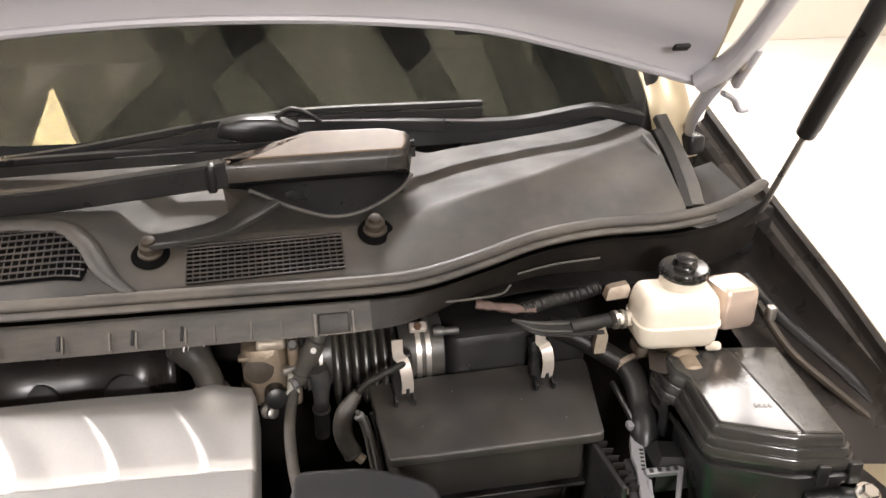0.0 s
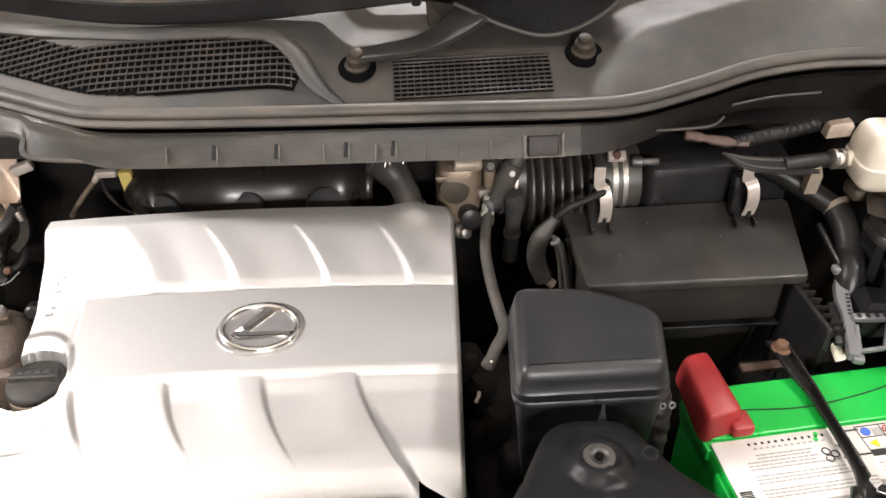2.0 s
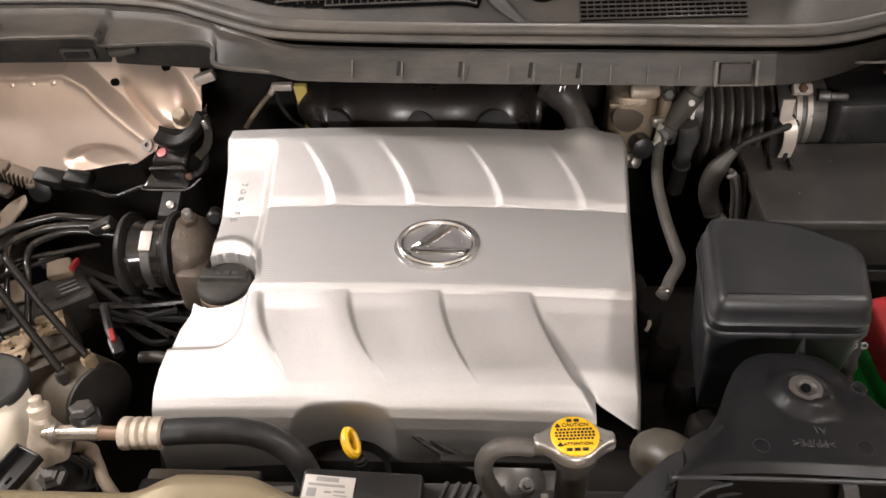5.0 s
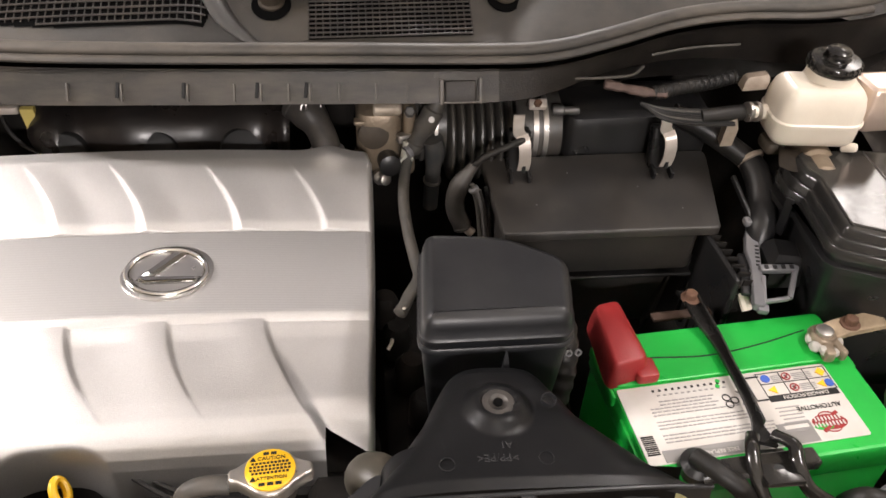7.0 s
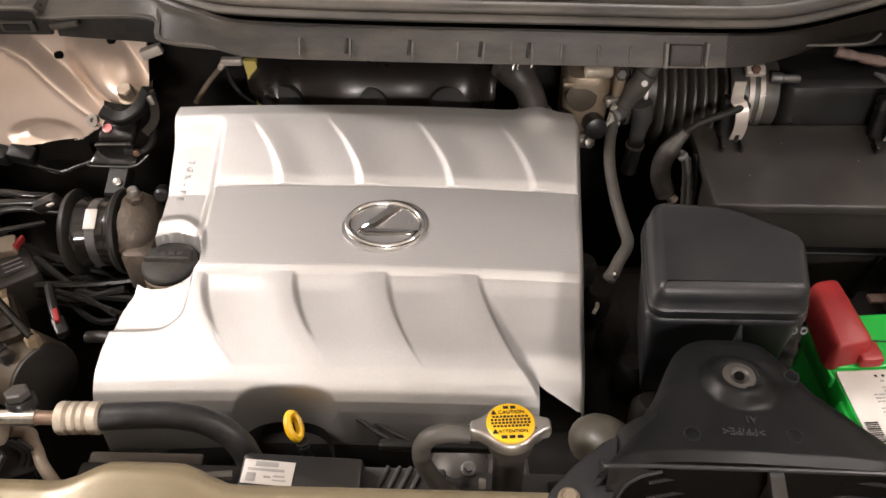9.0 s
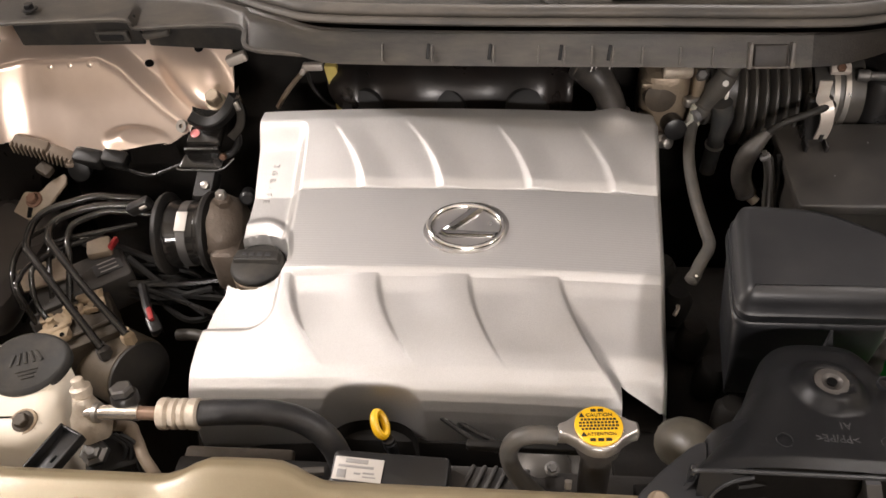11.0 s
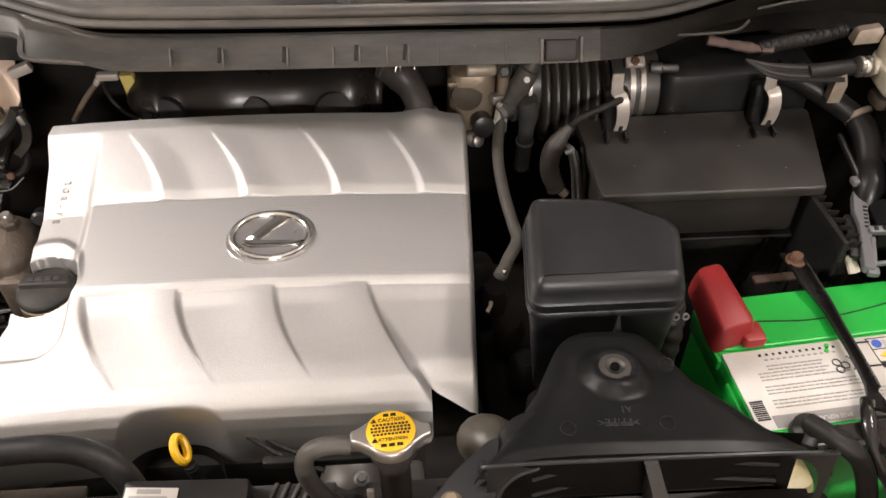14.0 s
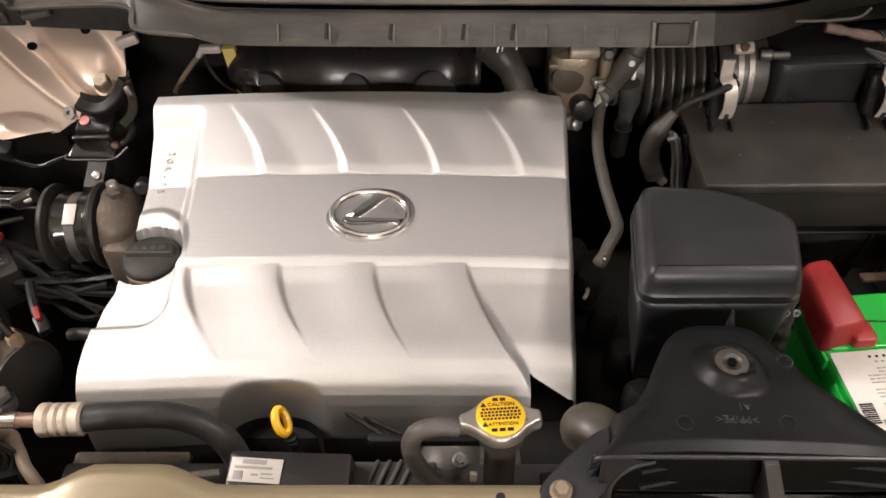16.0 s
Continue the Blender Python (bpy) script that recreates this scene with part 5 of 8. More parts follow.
def vacuum_pipes():
    t = thing("coolant_hose", (-0.03, 0.72, 0.80), "thin grey rubber hose beside the engine cover", "hose")
    part("hose", tube([(0.015, 0.868, 0.953), (0.004, 0.853, 0.935), (-0.015, 0.838, 0.905), (-0.026, 0.81, 0.882), (-0.031, 0.77, 0.870), (-0.029, 0.72, 0.860), (-0.024, 0.68, 0.853), (-0.022, 0.655, 0.850), (-0.034, 0.632, 0.846), (-0.041, 0.617, 0.843)], 0.0066, 12, 8), HOSE_GREY, t)
    part("end_clip", lathe((-0.042, 0.617, 0.842), (-0.5, -0.8, -0.2), [(0.0066, -0.003), (0.0072, 0), (0.0072, 0.006), (0.004, 0.008)], 14), HOSE_GREY, t)
    part("end_pin", lathe((-0.0405, 0.612, 0.8475), (-0.2, -0.6, 0.8), [(0.002, 0), (0.0024, 0.0008), (0.0015, 0.002)], 10), CHROME, t)
    part("lower_clip", tube([(-0.053, 0.612, 0.802), (-0.054, 0.606, 0.803), (-0.058, 0.600, 0.800)], 0.0022, 8, 4), CLIP, t, "small pale wire clip")
    part("clip", block((-0.025, 0.834, 0.912), (0.022, 0.012, 0.012), 0.003, (0, 0, 20)), STEEL, t)
    v = thing("vacuum_valve", (0.0, 0.82, 0.90), "grey plastic vacuum valve with short hoses", "valve")
    part("body", lathe((0.018, 0.836, 0.968), (-0.46, -0.16, -0.86), [(0.007, -0.006), (0.0095, 0), (0.0100, 0.020), (0.0125, 0.022), (0.0130, 0.046), (0.0105, 0.050), (0.0090, 0.066), (0.0110, 0.068), (0.0110, 0.076), (0.008, 0.080)], 20), HOSE_GREY, v)
    part("top_tab", block((0.007, 0.836, 0.962), (0.010, 0.008, 0.020), 0.003, (-10, -10, 0)), HOSE_GREY, v)
    part("branch", tube([(0.0064, 0.826, 0.914), (0.0100, 0.826, 0.898), (0.0092, 0.826, 0.880), (0.0081, 0.828, 0.850), (0.007, 0.832, 0.81)], lambda u: 0.0125 - 0.003 * smoothstep(0.3, 0.6, u), 16, 8), BLUEGREY, v, "blue-grey rubber branch hose")
    part("branch_clamp", ring((0.0080, 0.828, 0.852), (0.03, -0.12, 1), 0.0098, 0.0112, 0.0035), STEEL, v)
    part("nipple", lathe((-0.010, 0.824, 0.908), (-0.7, -0.4, -0.3), [(0.006, 0), (0.006, 0.012), (0.008, 0.013), (0.008, 0.018)], 14), GREYPL, v)
    part("cable_clip", beam([(-0.024, 0.822, 0.9135), (-0.0255, 0.821, 0.903), (-0.0275, 0.820, 0.893), (-0.030, 0.820, 0.888)], 0.0036, 0.0030, 6), PALEGREEN, v, "pale plastic cable clip")
    part("cable_clip", block((-0.0240, 0.820, 0.889), (0.017, 0.007, 0.006), 0.002, (0, -14, 0)), PALEGREEN, v)
    part("screw", lathe((0.004, 0.8205, 0.944), (0, -0.9, 0.4), [(0.002, 0), (0.0035, 0.001), (0.0035, 0.004)], 12), WHITE, v)
    part("side_plug", lathe((-0.046, 0.828, 0.882), (0.3, -1, 0.3), [(0.010, -0.012), (0.011, 0.0), (0.011, 0.008), (0.007, 0.011)], 16), BLACK, v)
    part("plug_ring", lathe((-0.0545, 0.820, 0.864), (0.6, -0.8, 0.3), [(0.006, 0), (0.0075, 0.002), (0.0075, 0.010), (0.005, 0.012)], 14), STEEL, v)
    w = thing("wiring_sleeve", (0.04, 0.77, 0.84), "wrapped grey-black wiring sleeve with bare wires", "wiring")
    loop = [(0.0505, 0.778, 0.908), (0.041, 0.776, 0.895), (0.0335, 0.775, 0.880), (0.0302, 0.775, 0.862), (0.0325, 0.774, 0.843), (0.0400, 0.772, 0.826)]
    part("sleeve", tube(loop, lambda u: 0.0060 + 0.0055 * smoothstep(0.0, 0.4, u), 18, 8), BREATHER, w, "open rubber sleeve")
    part("sleeve_mouth", lathe((0.0405, 0.7712, 0.8245), (0.45, -0.1, -0.9), [(0.0115, -0.003), (0.0122, 0), (0.0110, 0.0015), (0.009, -0.002), (0.006, -0.004)], 20), BREATHER, w)
    part("core", tube([(0.039, 0.772, 0.829), (0.045, 0.770, 0.822), (0.052, 0.767, 0.816)], 0.0062, 10, 4), CLIP, w, "pale bare wire bundle")
    for k, (x0, x1, z0) in enumerate(((0.0475, 0.0600, 0.889), (0.0510, 0.0650, 0.886), (0.0570, 0.0690, 0.880), (0.0640, 0.0720, 0.884))):
        part("wire", tube([(x0, 0.768, z0), ((x0 + x1) / 2 + 0.002, 0.765, z0 - 0.030), (x1, 0.763, 0.826), (x1 + 0.003, 0.760, 0.80)], 0.0030 if k < 2 else 0.0022, 8, 8), (HOSE_GREY, GREYPL, HOSE_GREY, RUBBER)[k], w)
    part("wire_tie", lathe((0.0490, 0.767, 0.884), (0.4, -0.1, -0.9), [(0.004, 0), (0.0062, 0.001), (0.0062, 0.004), (0.004, 0.005)], 12), GREYPL, w)
    part("feed", tube([(0.049, 0.778, 0.905), (0.060, 0.777, 0.918), (0.073, 0.777, 0.926), (0.0909, 0.778, 0.9335), (0.115, 0.79, 0.936)], 0.0042, 10, 8), RUBBER, w)


vacuum_pipes()


# ---- air filter box ----
def air_filter_box():
    t = thing("air_filter_box", (0.2, 0.78, 0.72), "black plastic air filter box with two metal clips", "air filter box")
    slope = lambda x, y: 0.19 * (y - 0.70)
    lid = rounded([(0.076, 0.700), (0.327, 0.699), (0.345, 0.822), (0.064, 0.818)], [0.006, 0.006, 0.012, 0.012], 4)
    part("lid", slab(lid, [(0.002, 0.8560), (0, 0.8570), (0, 0.8655), (0.0008, 0.8670), (0.0025, 0.8675)], None, slope), AIRBOX, t, "flat dusty black lid")
    body = rounded([(0.084, 0.7035), (0.304, 0.7025), (0.334, 0.815), (0.072, 0.815)], 0.008, 4)
    part("body", slab(body, [(0.034, 0.68), (0.016, 0.790), (0.014, 0.797), (0.002, 0.802), (0.0, 0.806), (0.0, 0.853)], None, lambda x, y: 0.15 * (y - 0.70)), AIRBOX, t)
    part("body_flange", slab(rounded([(0.080, 0.708), (0.316, 0.707), (0.338, 0.818), (0.070, 0.818)], 0.008, 4), [(0, 0.786), (-0.001, 0.787), (-0.001, 0.790), (0, 0.791)], None, lambda x, y: 0.1 * (y - 0.70)), BLACK, t)
    for cx, cy in ((0.120, 0.742), (0.245, 0.765), (0.290, 0.730), (0.165, 0.790)):
        part("lid_mark", lathe((cx, cy, 0.8672 + slope(cx, cy)), (0, -0.19, 1), [(0.0011, 0), (0.0009, 0.0008)], 8), GREYPL, t)
    part("rear_housing", slab(rounded([(0.165, 0.822), (0.35, 0.826), (0.352, 0.92), (0.165, 0.92)], 0.02, 4), [(0, 0.80), (0, 0.925), (0.004, 0.935), (0.014, 0.94)]), BLACK, t)
    for cx, cy in ((0.104, 0.797), (0.276, 0.797)):
        base = part("clip_bracket", block((cx + 0.002, cy + 0.008, 0.905), (0.026, 0.016, 0.062), 0.003, (-8, 0, 0)), BLACK, t)
        part("clip_tab", beam([(cx - 0.005, cy - 0.010, 0.9675), (cx - 0.005, cy - 0.010, 0.958), (cx - 0.0045, cy - 0.0105, 0.950), (cx - 0.0035, cy - 0.0095, 0.944), (cx + 0.0005, cy - 0.0095, 0.940)], 0.0064, 0.0011, 6, None, (0, 1, 0.15)), CLIP, base, "pale metal spring clip")
        part("clip_leg", beam([(cx + 0.0005, cy - 0.0095, 0.9405), (cx + 0.003, cy - 0.0150, 0.934), (cx + 0.0045, cy - 0.0180, 0.922), (cx + 0.006, cy - 0.0150, 0.907), (cx + 0.006, cy - 0.0105, 0.893)], 0.0070, 0.0011, 8, None, (0, 1, 0.15)), CLIP, base, "pale metal spring clip")
        part("fork_slot", block((cx + 0.006, cy - 0.0130, 0.8965), (0.0042, 0.005, 0.009), 0.0006), INK, base)
        for dx in (-0.009, 0.013):
            part("prong", block((cx + dx, cy - 0.014, 0.884), (0.004, 0.016, 0.018), 0.001, (12, 0, 0)), BLACK, t)
    # ribbed side wall
    for k in range(7):
        y = 0.712 - 0.013 * k
        part("side_rib", block((0.320 + 0.002 * k, y - 0.005, 0.785), (0.016, 0.0025, 0.13), 0.0008, (0, 6, 0)), DARK, t)
    for k in range(4):
        part("side_rib", block((0.323, 0.67, 0.745 + 0.03 * k), (0.016, 0.09, 0.0025), 0.0008, (0, 0, 4)), DARK, t)
    part("side_wall", block((0.318, 0.67, 0.78), (0.008, 0.095, 0.15), 0.003, (0, 0, 4)), BLACK, t)


air_filter_box()


# ---- resonator box ----
def resonator():
    t = thing("resonator_box", (0.03, 0.54, 0.78), "dusty black plastic resonator box with a rounded lid", "resonator box")
    out = rounded([(-0.036, 0.490), (0.100, 0.490), (0.110, 0.560), (0.050, 0.592), (-0.028, 0.598)], [0.016, 0.014, 0.020, 0.025, 0.018], 6)
    slope = lambda x, y: 0.16 * (y - 0.49)
    part("lid", slab(out, [(0.001, 0.918), (0, 0.920), (0, 0.926), (0.002, 0.928), (0.003, 0.938), (0.0045, 0.9435), (0.008, 0.9475), (0.012, 0.949)], None, slope), DUCT, t)
    part("rim", slab(out, [(0.0, 0.911), (-0.0014, 0.912), (-0.0014, 0.916), (0.0, 0.9175)], None, slope), DUCT, t)
    part("tub", slab(out, [(0.018, 0.79), (0.012, 0.80), (0.007, 0.85), (0.0025, 0.900), (0.0015, 0.914)], None, slope), DUCT, t)
    h = thing("corrugated_duct", (0.12, 0.52, 0.82), "black corrugated plastic duct beside the resonator", "duct")
    part("corrugated_tube", tube([(0.080, 0.592, 0.905), (0.100, 0.572, 0.898), (0.108, 0.545, 0.880), (0.108, 0.525, 0.852), (0.102, 0.512, 0.82), (0.094, 0.508, 0.78)], lambda u: 0.0125 + 0.0007 * math.sin(u * 80), 16, 16), RUBBER, h)
    part("side_shell", slab(rounded([(0.090, 0.530), (0.116, 0.538), (0.112, 0.585), (0.080, 0.600)], 0.010, 4), [(0.004, 0.80), (0.002, 0.86), (0, 0.890), (0.002, 0.897), (0.006, 0.900)], None, lambda x, y: 0.25 * (y - 0.56)), BREATHER, h, "dusty brown-black duct shoulder")
    for k in range(2):
        part("hook", ring((0.108 + 0.009 * k, 0.519, 0.872), (0.2, -0.9, 0.3), 0.0022, 0.0036, 0.002, 14), GREYPL, h)


resonator()


# ---- front intake duct ----
MOUTH_C = 0.082


def intake_duct():
    t = thing("air_intake_duct", (0.03, 0.38, 0.85), "dusty black plastic triangular air intake duct", "air duct")

    def f(u, v):
        y = 0.474 - (0.474 - 0.338) * v
        xl = lerp_table(v, [0, 0.04, 0.1, 0.2, 0.45, 0.8, 1.0], [0.010, -0.006, -0.013, -0.020, -0.036, -0.067, -0.091])
        xr = lerp_table(v, [0, 0.04, 0.1, 0.2, 0.45, 0.8, 1.0], [0.048, 0.058, 0.063, 0.069, 0.087, 0.134, 0.171])
        top = lerp_table(v, [0, 0.015, 0.04, 0.08, 0.14, 0.3, 0.6, 0.94, 1.0], [0.885, 0.903, 0.915, 0.9215, 0.9255, 0.9305, 0.9350, 0.9375, 0.9345])
        mid, half = (xl + xr) / 2, (xr - xl) / 2 + 0.005
        th = math.pi * (0.03 + 0.94 * u)
        c, sn = -math.cos(th), math.sin(th)
        x = mid + half * math.copysign(abs(c) ** 0.62, c)
        z = top - 0.052 + 0.052 * sn ** 0.55 - 0.006 * (x - mid) / 0.1
        d = math.hypot(x - 0.019, (y - 0.412) * 1.0)
        z += 0.009 * (1 - smoothstep(0.017, 0.030, d)) - 0.003 * (1 - smoothstep(0.012, 0.0145, d))
        z -= 0.014 * (1 - smoothstep(0.0025, 0.0045, d))
        return (x, y, z)

    part("upper_shell", thick(sheet(f, 150, 110), 0.0025), DUCT, t)
    part("bushing", lathe((0.019, 0.412, 0.933), (0, -0.05, 1), [(0.005, 0), (0.0125, 0.001), (0.0135, 0.0065), (0.0122, 0.0082), (0.0078, 0.0088), (0.0058, 0.0070), (0.0034, 0.0066)], 28), mat("dull_bushing", (0.034, 0.034, 0.036), 0.45, metal=0.3, dirt=DUST, dirt_amt=0.3), t, "dull metal bushing")
    part("bushing_hole", lathe((0.019, 0.412, 0.936), (0, -0.05, 1), [(0.0036, 0), (0.0036, 0.0060)], 20), VOID, t)
    part("tip", loft([[(0.033, 0.466, 0.913), (0.040, 0.466, 0.913), (0.040, 0.470, 0.913), (0.033, 0.470, 0.913)], [(0.036, 0.471, 0.930), (0.0375, 0.471, 0.930), (0.0375, 0.473, 0.930), (0.036, 0.473, 0.930)]]), DUCT, t)

    # the open mouth in front: rim, side wall, floor and divider
    part("mouth_lip", tube([(-0.092, 0.3375, 0.925), (-0.086, 0.337, 0.931), (-0.05, 0.336, 0.9335), (0.04, 0.335, 0.9335), (0.13, 0.336, 0.929), (0.170, 0.337, 0.922)], 0.0018, 8, 6), DUCT, t)
    arc = [(-0.050, 0.334, 0.930), (-0.064, 0.333, 0.924), (-0.074, 0.332, 0.912), (-0.078, 0.330, 0.898), (-0.077, 0.327, 0.880), (-0.075, 0.322, 0.855)]
    outer = [(-0.086, 0.337, 0.932), (-0.087, 0.336, 0.926), (-0.087, 0.334, 0.914), (-0.0865, 0.331, 0.898), (-0.085, 0.328, 0.880), (-0.083, 0.323, 0.855)]
    pa, pb = spline(arc, 6), spline(outer, 6)
    part("mouth_rim", thick(sheet(lambda u, v: pa[round(u * (len(pa) - 1))].lerp(pb[round(u * (len(pb) - 1))], v), 30, 2), 0.003), DUCT, t, "flat flange round the open mouth")
    part("mouth_edge", tube(arc, 0.0016, 6, 6), DUCT, t)
    right_in, right_out = [Vector((MOUTH_C - p.x, p.y, p.z - 0.004)) for p in pa], [Vector((MOUTH_C - p.x, p.y, p.z - 0.004)) for p in pb]
    part("mouth_rim", thick(sheet(lambda u, v: right_in[round(u * (len(pa) - 1))].lerp(right_out[round(u * (len(pb) - 1))], v), 30, 2), 0.003), DUCT, t, "flat flange round the open mouth")
    part("mouth_wall", thick(sheet(lambda u, v: pa[round(u * (len(pa) - 1))] + Vector((0.004 * v, 0.05 * v, 0)), 30, 4), 0.002), DUCT, t)
    # floor and back get the near-black colour for shade inside the mouth
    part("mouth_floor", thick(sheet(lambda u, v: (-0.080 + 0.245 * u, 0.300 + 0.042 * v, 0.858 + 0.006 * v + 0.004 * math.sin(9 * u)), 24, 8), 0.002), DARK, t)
    part("lower_shell", slab(rounded([(-0.074, 0.342), (0.150, 0.342), (0.080, 0.405), (0.052, 0.455), (0.006, 0.455), (-0.022, 0.41)], 0.008, 3), [(0.004, 0.836), (0, 0.840), (0, 0.862), (0.003, 0.865)]), BLACK_MATT, t)
    part("mouth_back", thick(sheet(lambda u, v: (-0.074 + 0.228 * u, 0.358 - 0.012 * v, 0.926 - 0.008 * abs(2 * u - 1) ** 3 - 0.068 * v), 24, 6), 0.002), DARK, t, "inside of the duct, its shade painted dark")
    for yy, zz in ((0.352, 0.892), (0.348, 0.876)):
        part("inner_ridge", tube([(-0.05, yy, zz - 0.006), (0.0, yy + 0.006, zz), (0.06, yy + 0.006, zz), (0.14, yy, zz - 0.004)], 0.003, 6, 6), BLACK, t)
    part("divider", loft([[(0.024, 0.330, 0.933), (0.034, 0.330, 0.933), (0.034, 0.338, 0.933), (0.024, 0.338, 0.933)], [(0.034, 0.324, 0.900), (0.045, 0.324, 0.900), (0.045, 0.345, 0.900), (0.034, 0.345, 0.900)], [(0.037, 0.320, 0.862), (0.056, 0.320, 0.862), (0.054, 0.350, 0.862), (0.037, 0.350, 0.862)]]), MOULD, t)
    wing = rounded([(-0.130, 0.318), (-0.098, 0.312), (-0.080, 0.330), (-0.072, 0.378), (-0.082, 0.376), (-0.108, 0.356), (-0.128, 0.336)], 0.006, 4)
    part("side_wing", slab(wing, [(0.001, 0.895), (0, 0.896), (0, 0.899), (0.001, 0.900)], None, lambda x, y: 0.25 * (x + 0.1)), DUCT, t, "bolted side wing")
    part("side_clip", block((-0.090, 0.343, 0.917), (0.005, 0.006, 0.018), 0.001), DUCT, t)
    part("side_clip", block((-0.040, 0.404, 0.905), (0.006, 0.008, 0.014), 0.001), DUCT, t)
    for x, y in ((-0.026, 0.360), (0.048, 0.362), (0.060, 0.415)):
        part("moulding_ring", ring((x, y, f(0.5, (0.474 - y) / 0.136)[2] - 0.0035 - 0.04 * (x - 0.03)), (0.06, -0.03, 1), 0.0054, 0.0060, 0.0042), DUCT, t)
    lettering(t, ">PP/PE<", pose(0.012, 0.3635, 0.9383, 2, -3.4, 180), 0.009, MOULD, 0.0003)
    lettering(t, "A1", pose(0.020, 0.375, 0.9376, 2, -3.4, 180), 0.008, MOULD, 0.0003)
    hex_bolt(t, (-0.113, 0.329, 0.897), (0, -0.1, 1), 0.0058, 0.007, material=ALU)


intake_duct()


# ---- battery ----
def battery():
    t = thing("car_battery", (0.2935, 0.511, 0.615), "bright green car battery with a white label", "battery")
    m = pose(0.2935, 0.511, 0.0, 0, 0, 4.9)

    def P(x, y, z):
        return tuple(m @ Vector((x, y, z)))

    def bx(name, at, size, material, bevel=0.002, r=None, parent=t, label="", rz=0.0):
        return part(name, block(P(*at), size, bevel, (0, 0, 4.9 + rz), None, r), material, parent, label)

    bx("case", (0, 0, 0.70), (0.258, 0.170, 0.170), GREEN, 0.003, 0.010)
    bx("lid", (0, 0.0, 0.797), (0.262, 0.175, 0.034), GREEN, 0.003, 0.010)
    bx("lid_step", (0, 0.052, 0.8145), (0.258, 0.066, 0.006), GREEN, 0.002, 0.008)
    for sx in (-1, 1):
        bx("edge_rail", (sx * 0.131, 0.045, 0.805), (0.006, 0.07, 0.014), GREEN)
        bx("edge_rail", (sx * 0.131, -0.045, 0.800), (0.006, 0.07, 0.012), GREEN)
    z = 0.8146
    # label
    lab = bx("label", (-0.0162, -0.028, z), (0.2256, 0.090, 0.0012), WHITE, 0.0003, 0.003, t, "white printed label")

    def PL(x, y, z):
        return P((x + 0.1225) * 0.956 - 0.129, y, z)

    def bl(name, at, size, material, bevel=0.002, r=None, parent=t, label=""):
        return bx(name, ((at[0] + 0.1225) * 0.956 - 0.129, at[1], at[2]), (size[0] * 0.956, size[1], size[2]), material, bevel, r, parent, label)

    zl = z + 0.0009

    def ink(x, y, sx, sy, material=INK, dz=0.0, name="print"):
        return bl(name, (x, y, zl + dz), (sx, sy, 0.0006), material, 0.0001, 0.0002, lab)

    # local x to the right, y to the back; the label faces the back of the car
    ink(-0.023, -0.0655, 0.163, 0.013, GREYLAB)
    ink(0.040, -0.0535, 0.037, 0.0105, GREYLAB)
    ink(0.042, -0.0535, 0.026, 0.0040, WHITE, 0.0005)
    for k in range(10):
        ink(-0.113 + 0.0, -0.042 - 0.0022 * k, 0.013, 0.0010 if k % 3 else 0.0016, INK)
    # fine print: broken lines of small words
    words = bmesh.new()
    rng = random.Random(21)
    for k in range(13):
        x, end = -0.096 + (0.012 if k < 2 else 0.0), (-0.030 if k < 4 else (0.020 if k > 8 else -0.002))
        y = -0.004 - 0.0039 * k
        while x < end and k not in (5, 9):
            w = rng.uniform(0.003, 0.009)
            block(PL(x + w / 2, y, zl), (w, 0.0014, 0.0005), 0.0001, (0, 0, 4.9), words, 0.0002)
            x += w + 0.0014
    part("fine_print", words, GREYINK, lab)["kind"] = "stuff"
    for k in range(5):
        ink(0.045, -0.030 - 0.0045 * k, 0.026 - 0.003 * (k % 2), 0.0013, GREYINK)
    for k in range(12):
        ink(-0.085 + 0.0072 * k, 0.0095, 0.0026, 0.0026, INK)
        ink(-0.081 + 0.0066 * k, 0.0035, 0.0034, 0.0016, GREYINK)
    for x, y in ((-0.012, 0.0115), (-0.015, 0.0055)):
        part("punch_dot", lathe(PL(x, y, zl), (0, 0, 1), [(0.0024, 0), (0.0024, 0.0008)], 12), GREEN, lab)
    for k in range(3):
        a = 2 * math.pi * k / 3
        part("recycle_mark", ring(PL(-0.010 + 0.005 * math.cos(a), -0.014 + 0.005 * math.sin(a), zl), (0, 0, 1), 0.0034, 0.0042, 0.0008, 16), INK, lab)
    for s in (-1, 1):
        part("bin_mark", block(PL(0.008, -0.012, zl + 0.0004), (0.0012, 0.022, 0.0006), 0.0002, (0, 0, 4.9 + s * 38)), INK, lab)
    bl("bin_mark", (0.008, -0.012, zl), (0.010, 0.013, 0.0004), GREYLAB, 0.0001, 0.0002, lab)
    for dx, dy, w, h in ((0.018, -0.004, 0.0018, 0.030), (0.026, 0.0105, 0.016, 0.0018), (0.026, -0.0185, 0.016, 0.0018)):
        ink(dx, dy, w, h)
    # hazard panel
    ink(0.071, -0.0185, 0.078, 0.0075, INK)
    ink(0.071, 0.0135, 0.080, 0.0008, INK)
    ink(0.071, 0.0, 0.080, 0.0008, INK)
    for x in (0.032, 0.058, 0.086, 0.111):
        ink(x, -0.001, 0.0008, 0.030, INK)
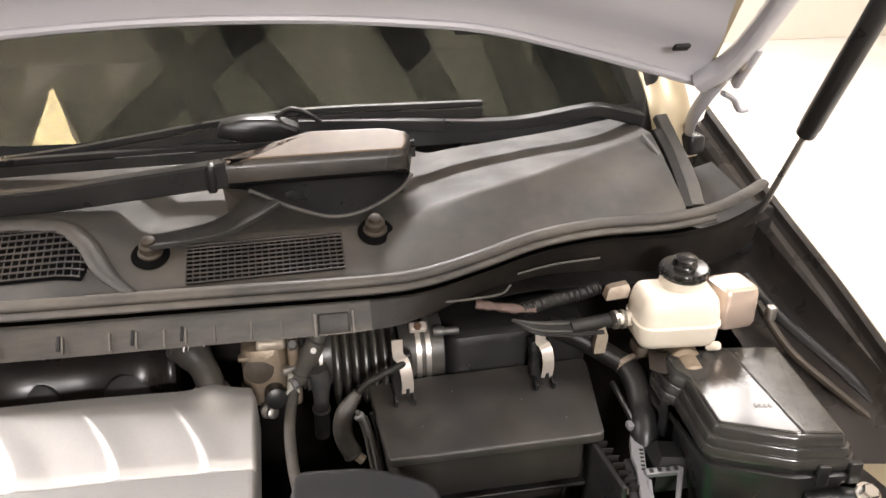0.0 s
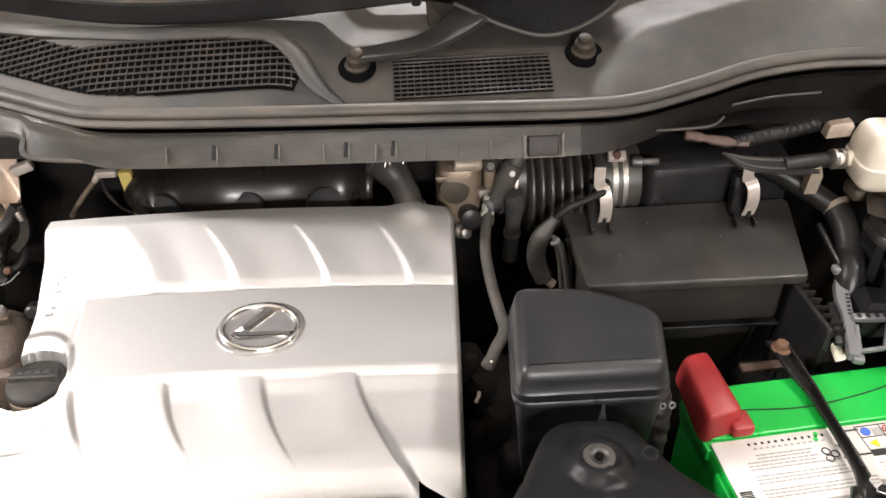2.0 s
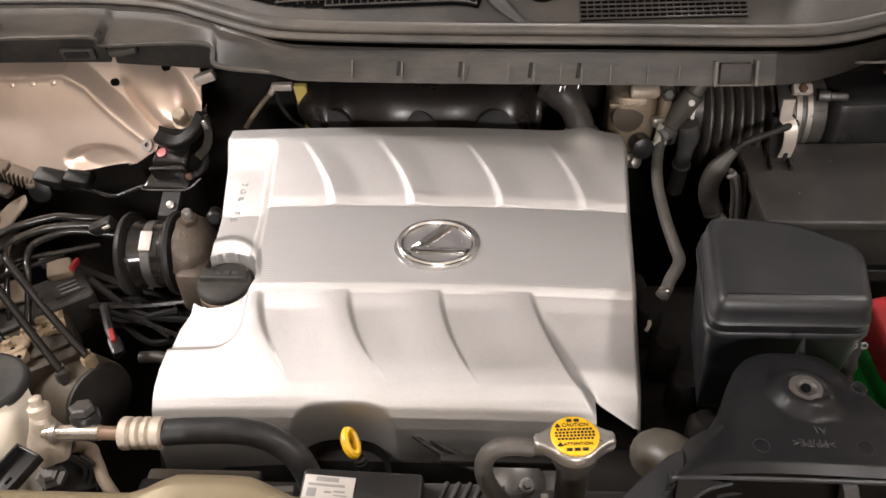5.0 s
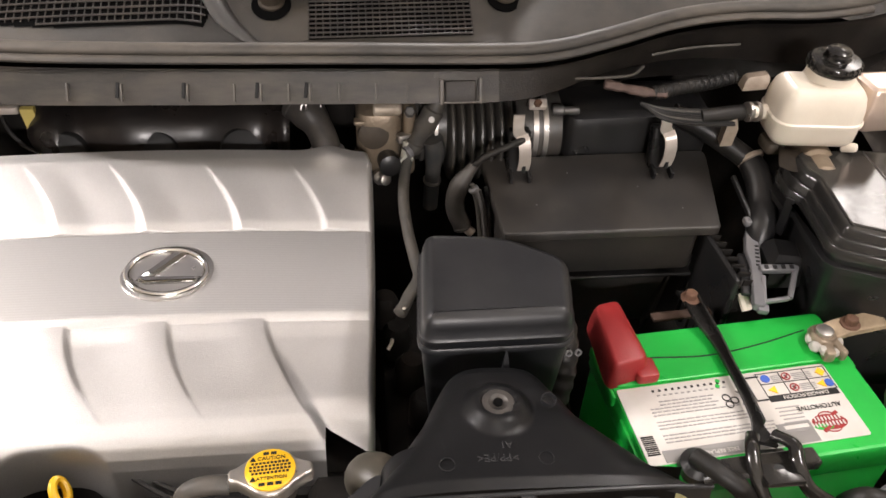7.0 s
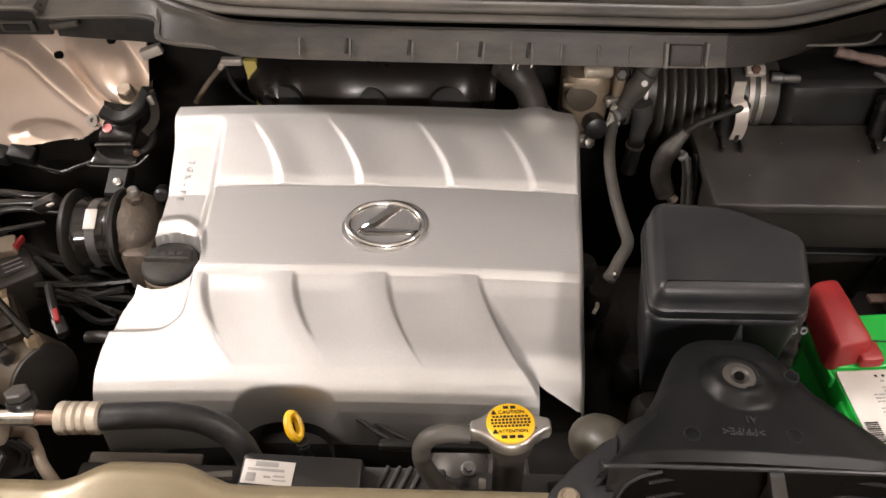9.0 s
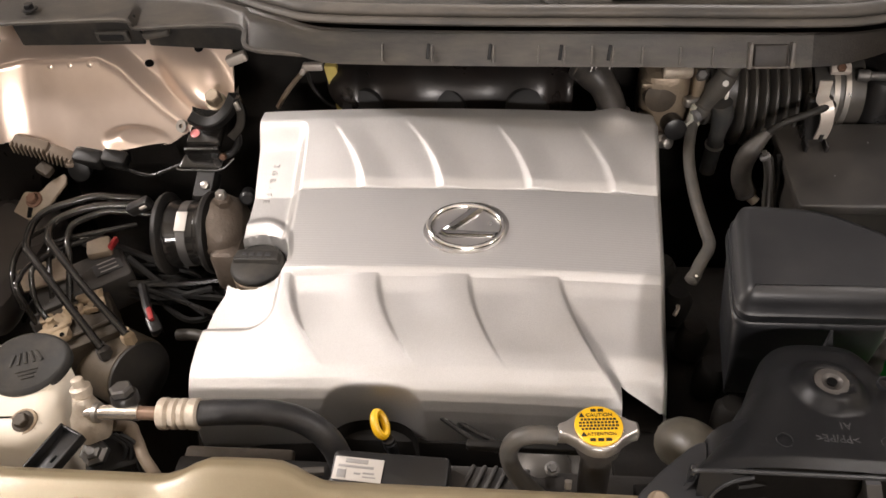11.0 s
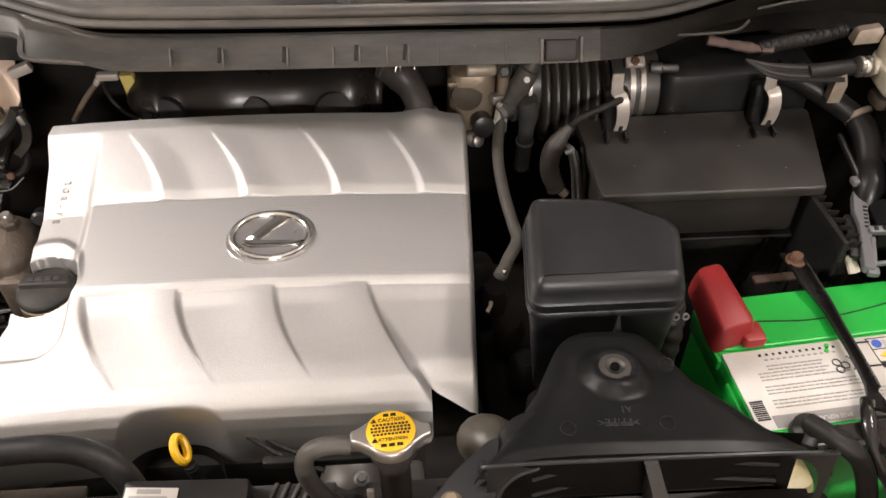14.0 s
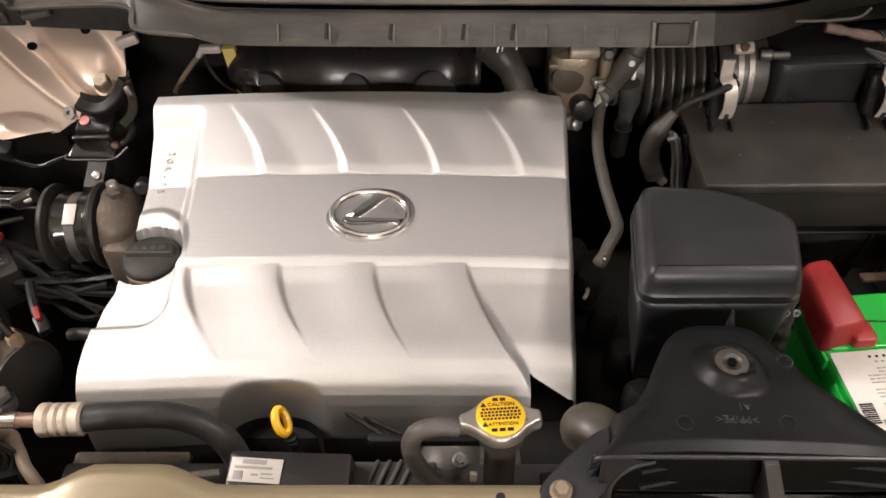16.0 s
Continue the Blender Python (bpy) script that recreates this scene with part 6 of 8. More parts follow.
    for k, (x, y, c) in enumerate(((0.040, 0.0065, BLUE), (0.064, 0.0065, RED), (0.104, 0.0065, YELLOW), (0.042, -0.008, YELLOW), (0.066, -0.008, RED), (0.106, -0.008, BLUE), (0.098, -0.008, YELLOW))):
        if c is RED:
            part("hazard_sign", ring(PL(x, y, zl), (0, 0, 1), 0.0037, 0.0048, 0.0008, 20), c, lab)
            part("hazard_sign", block(PL(x, y, zl + 0.0003), (0.009, 0.0012, 0.0006), 0.0002, (0, 0, 45)), c, lab)
            part("hazard_sign", block(PL(x, y, zl + 0.0001), (0.003, 0.004, 0.0005), 0.0002, (0, 0, 5)), INK, lab)
        elif c is BLUE:
            part("hazard_sign", lathe(PL(x, y, zl), (0, 0, 1), [(0.0048, 0), (0.0048, 0.0008)], 20), c, lab)
        else:
            part("hazard_sign", lathe(PL(x, y, zl), (0, 0, 1), [(0.0055, 0), (0.0055, 0.0008)], 4 if k == 2 else 3), c, lab, smooth=False)
    for k in range(4):
        ink(0.082, 0.009 - 0.0022 * k, 0.022, 0.0010, GREYINK)
        ink(0.082, -0.005 - 0.0022 * k, 0.018, 0.0010, GREYINK)
        ink(0.052, 0.009 - 0.0022 * k, 0.010, 0.0010, GREYINK)
    zr = pose(0, 0, 0, 0, 0, 184.9)
    lettering(lab, "DANGER/POISON", Matrix.Translation(PL(0.073, -0.0185, zl + 0.0006)) @ zr, 0.0062, WHITE, 0.0002)
    lettering(lab, "AUTOMOTIVE", Matrix.Translation(PL(0.078, -0.034, zl + 0.0004)) @ zr, 0.0075, INK, 0.0002)
    # brand mark as plain shapes
    part("brand_mark", ring(PL(0.079, -0.053, zl), (0, 0, 1), 0.0112, 0.0122, 0.0006, 36), RED, lab, "red brand mark")
    part("brand_mark", lathe(PL(0.079, -0.053, zl - 0.0002), (0, 0, 1), [(0.0118, 0), (0.0118, 0.0005)], 36, None, 1.5, 0.75), RED, lab)
    part("brand_mark", lathe(PL(0.070, -0.058, zl), (0, 0, 1), [(0.006, 0), (0.006, 0.0005)], 20, None, 1.6, 0.55), GREEN, lab, "green patch of the brand mark")
    for dx, dy, w, rz in ((0.086, -0.046, 0.014, 32), (0.079, -0.053, 0.013, 14), (0.073, -0.060, 0.013, 36)):
        part("brand_bolt", block(PL(dx, dy, zl + 0.0006), (w, 0.0034, 0.0005), 0.0001, (0, 0, rz)), RED, lab)
    for row, n in ((0, 9), (1, 8)):
        for k in range(n):
            bl("brand_bar", (0.0625 + 0.0038 * k + 0.002 * row, -0.0560 + 0.0066 * row + 0.0004 * (k % 2), zl + 0.0010), (0.0017, 0.0048, 0.0005), WHITE, 0.0001, 0.0002, lab)
    lettering(lab, "FREE REPLACEMENT", Matrix.Translation(PL(-0.055, -0.0675, zl + 0.0006)) @ zr, 0.0058, WHITE, 0.0002)
    # moulded wire line on the lid
    part("moulded_line", tube([P(-0.08, 0.050, 0.8178), P(-0.02, 0.044, 0.8178), P(0.04, 0.050, 0.8178), P(0.10, 0.062, 0.8178)], 0.0008, 6, 8), INK, t)


battery()


def red_terminal_cover():
    t = thing("terminal_cover", (0.185, 0.575, 0.815), "red rubber cover over the positive battery terminal", "terminal cover")
    poly = rounded([(0.157, 0.520), (0.200, 0.531), (0.190, 0.620), (0.157, 0.612)], 0.012, 5)
    part("cap", slab(poly, [(-0.002, 0.812), (-0.001, 0.824), (0.001, 0.835), (0.003, 0.841), (0.006, 0.8435)]), RED, t)
    part("step", block((0.196, 0.533, 0.823), (0.024, 0.026, 0.014), 0.004, (0, 0, 5)), RED, t)


red_terminal_cover()


def negative_terminal():
    t = thing("battery_clamp", (0.397, 0.563, 0.815), "grey lead battery clamp with a crusted cable lug", "battery clamp")
    part("collar", lathe((0.396, 0.562, 0.816), (0, 0, 1), [(0.013, 0), (0.015, 0.004), (0.015, 0.014), (0.012, 0.018), (0.010, 0.018)], 20), ALU, t)
    part("post", lathe((0.396, 0.562, 0.83), (0, 0, 1), [(0.009, 0), (0.009, 0.008), (0.007, 0.009)], 20), STEEL, t)
    part("ear", block((0.394, 0.544, 0.825), (0.012, 0.022, 0.014), 0.003, (0, 0, -8)), ALU, t)
    part("ear", block((0.407, 0.545, 0.825), (0.008, 0.022, 0.014), 0.003, (0, 0, 12)), ALU, t)
    part("lug", beam([(0.406, 0.566, 0.829), (0.420, 0.569, 0.832), (0.445, 0.573, 0.833), (0.468, 0.577, 0.833)], 0.011, 0.004), TANCRUST, t, "cable lug crusted with pale corrosion")
    hex_bolt(t, (0.428, 0.570, 0.836), (0, 0, 1), 0.007, 0.008, material=RUST)
    rng = random.Random(8)
    crust = mat("pale_lead_crust", (0.40, 0.38, 0.34), 0.75, var=0.3, scale=120, bump=0.5, bscale=400)
    for k in range(9):
        a = 0.7 * k
        part("crust", lathe((0.397 + 0.014 * math.cos(a), 0.556 + 0.015 * math.sin(a), 0.824 + rng.uniform(0, 0.006)), (rng.uniform(-1, 1), rng.uniform(-1, 1), 2), [(0.002, -0.004), (0.006, -0.002), (0.0065, 0.002), (0.003, 0.005)], 8), crust, t)
    part("cable", tube([(0.462, 0.576, 0.826), (0.485, 0.577, 0.818), (0.515, 0.572, 0.80), (0.53, 0.56, 0.75), (0.53, 0.55, 0.68)], 0.008, 10, 8), RUBBER, t)


negative_terminal()


def hold_down():
    t = thing("battery_hold_down", (0.287, 0.5, 0.82), "black painted steel battery hold-down strap", "hold-down")
    path = [(0.272, 0.640, 0.825), (0.275, 0.618, 0.827), (0.277, 0.595, 0.826), (0.281, 0.565, 0.825), (0.283, 0.53, 0.825), (0.284, 0.49, 0.826), (0.282, 0.46, 0.827), (0.279, 0.432, 0.831)]
    part("strap", beam(path, lambda s: 0.0098 - 0.0058 * smoothstep(0.22, 0.5, s) + 0.008 * smoothstep(0.82, 1.0, s), 0.0020, 8, None, (0.25, 0.0, 1)), GLOSS, t)
    part("strap_fold", beam([(0.2825, 0.628, 0.829), (0.2840, 0.60, 0.829), (0.2860, 0.565, 0.829), (0.2860, 0.53, 0.829), (0.2870, 0.49, 0.830), (0.2860, 0.455, 0.832)], 0.0012, 0.0042, 8), GLOSS, t)
    hex_bolt(t, (0.274, 0.626, 0.829), (0, 0, 1), 0.007, 0.008, material=RUST)
    part("cross_bar", beam([(0.214, 0.414, 0.818), (0.24, 0.414, 0.823), (0.30, 0.418, 0.823), (0.324, 0.421, 0.821)], 0.009, 0.006), GLOSS, t)
    part("hook_leg", tube([(0.270, 0.442, 0.832), (0.261, 0.425, 0.838), (0.258, 0.408, 0.832), (0.262, 0.388, 0.818), (0.272, 0.372, 0.80), (0.285, 0.362, 0.76)], 0.0070, 10, 8, None, 0.7), GLOSS, t)
    part("hook_leg", tube([(0.290, 0.442, 0.832), (0.300, 0.425, 0.838), (0.298, 0.408, 0.834), (0.304, 0.390, 0.822), (0.325, 0.380, 0.81), (0.36, 0.378, 0.79)], 0.0070, 10, 8, None, 0.7), GLOSS, t)
    part("plate", block((0.280, 0.410, 0.827), (0.036, 0.046, 0.006), 0.002, (-15, 0, 0)), GLOSS, t)
    part("hole", lathe((0.280, 0.405, 0.829), (0, -0.25, 1), [(0.0055, 0), (0.0055, 0.0022)], 16), INK, t)
    part("rear_plate", block((0.272, 0.630, 0.800), (0.070, 0.012, 0.004), 0.001, (0, 0, 4)), DARKRUST, t)


hold_down()


def front_right_corner():
    t = thing("overflow_bottle", (0.20, 0.41, 0.70), "pale yellowed plastic bottle beside the battery", "bottle")
    part("bottle", block((0.183, 0.412, 0.745), (0.055, 0.075, 0.11), 0.012, (0, 0, 8)), mat("yellowed_plastic", (0.66, 0.58, 0.33), 0.45, var=0.1, scale=25, dirt=(0.45, 0.36, 0.18), dirt_amt=0.4), t)
    h = thing("coolant_pipe", (0.23, 0.40, 0.75), "thick black rubber hose bent in front of the battery", "hose")
    part("hose", tube([(0.21, 0.425, 0.83), (0.222, 0.405, 0.835), (0.245, 0.39, 0.82), (0.258, 0.375, 0.78), (0.26, 0.36, 0.72)], 0.009, 14, 8), RUBBER, h)
    part("knob", lathe((0.212, 0.424, 0.81), (0, -0.2, 1), [(0.014, 0), (0.016, 0.004), (0.016, 0.014), (0.010, 0.019)], 20), BLACK, h)
    w = thing("wiring_conduit", (0.40, 0.40, 0.76), "grey corrugated wiring conduit", "conduit")
    part("conduit", tube([(0.33, 0.375, 0.78), (0.37, 0.385, 0.79), (0.42, 0.41, 0.79), (0.47, 0.44, 0.78)], lambda s: 0.0075 + 0.001 * math.sin(s * 160), 10, 20), GREYPL, w)
    part("elbow", tube([(0.36, 0.40, 0.74), (0.355, 0.395, 0.78), (0.365, 0.39, 0.80), (0.38, 0.385, 0.80)], 0.010, 12, 8), RUBBER, w)
    g = thing("battery_tray", (0.29, 0.51, 0.60), "black plastic battery tray", "tray")
    part("tray", block((0.2935, 0.511, 0.606), (0.29, 0.20, 0.018), 0.004, (0, 0, 4.9)), BLACK_MATT, g)


front_right_corner()


# ---- fuse box ----
def fuse_box():
    t = thing("fuse_box", (0.48, 0.66, 0.75), "black plastic fuse box with a stepped lid", "fuse box")
    out = [(0.411, 0.611), (0.480, 0.579), (0.530, 0.574), (0.553, 0.736), (0.418, 0.742), (0.408, 0.732), (0.408, 0.706), (0.417, 0.690)]
    lid = rounded(out, 0.004, 3)
    part("lid", slab(lid, [(-0.016, 0.905), (-0.016, 0.914), (-0.0145, 0.916), (-0.012, 0.916), (-0.011, 0.924), (-0.0095, 0.926), (-0.006, 0.926), (-0.005, 0.933), (-0.0035, 0.9355), (-0.002, 0.9375), (0.0, 0.9385)], None, lambda x, y: -0.075 * max(0.0, x - 0.486)), FUSE, t, "stepped glossy black lid")
    part("lid_face", slab(rounded([(0.4105, 0.6105), (0.480, 0.5785), (0.4865, 0.5778), (0.4875, 0.739), (0.418, 0.742), (0.408, 0.732), (0.408, 0.706), (0.417, 0.690)], 0.003, 3), [(0.0, 0.936), (0.0, 0.9395), (0.0012, 0.9402)]), FUSE, t)
    part("lid_face", slab(rounded([(0.4865, 0.5778), (0.5300, 0.5735), (0.5525, 0.7360), (0.4875, 0.7390)], 0.002, 3), [(0.0, 0.936), (0.0, 0.9396), (0.0012, 0.9402)], None, lambda x, y: -0.075 * (x - 0.4865)), FUSE, t)
    part("body", slab(lid, [(0.004, 0.72), (-0.004, 0.80), (-0.010, 0.86), (-0.012, 0.886), (-0.018, 0.888), (-0.018, 0.895), (-0.013, 0.897), (-0.013, 0.906)]), BLACK, t)
    for x, y, a in ((0.435, 0.592, -26), (0.475, 0.571, -26), (0.505, 0.560, -6), (0.54, 0.558, -6)):
        part("lid_clip", block((x, y, 0.897), (0.014, 0.008, 0.026), 0.002, (0, 0, a)), BLACK, t)
    for k in range(5):
        part("side_fin", block((0.396 + 0.006 * k - 0.003, 0.693 + 0.010 * k * 0.6, 0.885), (0.010, 0.003, 0.05), 0.001, (0, 0, -50)), BLACK, t)
    part("bracket_arm", tube([(0.495, 0.565, 0.865), (0.525, 0.556, 0.868), (0.548, 0.547, 0.868), (0.565, 0.543, 0.855)], 0.014, 10, 6, None, 0.45), BLACK, t)
    hex_bolt(t, (0.552, 0.545, 0.876), (0, -0.4, 1), 0.009, 0.008, material=CHROME)
    for k in range(4):
        part("raised_print", block((0.462 + 0.005 * k, 0.628 - 0.001 * k, 0.9406), (0.0035, 0.006, 0.0008), 0.0002, (0, 0, -5)), GREYINK, t)


fuse_box()


# ---- brake fluid reservoir ----
def brake_reservoir():
    t = thing("brake_fluid_reservoir", (0.432, 0.762, 0.95), "cream plastic brake fluid reservoir with a black cap", "reservoir")
    low = rounded([(0.373, 0.733), (0.472, 0.724), (0.480, 0.790), (0.378, 0.800)], 0.021, 6)
    part("tank", slab(low, [(0.014, 0.948), (0.006, 0.951), (0.002, 0.958), (0.001, 0.975), (-0.0012, 0.9765), (-0.0012, 0.9795), (0.001, 0.981), (0.002, 0.996), (0.005, 1.008), (0.009, 1.014), (0.015, 1.018)]), CREAM, t)
    part("neck", lathe((0.436, 0.770, 1.012), (0, 0, 1), [(0.030, 0), (0.027, 0.006), (0.0255, 0.020)], 28), CREAM, t)
    cap = part("cap", lathe((0.436, 0.770, 1.028), (0, -0.05, 1), [(0.0265, 0), (0.0283, 0.003), (0.0283, 0.009), (0.026, 0.012), (0.015, 0.013), (0.0135, 0.015), (0.0135, 0.022), (0.011, 0.024)], 36), GLOSS, t, "round black screw cap with a centre knob")
    for k in range(24):
        a = 2 * math.pi * k / 24
        part("grip", block((0.436 + 0.0283 * math.cos(a), 0.770 + 0.0283 * math.sin(a), 1.034), (0.0018, 0.0025, 0.009), 0.0005, (0, 0, math.degrees(a))), GLOSS, cap)
    part("spout", lathe((0.384, 0.772, 0.974), (-1, 0, 0), [(0.009, -0.01), (0.009, 0.012), (0.007, 0.014), (0.007, 0.022)], 16), CREAM, t)
    part("side_lug", lathe((0.472, 0.730, 0.950), (0.5, -0.6, 0.3), [(0.006, -0.014), (0.0055, -0.002), (0.0045, 0.001), (0.002, 0.002)], 14), CREAM, t)
    b = thing("master_cylinder", (0.46, 0.78, 0.90), "cast aluminium brake master cylinder", "master cylinder")
    part("barrel", lathe((0.43, 0.70, 0.925), (0.1, 1, 0.02), [(0.012, 0), (0.018, 0.006), (0.018, 0.03), (0.022, 0.034), (0.022, 0.14)], 24), ALU, b)
    part("port_block", block((0.392, 0.765, 0.936), (0.022, 0.03, 0.016), 0.005), GRIME, b)
    part("mount", loft([[(0.352, 0.790, 0.990), (0.380, 0.790, 0.992), (0.380, 0.806, 0.992), (0.353, 0.806, 0.990)], [(0.354, 0.792, 1.000), (0.382, 0.791, 1.003), (0.382, 0.806, 1.004), (0.356, 0.806, 1.001)], [(0.358, 0.795, 1.004), (0.380, 0.794, 1.008), (0.380, 0.804, 1.008), (0.359, 0.804, 1.005)]]), TARNISH, b, "pale metal mount")
    part("mount", loft([[(0.334, 0.770, 0.930), (0.348, 0.770, 0.930), (0.350, 0.784, 0.932), (0.336, 0.784, 0.932)], [(0.337, 0.772, 0.955), (0.351, 0.771, 0.952), (0.352, 0.784, 0.955), (0.338, 0.785, 0.957)], [(0.336, 0.774, 0.972), (0.345, 0.773, 0.970), (0.346, 0.782, 0.971), (0.337, 0.783, 0.973)]]), TARNISH, b)
    part("tongue", thick(sheet(lambda u, v: (0.384 + 0.030 * u + 0.01 * v, 0.722 + 0.03 * v - 0.010 * math.sin(math.pi * u), 0.934 + 0.008 * v - 0.003 * u), 8, 6), 0.002), GRIME, b, "bare metal tongue under the reservoir")
    part("body", block((0.505, 0.775, 0.982), (0.05, 0.05, 0.055), 0.008, (0, 0, 4)), TOWER, b, "pinkish metal housing beside the reservoir")
    for xx in (0.356, 0.365):
        part("hose_clamp", lathe((xx, 0.775, 0.972), (1, 0.1, 0), [(0.010, 0), (0.0115, 0.001), (0.0115, 0.005), (0.010, 0.006)], 16), STEEL, b)
    w = thing("wiring_harness", (0.25, 0.80, 0.96), "black wiring harness with a pinkish taped section", "wiring")
    part("taped_section", tube([(0.195, 0.803, 0.996), (0.215, 0.798, 0.993), (0.24, 0.795, 0.989), (0.265, 0.795, 0.986)], lambda s: 0.0070 + 0.0008 * math.sin(13.0 * s) + 0.0006 * math.sin(31 * s), 10, 14, None, 0.7), mat("dusty_tape", (0.10, 0.066, 0.055), 0.7, var=0.3, scale=60, bump=0.3, bscale=300), w, "dusty pinkish tape")
    part("corrugated_tube", tube([(0.250, 0.796, 0.986), (0.285, 0.803, 0.989), (0.32, 0.810, 0.990), (0.352, 0.815, 0.995)], lambda s: 0.0080 + 0.0005 * math.sin(s * 170), 12, 22), RUBBER, w)
    for k in range(8):
        part("wire", tube([(0.235, 0.786, 0.980), (0.26, 0.782 - 0.002 * k, 0.976 - 0.001 * k), (0.30, 0.782 - 0.002 * k, 0.972 - 0.0015 * k), (0.345, 0.785 - 0.002 * k, 0.972 - 0.002 * k)], 0.0018, 6, 8), (RUBBER, HOSE_GREY, INK, RUBBER)[k % 4], w)
    part("sleeve", tube([(0.305, 0.778, 0.965), (0.335, 0.780, 0.967), (0.362, 0.782, 0.968)], 0.009, 12, 6), RUBBER, w)


brake_reservoir()


def harness_right():
    t = thing("engine_harness", (0.36, 0.74, 0.84), "thick black wiring harness looping past the filter box", "wiring")
    part("branch", tube([(0.29, 0.82, 0.945), (0.32, 0.808, 0.935), (0.355, 0.790, 0.918), (0.378, 0.778, 0.905)], 0.013, 12, 8), RUBBER, t)
    part("boot", tube([(0.380, 0.778, 0.905), (0.388, 0.755, 0.890), (0.386, 0.730, 0.872), (0.378, 0.705, 0.862), (0.372, 0.69, 0.84)], lambda s: 0.014 + 0.004 * math.sin(math.pi * s), 14, 8), BLACK, t)
    part("band", lathe((0.381, 0.778, 0.906), (0.3, -0.8, -0.4), [(0.014, -0.003), (0.0165, -0.002), (0.0165, 0.003), (0.014, 0.004)], 20), TARNISH, t, "pale cable band")
    part("cable_tie", block((0.362, 0.735, 0.88), (0.005, 0.06, 0.006), 0.001, (25, 0, 10)), BLACK, t)
    part("cable_tie_head", block((0.362, 0.708, 0.867), (0.010, 0.012, 0.008), 0.002), GREYPL, t)
    c = thing("grey_connector", (0.35, 0.645, 0.83), "light grey plastic connector bracket", "connector")
    part("arm", slab(rounded([(0.3315, 0.598), (0.3430, 0.594), (0.3560, 0.640), (0.3720, 0.698), (0.3600, 0.704), (0.3490, 0.672), (0.3480, 0.655)], 0.003, 3), [(0.0, 0.842), (0.0, 0.851), (0.001, 0.852)], None, lambda x, y: 0.12 * (y - 0.65)), GREYPL, c)
    part("bar", block((0.3740, 0.6425, 0.852), (0.042, 0.0090, 0.008), 0.002, (12, 0, -3)), GREYPL, c)
    part("bar", block((0.3600, 0.6060, 0.840), (0.032, 0.0045, 0.006), 0.0015, (12, 0, 6)), GREYPL, c)
    part("side", block((0.3865, 0.6260, 0.846), (0.0060, 0.044, 0.008), 0.002, (16, 0, -28)), GREYPL, c)
    part("side", block((0.3500, 0.6180, 0.845), (0.0050, 0.036, 0.006), 0.0015, (16, 0, -15)), GREYPL, c)
    part("foot", block((0.3420, 0.5960, 0.838), (0.012, 0.010, 0.008), 0.002, (12, 0, -15)), GREYPL, c)
    for k in range(4):
        part("slot", block((0.3600 + 0.0095 * k, 0.6425 - 0.0005 * k, 0.8558), (0.0050, 0.0055, 0.0016), 0.0005, (12, 0, -3)), INK, c)
    for k in range(6):
        part("slot", block((0.3545 + 0.0017 * k, 0.650 + 0.0055 * k, 0.8525 + 0.0007 * k), (0.0045, 0.0022, 0.0012), 0.0004, (7, 0, -15)), INK, c)
    part("slot", block((0.3655, 0.6935, 0.8578), (0.006, 0.008, 0.0014), 0.0005, (7, 0, -15)), INK, c)
    part("dark_panel", block((0.3450, 0.645, 0.842), (0.022, 0.060, 0.006), 0.002, (7, 0, -15)), BLACK, c)
    part("boot", loft([[(0.366, 0.640, 0.825), (0.416, 0.640, 0.825), (0.418, 0.685, 0.83), (0.368, 0.690, 0.83)], [(0.368, 0.645, 0.850), (0.412, 0.645, 0.848), (0.414, 0.680, 0.852), (0.370, 0.685, 0.854)], [(0.378, 0.655, 0.862), (0.402, 0.652, 0.860), (0.406, 0.676, 0.862), (0.382, 0.680, 0.864)]]), BLACK, c)
    part("smear", tube([(0.328, 0.640, 0.836), (0.334, 0.632, 0.83), (0.340, 0.618, 0.815)], 0.006, 8, 6), CREAM, c, "dried pale sealant")


harness_right()


